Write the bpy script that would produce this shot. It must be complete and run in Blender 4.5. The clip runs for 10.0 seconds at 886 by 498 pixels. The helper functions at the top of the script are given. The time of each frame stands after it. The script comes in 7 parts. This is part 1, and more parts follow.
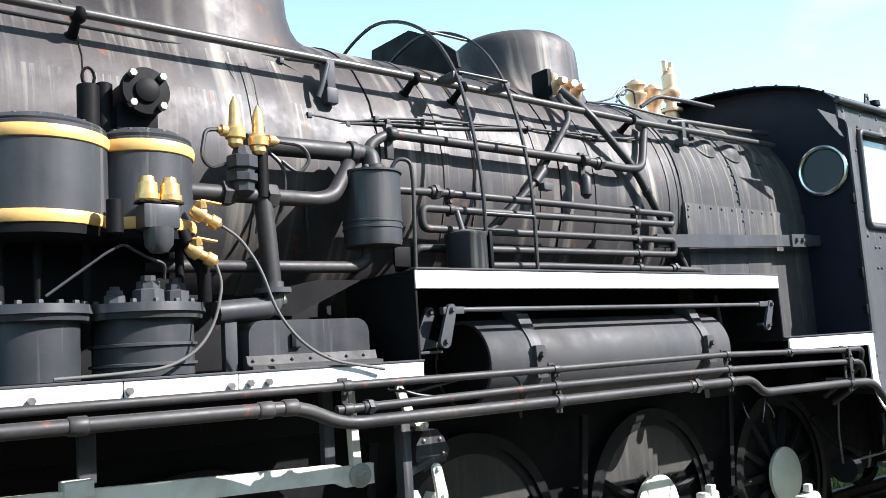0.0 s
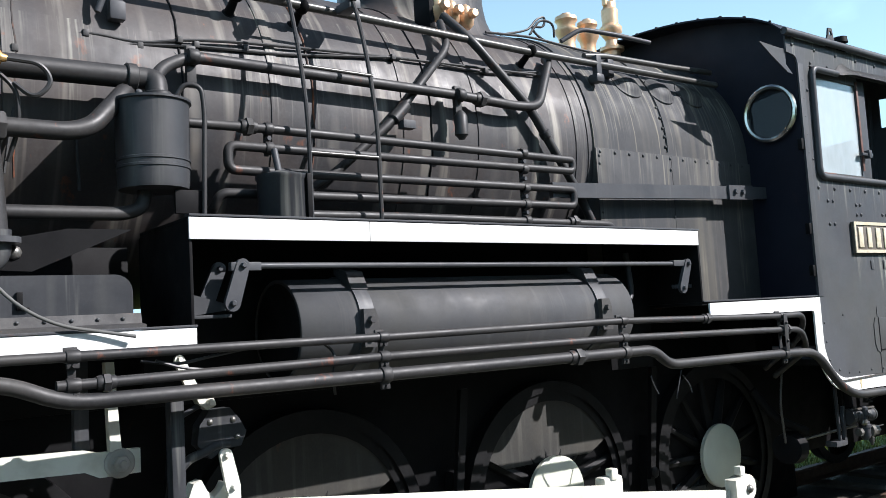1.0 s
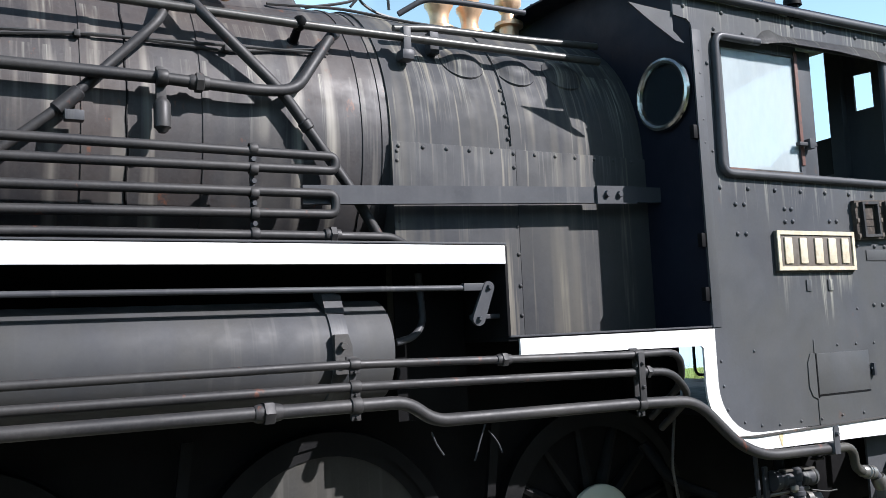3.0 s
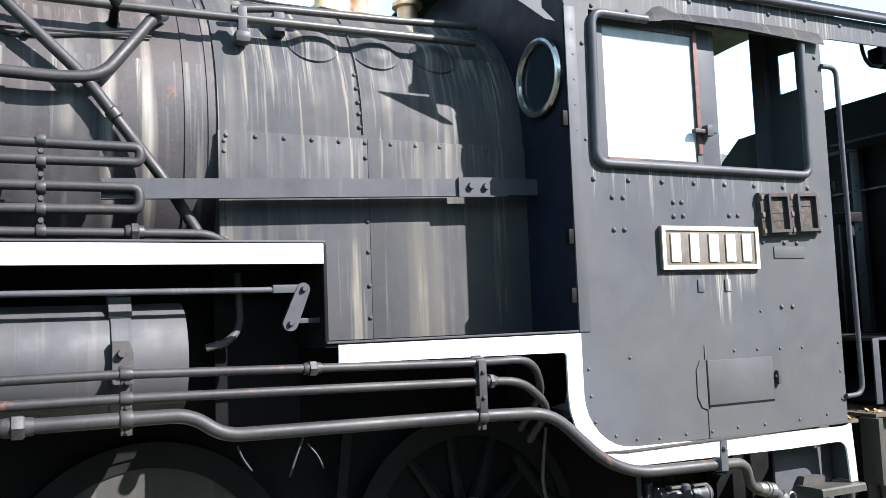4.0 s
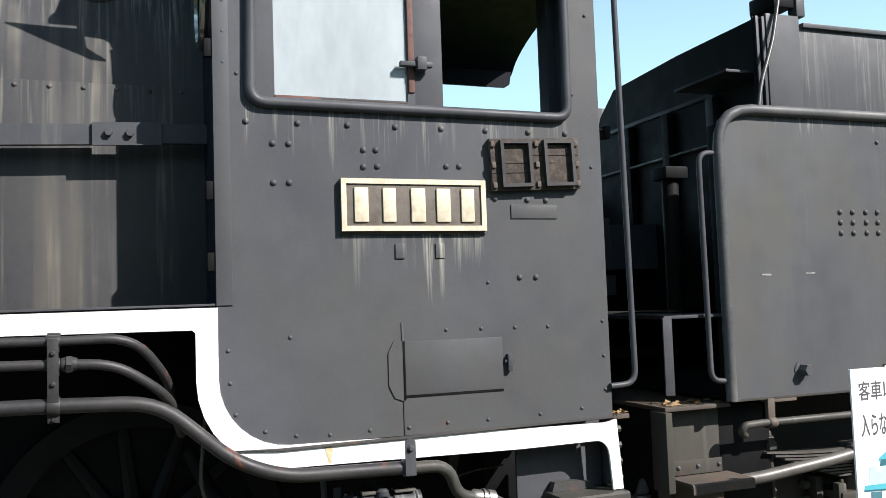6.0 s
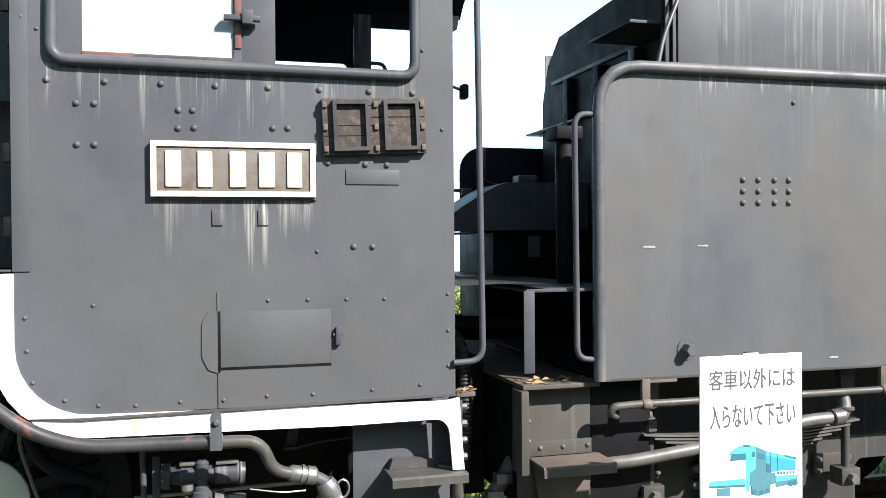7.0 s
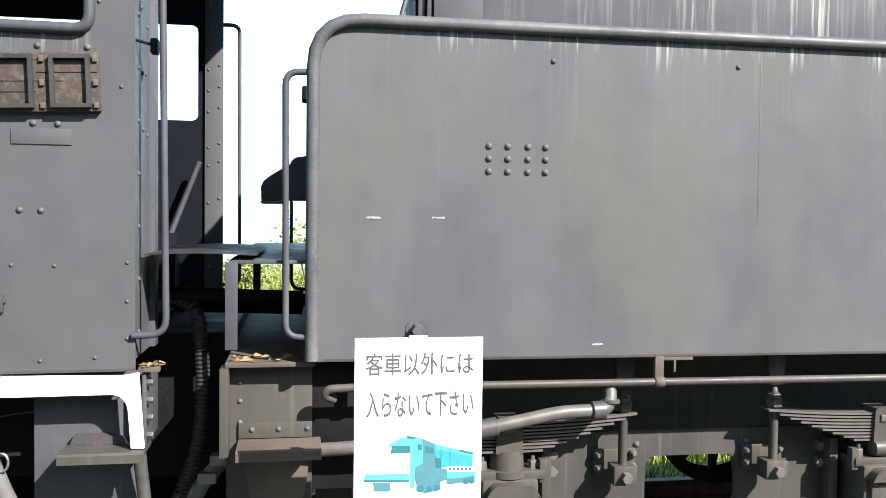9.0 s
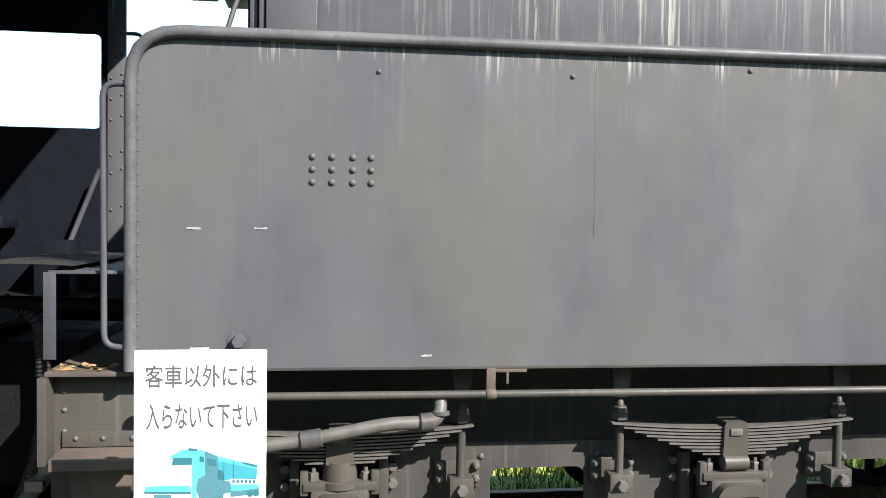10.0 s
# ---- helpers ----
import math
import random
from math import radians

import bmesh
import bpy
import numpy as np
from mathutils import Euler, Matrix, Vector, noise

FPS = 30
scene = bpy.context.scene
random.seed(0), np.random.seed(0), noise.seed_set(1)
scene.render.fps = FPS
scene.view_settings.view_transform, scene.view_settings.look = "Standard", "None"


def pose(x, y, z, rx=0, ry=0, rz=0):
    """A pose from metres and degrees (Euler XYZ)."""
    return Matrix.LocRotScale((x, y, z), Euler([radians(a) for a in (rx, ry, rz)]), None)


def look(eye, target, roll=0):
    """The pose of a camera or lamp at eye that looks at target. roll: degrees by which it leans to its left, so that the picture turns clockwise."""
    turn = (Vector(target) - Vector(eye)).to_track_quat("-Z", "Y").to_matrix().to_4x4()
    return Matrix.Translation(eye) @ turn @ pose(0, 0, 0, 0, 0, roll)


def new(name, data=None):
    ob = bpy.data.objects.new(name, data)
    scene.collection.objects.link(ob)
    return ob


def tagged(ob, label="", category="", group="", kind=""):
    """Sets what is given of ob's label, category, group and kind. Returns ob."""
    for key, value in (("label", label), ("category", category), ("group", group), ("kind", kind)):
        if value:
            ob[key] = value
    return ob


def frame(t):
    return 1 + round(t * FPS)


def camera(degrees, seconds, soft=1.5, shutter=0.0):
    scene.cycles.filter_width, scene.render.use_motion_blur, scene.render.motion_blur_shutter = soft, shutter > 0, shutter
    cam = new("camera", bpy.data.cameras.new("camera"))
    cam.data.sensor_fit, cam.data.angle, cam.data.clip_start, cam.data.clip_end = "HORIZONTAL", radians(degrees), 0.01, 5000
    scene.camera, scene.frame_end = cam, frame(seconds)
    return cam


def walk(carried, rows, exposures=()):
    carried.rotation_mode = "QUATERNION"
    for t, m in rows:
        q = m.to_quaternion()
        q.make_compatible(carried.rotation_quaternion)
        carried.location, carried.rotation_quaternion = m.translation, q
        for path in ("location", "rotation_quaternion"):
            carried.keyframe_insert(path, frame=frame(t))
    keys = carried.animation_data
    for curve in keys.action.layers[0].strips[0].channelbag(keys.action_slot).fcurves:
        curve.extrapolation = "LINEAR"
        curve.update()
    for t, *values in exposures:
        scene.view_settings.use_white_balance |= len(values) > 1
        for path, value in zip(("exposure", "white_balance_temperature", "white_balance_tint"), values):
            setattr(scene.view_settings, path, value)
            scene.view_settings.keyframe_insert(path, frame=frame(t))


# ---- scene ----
cam = camera(54.0, 10.0, soft=0.6)
PATH = [
    (0, (-1.392, -0.541, 1.924), (-0.133, 0.994, 2.167), -3.6),
    (0.5, (-0.799, -0.582, 1.913), (0.451, 0.968, 2.101), -3.2),
    (1, (-0.281, -0.555, 1.874), (0.931, 1.028, 2.041), -3.3),
    (1.5, (0.257, -0.591, 1.904), (1.399, 1.043, 2.065), -2.9),
    (2, (0.744, -0.607, 1.909), (1.832, 1.061, 2.092), -3.0),
    (2.5, (1.218, -0.671, 1.931), (2.244, 1.036, 2.118), -2.6),
    (2.7, (1.425, -0.709, 1.924), (2.42, 1.015, 2.119), -2.7),
    (3.8, (2.543, -0.825, 1.969), (3.426, 0.962, 2.14), -2.1),
    (4, (2.717, -0.89, 1.967), (3.581, 0.906, 2.135), -2.2),
    (4.5, (3.136, -0.868, 1.957), (4.002, 0.928, 2.117), -2.4),
    (5, (3.712, -0.909, 1.919), (4.494, 0.924, 2.08), -2.1),
    (5.5, (4.088, -0.878, 1.907), (4.868, 0.959, 2.054), -2.3),
    (6, (4.639, -0.939, 1.871), (5.335, 0.931, 2.001), -2.0),
    (6.2, (4.801, -0.932, 1.847), (5.497, 0.939, 1.976), -1.9),
    (7.3, (5.947, -1.084, 2.03), (6.416, 0.859, 1.965), -0.1),
    (7.5, (6.1, -1.066, 2.023), (6.555, 0.88, 1.948), -0.0),
    (8, (6.493, -1.069, 2.012), (6.898, 0.888, 1.922), 0.3),
    (8.5, (6.945, -1.097, 1.984), (7.281, 0.873, 1.9), 0.6),
    (9, (7.267, -1.124, 1.97), (7.601, 0.847, 1.898), 0.7),
    (9.5, (7.676, -1.228, 2.010), (7.975, 0.748, 1.930), 1.0),
    (10, (8.126, -1.241, 2.018), (8.395, 0.740, 1.950), 0.8),
]
EXPOSURE = [(0, 1.4, 6350, 12), (0.5, 0.95, 6350, 12), (1, 0.8, 6300, 12), (2.7, 0.75, 6200, 13), (3.4, 1.15, 6250, 13), (3.8, 1.45, 6250, 13), (4.5, 2.03, 6300, 12), (5.0, 1.85, 6400, 12), (5.5, 1.35, 6500, 12), (5.8, 0.95, 6550, 12), (6.2, 0.8, 6550, 12), (7.0, 1.5, 6500, 13), (7.5, 2.0, 6500, 13), (9, 1.62, 6550, 13), (10, 1.44, 6600, 13)]
walk(cam, [(t, look(eye, target, roll)) for t, eye, target, roll in PATH], EXPOSURE)

# ---- world, sun, exposure ----
world = bpy.data.worlds.new("world")
scene.world = world
world.use_nodes = True
wn = world.node_tree.nodes
sky = wn.new("ShaderNodeTexSky")
sky.sky_type, sky.sun_disc = "NISHITA", False
SUN_EL, SUN_AZ = radians(38), radians(40)  # azimuth: from -y towards +x
sky.sun_elevation = SUN_EL
sky.sun_rotation = math.pi - SUN_AZ
sky.dust_density, sky.ozone_density = 1.6, 1.5
wn["Background"].inputs["Strength"].default_value = 0.05
# thin white haze and cloud, thicker towards the horizon
wl = world.node_tree.links
wtc = wn.new("ShaderNodeTexCoord")
wmap = wn.new("ShaderNodeMapping")
wmap.inputs["Scale"].default_value = (1.0, 1.0, 2.5)
wnoise = wn.new("ShaderNodeTexNoise")
wnoise.inputs["Scale"].default_value, wnoise.inputs["Detail"].default_value = 2.2, 6.0
wl.new(wtc.outputs["Generated"], wmap.inputs["Vector"])
wl.new(wmap.outputs["Vector"], wnoise.inputs["Vector"])
wsep = wn.new("ShaderNodeSeparateXYZ")
wl.new(wtc.outputs["Generated"], wsep.inputs[0])
whaze = wn.new("ShaderNodeMapRange")
whaze.inputs["From Min"].default_value, whaze.inputs["From Max"].default_value = 0.62, 0.14
whaze.inputs["To Min"].default_value, whaze.inputs["To Max"].default_value = 0.0, 0.92
wl.new(wsep.outputs["Z"], whaze.inputs["Value"])
wramp = wn.new("ShaderNodeValToRGB")
wramp.color_ramp.elements[0].position, wramp.color_ramp.elements[1].position = 0.50, 0.80
wl.new(wnoise.outputs["Fac"], wramp.inputs["Fac"])
wadd = wn.new("ShaderNodeMath")
wadd.operation, wadd.use_clamp = "ADD", True
wl.new(whaze.outputs["Result"], wadd.inputs[0])
wl.new(wramp.outputs["Color"], wadd.inputs[1])
wmix = wn.new("ShaderNodeMix")
wmix.data_type = "RGBA"
wmix.inputs[7].default_value = (8.6, 14.2, 18.0, 1)
wl.new(wadd.outputs[0], wmix.inputs["Factor"])
wl.new(sky.outputs["Color"], wmix.inputs[6])
wl.new(wmix.outputs[2], wn["Background"].inputs["Color"])
sun_data = bpy.data.lights.new("sun", "SUN")
sun_data.energy, sun_data.angle, sun_data.color = 5.0, radians(0.5), (1.0, 0.965, 0.95)
sun = new("sun", sun_data)
toward = Vector((math.sin(SUN_AZ) * math.cos(SUN_EL), -math.cos(SUN_AZ) * math.cos(SUN_EL), math.sin(SUN_EL)))
sun.matrix_world = look(toward * 50, (0, 0, 0))


# ---- materials ----
def shader(name, base, rough=0.5, metal=0.0, spec=0.5):
    m = bpy.data.materials.new(name)
    m.use_nodes = True
    nt = m.node_tree
    b = nt.nodes["Principled BSDF"]
    b.inputs["Base Color"].default_value = (*base, 1)
    b.inputs["Roughness"].default_value = rough
    b.inputs["Metallic"].default_value = metal
    b.inputs["Specular IOR Level"].default_value = spec
    return m, nt, b


def noise_node(nt, scale, stretch=(1, 1, 1), detail=4.0, rough=0.55, seed=0.0):
    pos = nt.nodes.new("ShaderNodeNewGeometry")
    mp = nt.nodes.new("ShaderNodeMapping")
    mp.inputs["Scale"].default_value = stretch
    mp.inputs["Location"].default_value = (seed, seed * 1.7, seed * 0.6)
    nt.links.new(pos.outputs["Position"], mp.inputs["Vector"])
    n = nt.nodes.new("ShaderNodeTexNoise")
    n.inputs["Scale"].default_value, n.inputs["Detail"].default_value, n.inputs["Roughness"].default_value = scale, detail, rough
    nt.links.new(mp.outputs["Vector"], n.inputs["Vector"])
    return n.outputs["Fac"]


def ramp(nt, fac, stops):
    r = nt.nodes.new("ShaderNodeValToRGB")
    e = r.color_ramp.elements
    while len(e) < len(stops):
        e.new(0.5)
    for el, (p, c) in zip(e, stops):
        el.position = p
        el.color = (*c, 1) if len(c) == 3 else c
    nt.links.new(fac, r.inputs["Fac"])
    return r.outputs["Color"]


def grey(v):
    return (v, v, v)


def mix(nt, fac, a, b):
    m = nt.nodes.new("ShaderNodeMix")
    m.data_type = "RGBA"
    if hasattr(fac, "links"):
        nt.links.new(fac, m.inputs["Factor"])
    else:
        m.inputs["Factor"].default_value = fac
    for sock, v in ((m.inputs[6], a), (m.inputs[7], b)):
        if hasattr(v, "links"):
            nt.links.new(v, sock)
        else:
            sock.default_value = (*v, 1)
    return m.outputs[2]


def times(nt, a, b):
    m = nt.nodes.new("ShaderNodeMath")
    m.operation = "MULTIPLY"
    for sock, v in zip(m.inputs, (a, b)):
        if hasattr(v, "links"):
            nt.links.new(v, sock)
        else:
            sock.default_value = v
    return m.outputs[0]


def bump(nt, b, fac, strength=0.2, dist=0.004):
    n = nt.nodes.new("ShaderNodeBump")
    n.inputs["Strength"].default_value, n.inputs["Distance"].default_value = strength, dist
    nt.links.new(fac, n.inputs["Height"])
    nt.links.new(n.outputs["Normal"], b.inputs["Normal"])


def upto(nt, z, z1, length, spread):
    """1 just under z1, down to a length that a noise spread sets for each streak."""
    a = nt.nodes.new("ShaderNodeMapRange")
    a.inputs["From Min"].default_value, a.inputs["From Max"].default_value = z1 - length, z1
    nt.links.new(z, a.inputs["Value"])
    m = nt.nodes.new("ShaderNodeMath")
    m.operation = "SUBTRACT"
    nt.links.new(a.outputs["Result"], m.inputs[0])
    inv = nt.nodes.new("ShaderNodeMath")
    inv.operation = "SUBTRACT"
    inv.inputs[0].default_value = 1.0
    nt.links.new(spread, inv.inputs[1])
    nt.links.new(inv.outputs[0], m.inputs[1])
    cut = nt.nodes.new("ShaderNodeMath")
    cut.operation = "LESS_THAN"
    nt.links.new(z, cut.inputs[0])
    cut.inputs[1].default_value = z1
    return times(nt, ramp(nt, m.outputs[0], [(0.0, grey(0)), (0.9, grey(1))]), cut.outputs[0])


def worn_paint(name, base, light, rough, streak=0.5, streak_col=(0.36, 0.35, 0.31), rust=0.0, streak_scale=26.0, drips=None, seed=0.0, dust=0.3, spec=0.5, brown=None, grain=0.45, dents=0.0, tall=1.0, rust_col=(0.17, 0.075, 0.035), wide=0.0):
    """Old black paint: blotches, dusty patches, washed-down streaks, local drips, flecks of rust."""
    m, nt, b = shader(name, base, rough, 0.0, spec)
    pos = nt.nodes.new("ShaderNodeNewGeometry")
    sep = nt.nodes.new("ShaderNodeSeparateXYZ")
    nt.links.new(pos.outputs["Position"], sep.inputs[0])
    blot = noise_node(nt, 2.2, (1, 1, tall), seed=seed, detail=7, rough=0.6)
    col = mix(nt, ramp(nt, blot, [(0.35, grey(0)), (0.68, grey(1))]), base, light)
    if brown:
        col = mix(nt, ramp(nt, noise_node(nt, 1.7, (1, 1, 0.6), 6, 0.6, seed + 40), [(0.42, grey(0)), (0.66, grey(0.9))]), col, brown)
    fine = noise_node(nt, 70, seed=seed + 3, detail=6, rough=0.65)
    col = mix(nt, times(nt, ramp(nt, fine, [(0.48, grey(0)), (0.75, grey(1))]), 0.45 * dust), col, tuple(min(1, c * 2.1 + 0.015) for c in light))
    col = mix(nt, times(nt, ramp(nt, noise_node(nt, 38, seed=seed + 6, detail=5, rough=0.6), [(0.30, grey(1)), (0.46, grey(0))]), 0.5 * grain), col, tuple(c * 0.5 for c in base))
    if streak:
        s1 = noise_node(nt, streak_scale, (1, 0.08, 0.04), 3, 0.55, seed + 5)
        s2 = noise_node(nt, 1.5, (1, 0.6, 0.9), 3, 0.5, seed + 9)
        f = times(nt, ramp(nt, s1, [(0.57, grey(0)), (0.76, grey(1))]), ramp(nt, s2, [(0.40, grey(0.08)), (0.62, grey(1))]))
        col = mix(nt, times(nt, f, streak), col, streak_col)
        s3 = noise_node(nt, streak_scale * 0.45, (1, 0.08, 0.05), 2, 0.5, seed + 7)
        col = mix(nt, times(nt, ramp(nt, s3, [(0.55, grey(0)), (0.72, grey(1))]), 0.22 * streak), col, tuple(c * 0.55 for c in streak_col))
    if wide:
        w1 = noise_node(nt, 7.5, (1, 0.10, 0.03), 2, 0.45, seed + 61)
        w2 = noise_node(nt, 1.9, (1, 0.5, 0.8), 3, 0.55, seed + 64)
        f = times(nt, ramp(nt, w1, [(0.60, grey(0)), (0.66, grey(1))]), ramp(nt, w2, [(0.44, grey(0)), (0.58, grey(1))]))
        col = mix(nt, times(nt, f, wide), col, tuple(c * 0.75 for c in streak_col))
    for z1, length, k, x0, x1 in drips or ():
        d = noise_node(nt, 42, (1, 0.06, 0.03), 4, 0.65, seed + 12 + z1)
        spread = ramp(nt, noise_node(nt, 8, (1, 0, 0), 5, 0.7, seed + 17 + z1), [(0.36, grey(0.1)), (0.52, grey(0.5)), (0.68, grey(1))])
        f = times(nt, ramp(nt, d, [(0.51, grey(0)), (0.64, grey(1))]), upto(nt, sep.outputs["Z"], z1, length, spread))
        f = times(nt, f, ramp(nt, noise_node(nt, 2.6, (1, 0, 0), 3, 0.6, seed + 23 + z1), [(0.40, grey(0.12)), (0.58, grey(1))]))
        for op, lim in (("GREATER_THAN", x0), ("LESS_THAN", x1)):
            c = nt.nodes.new("ShaderNodeMath")
            c.operation = op
            nt.links.new(sep.outputs["X"], c.inputs[0])
            c.inputs[1].default_value = lim
            f = times(nt, f, c.outputs[0])
        col = mix(nt, times(nt, f, k), col, (0.50, 0.49, 0.41))
    if rust:
        r = noise_node(nt, 9, (1, 1, 0.6), 8, 0.68, seed + 21)
        col = mix(nt, ramp(nt, r, [(0.66 - 0.05 * rust, grey(0)), (0.70, grey(rust))]), col, rust_col)
    nt.links.new(col, b.inputs["Base Color"])
    rr = noise_node(nt, 9, seed=seed + 30, detail=6, rough=0.6)
    nt.links.new(ramp(nt, rr, [(0.3, grey(rough - 0.1)), (0.75, grey(rough + 0.16))]), b.inputs["Roughness"])
    bump(nt, b, noise_node(nt, 10, seed=seed + 2, detail=7, rough=0.55), 0.14, 0.005)
    if dents:
        wavy = nt.nodes.new("ShaderNodeBump")
        wavy.inputs["Strength"].default_value, wavy.inputs["Distance"].default_value = dents, 0.03
        nt.links.new(noise_node(nt, 2.6, seed=seed + 50, detail=2), wavy.inputs["Height"])
        nt.links.new(wavy.outputs["Normal"], b.inputs["Normal"].links[0].from_node.inputs["Normal"])
    return m


M = {}
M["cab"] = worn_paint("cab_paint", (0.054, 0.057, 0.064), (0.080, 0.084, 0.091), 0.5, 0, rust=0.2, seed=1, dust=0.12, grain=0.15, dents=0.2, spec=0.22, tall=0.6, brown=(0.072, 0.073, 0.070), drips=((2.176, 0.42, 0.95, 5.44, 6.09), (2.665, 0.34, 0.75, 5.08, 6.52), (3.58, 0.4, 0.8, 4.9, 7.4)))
M["boiler"] = worn_paint("boiler_paint", (0.026, 0.0255, 0.028), (0.055, 0.053, 0.054), 0.52, 1.0, (0.36, 0.335, 0.285), wide=0.55, rust=0.8, rust_col=(0.17, 0.062, 0.03), streak_scale=12, drips=((3.13, 0.8, 0.55, -3.0, 3.4), (3.36, 0.3, 0.5, -3.0, 3.4)), seed=4, brown=(0.060, 0.047, 0.041), spec=0.36)
M["firebox"] = worn_paint("firebox_paint", (0.041, 0.043, 0.048), (0.070, 0.071, 0.073), 0.62, 0.7, (0.56, 0.50, 0.37), wide=0.4, rust=0.12, streak_scale=20, drips=((3.42, 1.15, 0.9, 3.55, 4.99), (3.30, 0.62, 1.0, 3.62, 4.99), (2.83, 0.8, 0.3, 3.46, 4.99)), seed=8, spec=0.18, brown=(0.068, 0.066, 0.061), grain=0.15, dust=0.08, dents=0.15)
M["tank"] = worn_paint("tender_paint", (0.066, 0.069, 0.075), (0.094, 0.097, 0.099), 0.5, 0.05, (0.22, 0.22, 0.20), streak_scale=9, drips=((2.77, 0.17, 0.95, 7.5, 14.9), (2.78, 0.9, 0.06, 7.5, 14.9)), seed=11, dust=0.06, grain=0.07, dents=0.16, spec=0.2, tall=0.35, brown=(0.088, 0.086, 0.076))
M["bead"] = worn_paint("bead_paint", (0.050, 0.052, 0.056), (0.105, 0.105, 0.10), 0.5, 0.1, (0.30, 0.29, 0.26), rust=0.15, streak_scale=14, seed=14, dust=0.4, grain=0.7, dents=0.5, spec=0.28)
M["bunker"] = worn_paint("bunker_paint", (0.060, 0.063, 0.068), (0.088, 0.091, 0.093), 0.5, 0.2, (0.36, 0.36, 0.33), drips=((3.3, 1.7, 0.85, 7.8, 14.9),), seed=13, grain=0.15, dust=0.1, spec=0.2)
M["pipe"] = worn_paint("pipe_paint", (0.017, 0.017, 0.0185), (0.040, 0.038, 0.036), 0.52, 0, rust=0.6, rust_col=(0.20, 0.060, 0.028), seed=17, dust=0.4, spec=0.4)
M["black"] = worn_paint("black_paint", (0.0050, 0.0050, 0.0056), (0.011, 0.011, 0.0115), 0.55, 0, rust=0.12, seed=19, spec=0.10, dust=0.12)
# blue-black that holds the cab front's shade and sky reflection
M["navy"] = worn_paint("blue_black_with_shade", (0.0065, 0.0080, 0.0150), (0.012, 0.014, 0.024), 0.5, 0, rust=0.05, seed=41, spec=0.2, dust=0.05, grain=0.1)
M["wheel"] = worn_paint("wheel_paint", (0.0045, 0.0045, 0.005), (0.010, 0.010, 0.0105), 0.5, 0, rust=0.1, seed=35, spec=0.2, dust=0.15)
M["iron"] = worn_paint("dark_iron", (0.042, 0.044, 0.050), (0.072, 0.075, 0.080), 0.48, 0.15, rust=0.25, seed=23, dust=0.12, grain=0.2, spec=0.25)
M["tank_paint"] = worn_paint("reservoir_paint", (0.040, 0.042, 0.047), (0.066, 0.068, 0.072), 0.62, 0.1, rust=0.1, seed=33, dust=0.1, grain=0.2, spec=0.3, brown=(0.060, 0.059, 0.055))
M["machine"] = worn_paint("machine_paint", (0.026, 0.028, 0.032), (0.046, 0.048, 0.052), 0.45, 0.7, (0.24, 0.24, 0.215), rust=0.15, seed=25, dust=0.15, grain=0.2, spec=0.3)
M["frame"] = worn_paint("frame_paint", (0.034, 0.034, 0.033), (0.054, 0.053, 0.049), 0.55, 0.15, rust=0.25, seed=27, dust=0.2, grain=0.2, spec=0.2, brown=(0.060, 0.055, 0.046))
M["under"] = worn_paint("running_gear_paint", (0.036, 0.036, 0.031), (0.058, 0.056, 0.047), 0.5, 0.1, rust=0.2, seed=31, dust=0.2, grain=0.2, spec=0.3, brown=(0.064, 0.057, 0.045))
M["crust"] = worn_paint("crusted_paint", (0.028, 0.028, 0.030), (0.058, 0.054, 0.048), 0.65, 0, rust=1.0, seed=37, dust=0.5, grain=0.4)
M["rusty"] = worn_paint("rusty_iron", (0.055, 0.045, 0.036), (0.10, 0.077, 0.058), 0.7, 0, rust=1.0, seed=29, dust=0.3)


def plain(name, base, rough, metal=0.0, spots=None, scale=12.0, amount=0.5, relief=0.1):
    m, nt, b = shader(name, base, rough, metal)
    n = noise_node(nt, scale, detail=8)
    other = spots or tuple(c * 0.7 for c in base)
    nt.links.new(mix(nt, times(nt, ramp(nt, n, [(0.45, grey(0)), (0.72, grey(1))]), amount), base, other), b.inputs["Base Color"])
    bump(nt, b, noise_node(nt, scale * 3, detail=6), relief, 0.004)
    return m


M["white"] = plain("white_paint", (0.80, 0.80, 0.78), 0.45, spots=(0.52, 0.49, 0.40), scale=9, amount=0.35)
M["brass"] = plain("brass", (0.80, 0.52, 0.21), 0.36, 0.7, (0.50, 0.30, 0.10), 22, 0.6)
M["copper"] = plain("copper", (0.80, 0.53, 0.33), 0.40, 0.6, (0.55, 0.34, 0.19), 18, 0.6)
M["gold"] = plain("gold_paint", (0.70, 0.43, 0.14), 0.5, 0.0, (0.56, 0.32, 0.10), 16, 0.5)
M["rod"] = plain("cream_rod_paint", (0.80, 0.79, 0.70), 0.42, spots=(0.36, 0.33, 0.24), scale=7, amount=0.55)
M["disc"] = plain("pale_disc_paint", (0.66, 0.67, 0.56), 0.5, spots=(0.5, 0.5, 0.4), scale=6, amount=0.4)
M["steel"] = plain("bare_steel", (0.21, 0.205, 0.19), 0.38, 0.7, (0.3, 0.29, 0.27), 25, 0.5)
M["steel_dark"] = plain("worn_dark_steel", (0.10, 0.098, 0.092), 0.36, 0.4, (0.05, 0.045, 0.04), 20, 0.6)
M["chrome"] = plain("worn_chrome", (0.66, 0.65, 0.58), 0.2, 1.0, (0.4, 0.38, 0.3), 30, 0.4)
M["spring"] = plain("spring_steel", (0.115, 0.110, 0.098), 0.45, 0.2, (0.06, 0.055, 0.045), 18, 0.6)
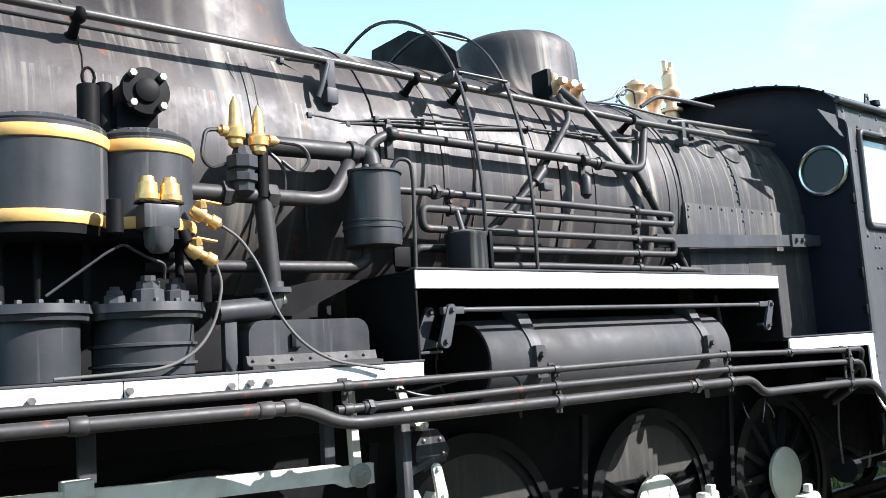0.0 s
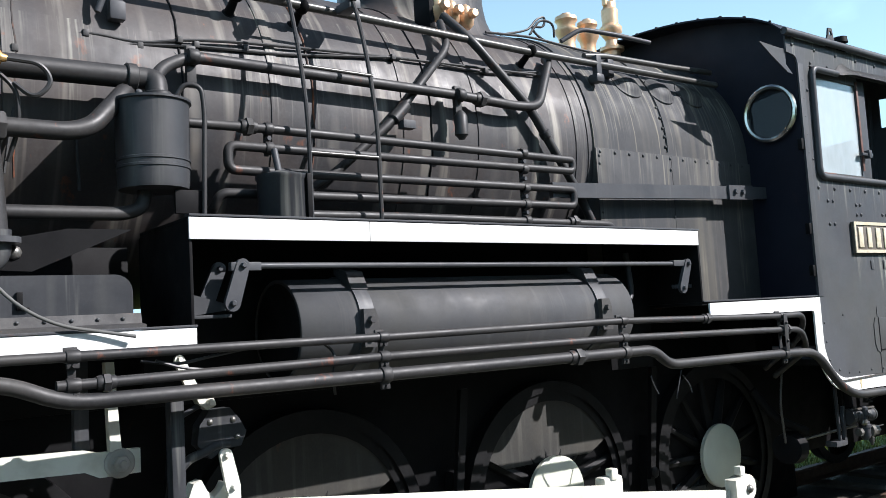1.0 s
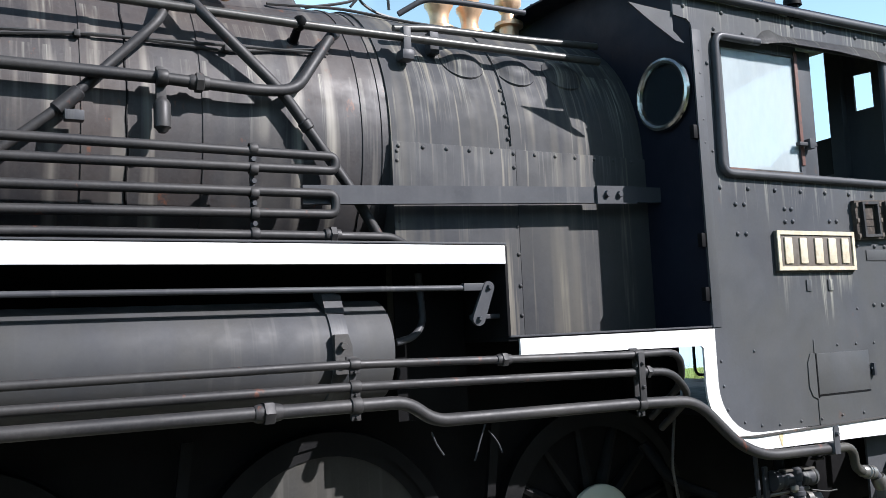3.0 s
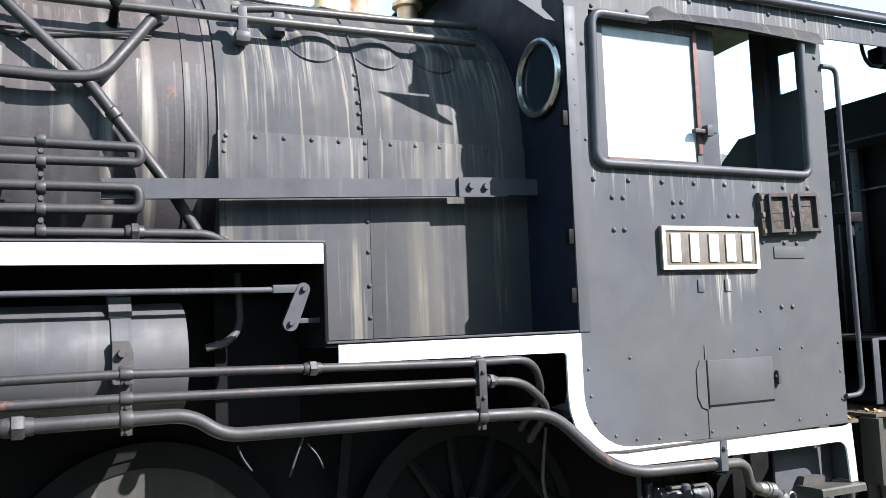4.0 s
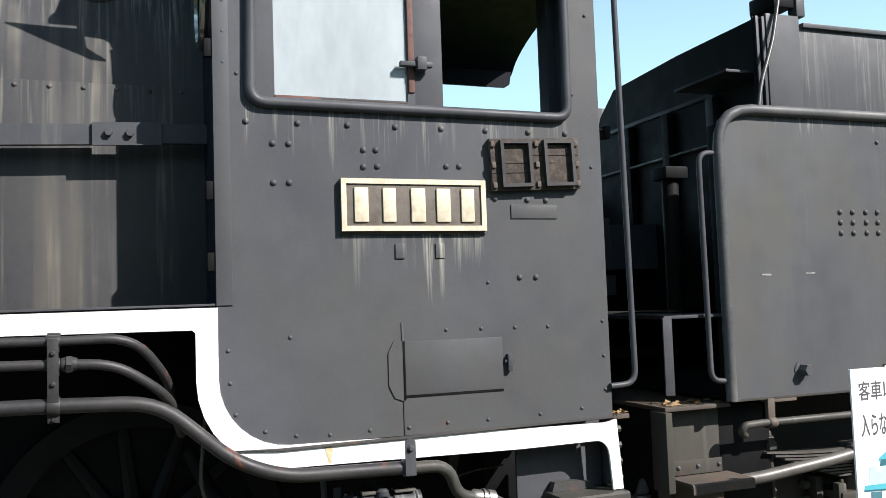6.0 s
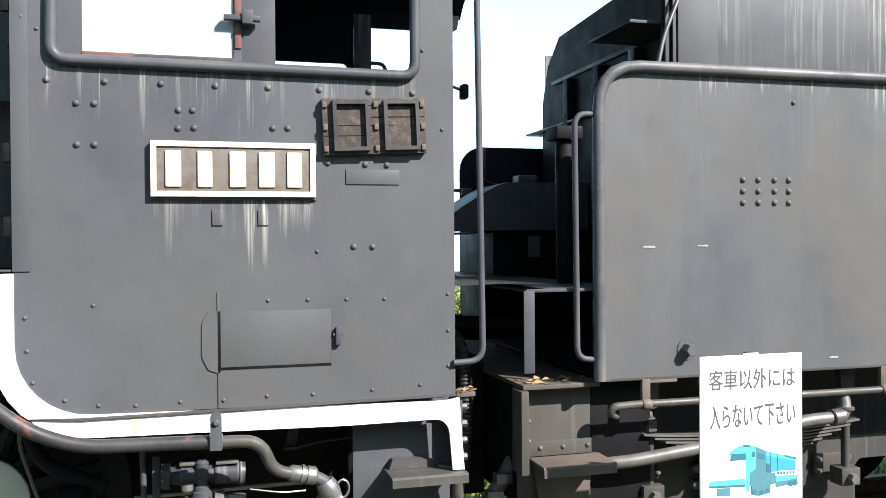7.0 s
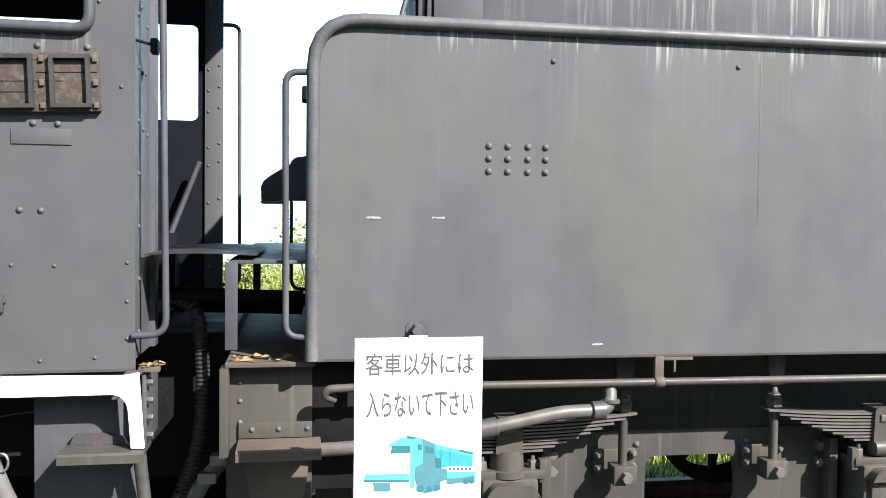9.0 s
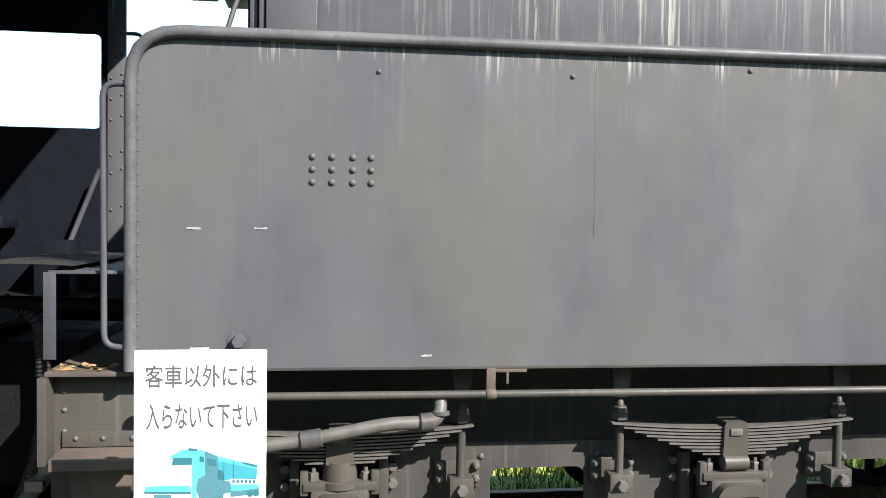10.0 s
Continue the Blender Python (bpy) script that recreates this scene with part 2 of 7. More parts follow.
M["tread"] = plain("worn_tread_steel", (0.36, 0.34, 0.31), 0.6, 0.0, (0.20, 0.15, 0.11), 14, 0.6)
M["redwood"] = plain("red_brown_wood", (0.13, 0.055, 0.04), 0.7, spots=(0.05, 0.03, 0.025), scale=30, amount=0.8)
M["wood"] = plain("weathered_wood", (0.040, 0.030, 0.023), 0.85, spots=(0.105, 0.085, 0.064), scale=34, amount=0.7, relief=0.5)
M["rubber"] = plain("rubber", (0.02, 0.02, 0.02), 0.55)
M["canvas"] = plain("grey_hose", (0.10, 0.10, 0.095), 0.7, spots=(0.05, 0.05, 0.045))
M["cable"] = plain("cable", (0.03, 0.03, 0.03), 0.45)
M["paper"] = plain("white_board", (0.84, 0.84, 0.83), 0.5, spots=(0.78, 0.78, 0.76), scale=3, amount=0.3, relief=0.02)
M["ink"] = plain("ink", (0.075, 0.073, 0.078), 0.6)
M["teal_pale"] = plain("pale_teal_print", (0.075, 0.40, 0.47), 0.5, spots=(0.05, 0.33, 0.40), scale=30, amount=0.4, relief=0.02)
M["pale_print"] = plain("pale_print", (0.42, 0.56, 0.60), 0.5, spots=(0.62, 0.76, 0.76), scale=40, amount=0.6, relief=0.02)
M["grey_print"] = plain("grey_print", (0.060, 0.165, 0.19), 0.5, spots=(0.045, 0.22, 0.26), scale=40, amount=0.5, relief=0.02)
M["teal"] = plain("teal_print", (0.035, 0.27, 0.32), 0.5, spots=(0.03, 0.20, 0.24), scale=30, amount=0.5, relief=0.02)
M["teal_dark"] = plain("dark_teal_print", (0.025, 0.13, 0.16), 0.5, relief=0.02)
M["rail"] = plain("rail_steel", (0.20, 0.13, 0.09), 0.6, 0.5, (0.10, 0.05, 0.03), 14, 0.7)
M["sleeper"] = plain("sleeper_wood", (0.06, 0.045, 0.034), 0.9, spots=(0.03, 0.024, 0.02), relief=0.5)
M["ballast"] = plain("ballast", (0.045, 0.042, 0.038), 0.95, spots=(0.018, 0.017, 0.016), scale=40, amount=0.9, relief=1.0)
# near-black: the dimness inside the cab is put into this colour
M["inner"] = plain("cab_interior_shade", (0.006, 0.0075, 0.011), 0.55, spots=(0.004, 0.004, 0.005))
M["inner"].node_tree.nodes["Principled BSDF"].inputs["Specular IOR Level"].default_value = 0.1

glass, gnt, gb = shader("dusty_glass", (0.42, 0.47, 0.48), 0.10)
tr = gnt.nodes.new("ShaderNodeBsdfTransparent")
ms = gnt.nodes.new("ShaderNodeMixShader")
dirt = noise_node(gnt, 5, (1, 1, 0.4), 5)
gnt.links.new(ramp(gnt, dirt, [(0.3, grey(0.5)), (0.75, grey(0.85))]), ms.inputs[0])
gnt.links.new(tr.outputs[0], ms.inputs[1])
gnt.links.new(gb.outputs[0], ms.inputs[2])
gnt.links.new(ms.outputs[0], gnt.nodes["Material Output"].inputs["Surface"])
M["glass"] = glass

grass, gnt, gb = shader("grass_ground", (0.06, 0.11, 0.02), 0.9)
blades = mix(gnt, ramp(gnt, noise_node(gnt, 3, detail=10), [(0.35, grey(0)), (0.7, grey(1))]), (0.12, 0.21, 0.03), (0.24, 0.32, 0.07))
soil = mix(gnt, ramp(gnt, noise_node(gnt, 30, detail=8), [(0.4, grey(0)), (0.7, grey(1))]), (0.035, 0.032, 0.025), (0.07, 0.064, 0.052))
gsep = gnt.nodes.new("ShaderNodeSeparateXYZ")
gnt.links.new(gnt.nodes.new("ShaderNodeNewGeometry").outputs["Position"], gsep.inputs[0])
gmr = gnt.nodes.new("ShaderNodeMapRange")
gmr.inputs["From Min"].default_value, gmr.inputs["From Max"].default_value = 5.3, 4.7
gnt.links.new(gsep.outputs["Y"], gmr.inputs["Value"])
gnear = gnt.nodes.new("ShaderNodeMapRange")
gnear.inputs["From Min"].default_value, gnear.inputs["From Max"].default_value = -7.5, -5.0
gnt.links.new(gsep.outputs["Y"], gnear.inputs["Value"])
worn = times(gnt, times(gnt, gmr.outputs["Result"], gnear.outputs["Result"]), ramp(gnt, noise_node(gnt, 0.7, detail=6, rough=0.65, seed=3), [(0.30, grey(0.35)), (0.5, grey(1))]))
gnt.links.new(mix(gnt, worn, blades, soil), gb.inputs["Base Color"])
bump(gnt, gb, noise_node(gnt, 50, detail=8), 1.0, 0.03)
M["grass"] = grass
leaf, gnt, gb = shader("leaf", (0.10, 0.14, 0.03), 0.6)
oi = gnt.nodes.new("ShaderNodeNewGeometry")
gnt.links.new(ramp(gnt, oi.outputs["Random Per Island"], [(0.0, (0.07, 0.11, 0.015)), (0.6, (0.20, 0.23, 0.04)), (1.0, (0.38, 0.36, 0.10))]), gb.inputs["Base Color"])
gb.inputs["Transmission Weight"].default_value = 0.0
M["leaf"] = leaf
# the sea's base colour already holds the haze of distance
M["sea"] = plain("haze_tinted_sea", (0.42, 0.58, 0.66), 0.5, spots=(0.46, 0.62, 0.69), scale=0.05)
# for the added, unseen wall only
M["concrete"] = plain("blocker_wall_grey", (0.14, 0.14, 0.125), 0.9, spots=(0.09, 0.09, 0.08), scale=1.5, amount=0.8)
M["dry"] = plain("dry_leaf", (0.20, 0.135, 0.06), 0.8, spots=(0.22, 0.13, 0.05), scale=40, amount=0.8)
M["bark"] = plain("bark", (0.09, 0.07, 0.05), 0.9, relief=0.6)
M["plate_ground"] = plain("plate_ground", (0.125, 0.108, 0.088), 0.7, spots=(0.07, 0.05, 0.035), scale=24, amount=0.7, relief=0.3)
M["ivory"] = plain("ivory_paint", (0.60, 0.54, 0.40), 0.5, spots=(0.36, 0.28, 0.17), scale=30, amount=0.6)
M["seam_rust"] = plain("seam_rust", (0.030, 0.024, 0.022), 0.8, spots=(0.30, 0.085, 0.025), scale=5, amount=1.0, relief=0.6)
M["yellow_rust"] = plain("yellow_rust", (0.52, 0.42, 0.22), 0.8, spots=(0.66, 0.60, 0.45), scale=60, amount=0.7)
M["white_scuff"] = plain("bare_scuff", (0.26, 0.26, 0.24), 0.7)
# mostly opaque dark pane that stands in for the dim cab behind it
clear, gnt, gb = shader("dim_cab_glass", (0.02, 0.025, 0.03), 0.06)
tr = gnt.nodes.new("ShaderNodeBsdfTransparent")
ms = gnt.nodes.new("ShaderNodeMixShader")
ms.inputs[0].default_value = 0.86
gb.inputs["Specular IOR Level"].default_value = 0.14
gnt.links.new(tr.outputs[0], ms.inputs[1])
gnt.links.new(gb.outputs[0], ms.inputs[2])
gnt.links.new(ms.outputs[0], gnt.nodes["Material Output"].inputs["Surface"])
M["clear"] = clear
# pale blue of the air is painted into the hills
far, gnt, gb = shader("haze_tinted_hills", (0.40, 0.56, 0.68), 1.0)
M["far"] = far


# ---- mesh helpers ----
def box(bm, x0, x1, y0, y1, z0, z1, bev=0.0):
    vs = [bm.verts.new((x, y, z)) for x in (x0, x1) for y in (y0, y1) for z in (z0, z1)]
    fs = [bm.faces.new([vs[i] for i in q]) for q in ((0, 1, 3, 2), (4, 6, 7, 5), (0, 4, 5, 1), (2, 3, 7, 6), (0, 2, 6, 4), (1, 5, 7, 3))]
    if bev:
        es = list({e for f in fs for e in f.edges})
        bmesh.ops.bevel(bm, geom=es, offset=bev, segments=2, affect="EDGES", profile=0.6)
    return vs


def frame_axes(d):
    d = d.normalized()
    u = d.cross(Vector((0, 0, 1)))
    if u.length < 1e-4:
        u = Vector((1, 0, 0))
    u.normalize()
    return u, d.cross(u)


def ring(bm, c, u, v, r, seg):
    return [bm.verts.new(c + r * (math.cos(a) * u + math.sin(a) * v)) for a in (2 * math.pi * i / seg for i in range(seg))]


def join_rings(bm, a, b):
    n = len(a)
    for i in range(n):
        f = bm.faces.new((a[i], a[(i + 1) % n], b[(i + 1) % n], b[i]))
        f.smooth = True


def lathe(bm, p0, p1, profile, seg=20, caps=True):
    """Profile of (share of the way from p0 to p1, radius)."""
    p0, p1 = Vector(p0), Vector(p1)
    u, v = frame_axes(p1 - p0)
    last = None
    for s, r in profile:
        now = ring(bm, p0.lerp(p1, s), u, v, max(r, 1e-4), seg)
        if last:
            join_rings(bm, last, now)
        elif caps:
            bm.faces.new(now[::-1])
        last = now
    if caps:
        bm.faces.new(last)


def cyl(bm, p0, p1, r, seg=16, edge=0.0):
    length = (Vector(p1) - Vector(p0)).length
    if edge:
        k = edge / length
        lathe(bm, p0, p1, [(0, r - edge), (k, r), (1 - k, r), (1, r - edge)], seg)
    else:
        lathe(bm, p0, p1, [(0, r), (1, r)], seg)


def filleted(pts, bend, steps=5):
    pts = [Vector(p) for p in pts]
    out = [pts[0]]
    for a, p, b in zip(pts, pts[1:], pts[2:]):
        k = min(bend, (a - p).length * 0.49, (b - p).length * 0.49)
        q0, q1 = p + (a - p).normalized() * k, p + (b - p).normalized() * k
        if bend <= 0:
            out.append(p)
            continue
        for i in range(steps + 1):
            t = i / steps
            out.append((1 - t) ** 2 * q0 + 2 * t * (1 - t) * p + t * t * q1)
    out.append(pts[-1])
    return out


def tube(bm, pts, r, bend=0.05, seg=10, caps=True):
    line = filleted(pts, bend)
    u, v = frame_axes(line[1] - line[0])
    last = None
    for i, p in enumerate(line):
        d = (line[min(i + 1, len(line) - 1)] - line[max(i - 1, 0)]).normalized()
        u = (u - d * u.dot(d)).normalized()
        now = ring(bm, p, u, d.cross(u), r, seg)
        if last:
            join_rings(bm, last, now)
        elif caps:
            bm.faces.new(now[::-1])
        last = now
    if caps:
        bm.faces.new(last)


def arc(cx, cz, r, a0, a1, n=8):
    return [(cx + r * math.cos(radians(a0 + (a1 - a0) * i / n)), cz + r * math.sin(radians(a0 + (a1 - a0) * i / n))) for i in range(n + 1)]


def slab(bm, outline, y0, y1, holes=()):
    """A plate in the xz plane from y0 to y1, with an outline and holes of (x, z)."""
    tmp = bmesh.new()
    for loop in (outline, *holes):
        vs = [tmp.verts.new((x, y0, z)) for x, z in loop]
        for i in range(len(vs)):
            tmp.edges.new((vs[i], vs[(i + 1) % len(vs)]))
    bmesh.ops.triangle_fill(tmp, edges=tmp.edges[:], use_beauty=True)
    bmesh.ops.recalc_face_normals(tmp, faces=tmp.faces[:])
    got = bmesh.ops.extrude_face_region(tmp, geom=tmp.faces[:])
    bmesh.ops.translate(tmp, verts=[g for g in got["geom"] if isinstance(g, bmesh.types.BMVert)], vec=(0, y1 - y0, 0))
    bmesh.ops.recalc_face_normals(tmp, faces=tmp.faces[:])
    me = bpy.data.meshes.new("tmp")
    tmp.to_mesh(me)
    tmp.free()
    bm.from_mesh(me)
    bpy.data.meshes.remove(me)


def slab_x(bm, outline, x0, x1, holes=()):
    """A plate in the yz plane from x0 to x1."""
    tmp = bmesh.new()
    slab(tmp, outline, 0, 1, holes)
    for v in tmp.verts:
        v.co = (x0 + (x1 - x0) * v.co.y, v.co.x, v.co.z)
    bmesh.ops.recalc_face_normals(tmp, faces=tmp.faces[:])
    me = bpy.data.meshes.new("tmp")
    tmp.to_mesh(me)
    tmp.free()
    bm.from_mesh(me)
    bpy.data.meshes.remove(me)


def rounded(x0, x1, z0, z1, r, n=4):
    return arc(x1 - r, z1 - r, r, 0, 90, n) + arc(x0 + r, z1 - r, r, 90, 180, n) + arc(x0 + r, z0 + r, r, 180, 270, n) + arc(x1 - r, z0 + r, r, 270, 360, n)


def thing(name, base, label, category, group="", kind=""):
    e = new(name)
    e.location = base
    e.empty_display_size = 0.3
    return tagged(e, label, category, group, kind)


def as_part(name, mesh, parent, label=""):
    ob = new(name, mesh)
    ob.parent = parent
    if parent and parent.type == "EMPTY":
        ob.matrix_parent_inverse = Matrix.Translation(-parent.location)
    return tagged(ob, label)


def part(name, bm, mat, parent, label="", smooth=None):
    if smooth is not None:
        for f in bm.faces:
            f.smooth = smooth
    bmesh.ops.recalc_face_normals(bm, faces=bm.faces[:])
    me = bpy.data.meshes.new(name)
    bm.to_mesh(me)
    bm.free()
    me.set_sharp_from_angle(angle=radians(38))
    me.materials.append(M[mat])
    return as_part(name, me, parent, label)


def pipe(name, pts, r, mat, parent, bend=0.06, label="", seg=10):
    bm = bmesh.new()
    tube(bm, pts, r, bend, seg)
    return part(name, bm, mat, parent, label)


def boxes(name, specs, mat, parent, label="", bev=0.003):
    bm = bmesh.new()
    for s in specs:
        box(bm, *s, bev=bev)
    return part(name, bm, mat, parent, label)


def shared(bm, mat, name):
    bmesh.ops.recalc_face_normals(bm, faces=bm.faces[:])
    me = bpy.data.meshes.new(name)
    bm.to_mesh(me)
    bm.free()
    me.materials.append(M[mat])
    return me


def dot_mesh(mat, name):
    """A snap-head rivet that stands out towards -y, of radius 1."""
    bm = bmesh.new()
    lathe(bm, (0, 0.1, 0), (0, -0.75, 0), [(0, 1.0), (0.35, 0.95), (0.75, 0.62), (1, 0.2)], 8)
    return shared(bm, mat, name)


def rivet(mesh, x, y, z, r, parent, name="rivet"):
    ob = new(name, mesh)
    ob.parent = parent
    if parent.type == "EMPTY":
        ob.matrix_parent_inverse = Matrix.Translation(-parent.location)
    ob.matrix_basis = Matrix.Translation((x, y, z)) @ Matrix.Diagonal((r, r, r, 1))
    return ob


def hex_nut(bm, p0, p1, r):
    lathe(bm, p0, p1, [(0, r), (0.85, r), (1, r * 0.88)], 6)
    for f in bm.faces:
        f.smooth = False

# ---- setting ----
YC, ZB, RB, RAIL = 3.68, 2.85, 0.83, 0.26  # the engine's centre line, boiler centre and radius, rail top
def ground_z(y):
    """Level under the train, falling to the shore meadow beyond it."""
    k = min(1.0, max(0.0, (y - 5.3) / 2.6))
    return -1.3 * k * k * (3 - 2 * k)


GX = [-1500, -400, -100, -40, -20] + [-10 + 2 * i for i in range(17)] + [30, 60, 150, 500, 1500]
GY = [-1500, -400, -100, -40, -15, -8, -4, -1, 1, 3, 5] + [5.3 + 0.26 * i for i in range(11)] + [9, 12, 18, 30, 60, 150, 500, 1500]
bm = bmesh.new()
mesh_rows = [[bm.verts.new((x, y, ground_z(y))) for x in GX] for y in GY]
for a, b in zip(mesh_rows, mesh_rows[1:]):
    for k in range(len(GX) - 1):
        bm.faces.new((a[k], a[k + 1], b[k + 1], b[k]))
ground = tagged(part("ground", bm, "grass", None), "sunlit green grass with bare patches under the train", "ground", kind="structure")
# added out of view to keep low sky light off the train's side
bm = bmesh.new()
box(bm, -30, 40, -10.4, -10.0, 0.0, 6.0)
tagged(part("unseen_light_blocker", bm, "concrete", None), "added plain wall out of view that blocks low sky light", "wall", kind="structure")
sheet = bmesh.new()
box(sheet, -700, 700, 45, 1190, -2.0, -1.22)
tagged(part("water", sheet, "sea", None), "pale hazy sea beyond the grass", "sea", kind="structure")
bm = bmesh.new()
slab_x(bm, [(YC - 0.95, 0.005), (YC + 0.95, 0.005), (YC + 0.72, 0.08), (YC - 0.72, 0.08)], -9, 17)
tagged(part("track_bed", bm, "ballast", None), "grey crushed-stone track bed under the rails", "track bed", kind="structure")
for side in (-1, 1):
    bm = bmesh.new()
    yr = YC + side * 0.56
    slab_x(bm, [(yr - 0.06, 0.12), (yr + 0.06, 0.12), (yr + 0.06, 0.135), (yr + 0.012, 0.15), (yr + 0.012, 0.22), (yr + 0.032, 0.235), (yr + 0.032, RAIL), (yr - 0.032, RAIL), (yr - 0.032, 0.235), (yr - 0.012, 0.22), (yr - 0.012, 0.15), (yr - 0.06, 0.135)], -9, 17)
    tagged(part("rail", bm, "rail", None), "rusty steel rail under the locomotive", "rail", "rails of the track", "structure")
bm = bmesh.new()
box(bm, -0.1, 0.1, -1.05, 1.05, -0.07, 0.06, 0.01)
sleeper_mesh = shared(bm, "sleeper", "sleeper")
for i in range(41):
    s = new("sleeper", sleeper_mesh)
    s.location = (-8.8 + i * 0.64, YC, 0.055)
    tagged(s, "dark wooden railway sleeper half sunk in ballast", "sleeper", "sleepers of the track", "structure")

# ---- locomotive: boiler ----
loco = thing("steam_locomotive", (2.5, YC, RAIL), "black preserved steam locomotive with white-edged running boards and weathered paint", "locomotive")
tender = thing("tender", (11.0, YC, RAIL), "dark grey coal and water tender coupled behind the locomotive cab", "tender")
RIV = dot_mesh("cab", "rivet_cab")
RIVF = dot_mesh("firebox", "rivet_firebox")
RIVT = dot_mesh("tank", "rivet_tender")
BOLT = dot_mesh("steel", "bolt_steel")

bm = bmesh.new()
lathe(bm, (-2.6, YC, ZB), (3.46, YC, ZB), [(0, 0.6), (0, RB - 0.02), (0.004, RB), (1, RB)], 72)
boiler = part("boiler", bm, "boiler", loco, "dull black-brown boiler cladding with pale water streaks and rust spots")
for x, w in ((-1.6, 0.05), (-0.95, 0.05), (0.38, 0.05), (1.45, 0.05), (2.15, 0.045), (2.62, 0.04), (3.335, 0.025), (3.445, 0.05)):
    bm = bmesh.new()
    lathe(bm, (x - w / 2, YC, ZB), (x + w / 2, YC, ZB), [(0, RB - 0.01), (0.02, RB + 0.005), (0.98, RB + 0.005), (1, RB - 0.01)], 72, caps=False)
    part("boiler_band", bm, "boiler", boiler)
for x, m in ((0.40, "seam_rust"), (1.03, "black"), (1.635, "seam_rust"), (-0.35, "seam_rust"), (2.30, "black")):
    bm = bmesh.new()
    tube(bm, [(x + 0.004 * math.sin(a * 0.9), YC + (RB + 0.002) * math.cos(radians(a)), ZB + (RB + 0.002) * math.sin(radians(a))) for a in range(95, 206, 5)], 0.005, 0, 5)
    part("plate_seam", bm, m, boiler)
# firebox: round top, straight sides
bm = bmesh.new()
half = 0.845
prof = [(YC + half, 1.92), (YC + half, ZB)] + arc(YC, ZB, half, 0, 180, 28)[1:] + [(YC - half, 1.92)]
slab_x(bm, prof, 3.46, 4.985)
for f in bm.faces:
    f.smooth = abs(f.normal.x) < 0.5
firebox = part("firebox", bm, "firebox", loco, "black firebox cladding streaked with pale limescale")
for x in (4.12,):
    bm = bmesh.new()
    pts = [(x, YC + (half + 0.003) * math.cos(radians(a)), ZB + (half + 0.003) * math.sin(radians(a))) for a in range(100, 181, 5)]
    tube(bm, pts, 0.006, 0, 5)
    part("cladding_seam", bm, "firebox", firebox)
# riveted side sheets
YS = YC - half
boxes("side_sheet", [(3.455, 4.136, YS - 0.012, YS - 0.001, 1.905, 2.825)], "firebox", firebox, bev=0.002)
boxes("side_sheet", [(4.137, 4.985, YS - 0.013, YS - 0.001, 1.905, 2.825)], "firebox", firebox, bev=0.002)
for i in range(12):
    rivet(RIVF, 3.49 + i * 0.127, YS - 0.012, 2.805, 0.011, firebox)
for z in (2.78, 2.735, 2.45, 2.36, 2.30, 2.15, 2.0, 1.95):
    rivet(RIVF, 3.48, YS - 0.012, z, 0.010, firebox)
for z in (2.735, 2.44, 2.30, 2.145, 2.0):
    rivet(RIVF, 4.125, YS - 0.013, z, 0.011, firebox)
for z in (2.88, 2.945, 3.0, 3.07, 3.14):
    a = math.acos(min(1, (z - ZB) / half))
    rivet(RIVF, 4.105, YC - half * math.sin(a) - 0.002, z, 0.011, firebox)
# washout plug bulges high on the firebox
for x, z in ((3.928, 3.287), (4.238, 3.278), (4.554, 3.291)):
    bm = bmesh.new()
    up = math.asin((z - ZB) / half)
    n = Vector((0, -math.cos(up), math.sin(up)))
    c = Vector((x, YC, ZB)) + n * half
    lathe(bm, c - n * 0.02, c + n * 0.04, [(0, 0.115), (0.38, 0.108), (0.48, 0.092), (0.68, 0.075), (0.86, 0.055), (0.96, 0.032), (1, 0.012)], 28)
    for v in bm.verts:
        v.co.x = x + (v.co.x - x) * 1.15
    part("washout_bulge", bm, "firebox", firebox)

# domes and top of the boiler
def dome_on_boiler(name, xc, r, top, label):
    """A dome whose flared skirt lies on the round boiler."""
    bm = bmesh.new()
    rings = []
    flat = ZB + math.sqrt(RB * RB - 0.2 * r * r)
    for rr, h, k in ((1.16, 0.0, 0.0), (1.10, 0.02, 0.0), (1.05, 0.06, 0.15), (1.015, 0.13, 0.45), (1.0, 0.22, 1.0)):
        now = []
        for i in range(48):
            a = 2 * math.pi * i / 48
            y = r * rr * math.sin(a)
            z = (1 - k) * (ZB + math.sqrt(max(0.02, RB * RB - y * y))) + k * flat + h
            now.append(bm.verts.new((xc + r * rr * math.cos(a), YC + y, z)))
        rings.append(now)
    z0 = flat + 0.22
    for s, rr in ((0.35, 0.985), (0.58, 0.94), (0.77, 0.84), (0.91, 0.62), (1.0, 0.2)):
        rings.append([bm.verts.new((xc + r * rr * math.cos(2 * math.pi * i / 48), YC + r * rr * math.sin(2 * math.pi * i / 48), z0 + s * (top - z0))) for i in range(48)])
    for a, b in zip(rings, rings[1:]):
        join_rings(bm, a, b)
    bm.faces.new(rings[-1])
    return part(name, bm, "boiler", loco, label)


dome_on_boiler("sand_dome", 0.29, 0.62, 4.5, "dull black sand dome with a flared skirt")
dome = dome_on_boiler("steam_dome", 2.81, 0.445, 4.085, "dull black round steam dome")
for a in (200, 215, 240, 262, 290):
    for z in (3.86, 3.92):
        rivet(RIVF, 2.81 + 0.433 * math.cos(radians(a)), YC + 0.433 * math.sin(radians(a)) + 0.004, z, 0.012, dome)

bm = bmesh.new()
slab_x(bm, [(3.22, 3.62), (3.24, 3.72), (3.45, 3.88), (3.68, 4.0), (4.10, 4.0), (4.14, 3.62)], 1.90, 1.92)
part("step_plate", bm, "black", loco)

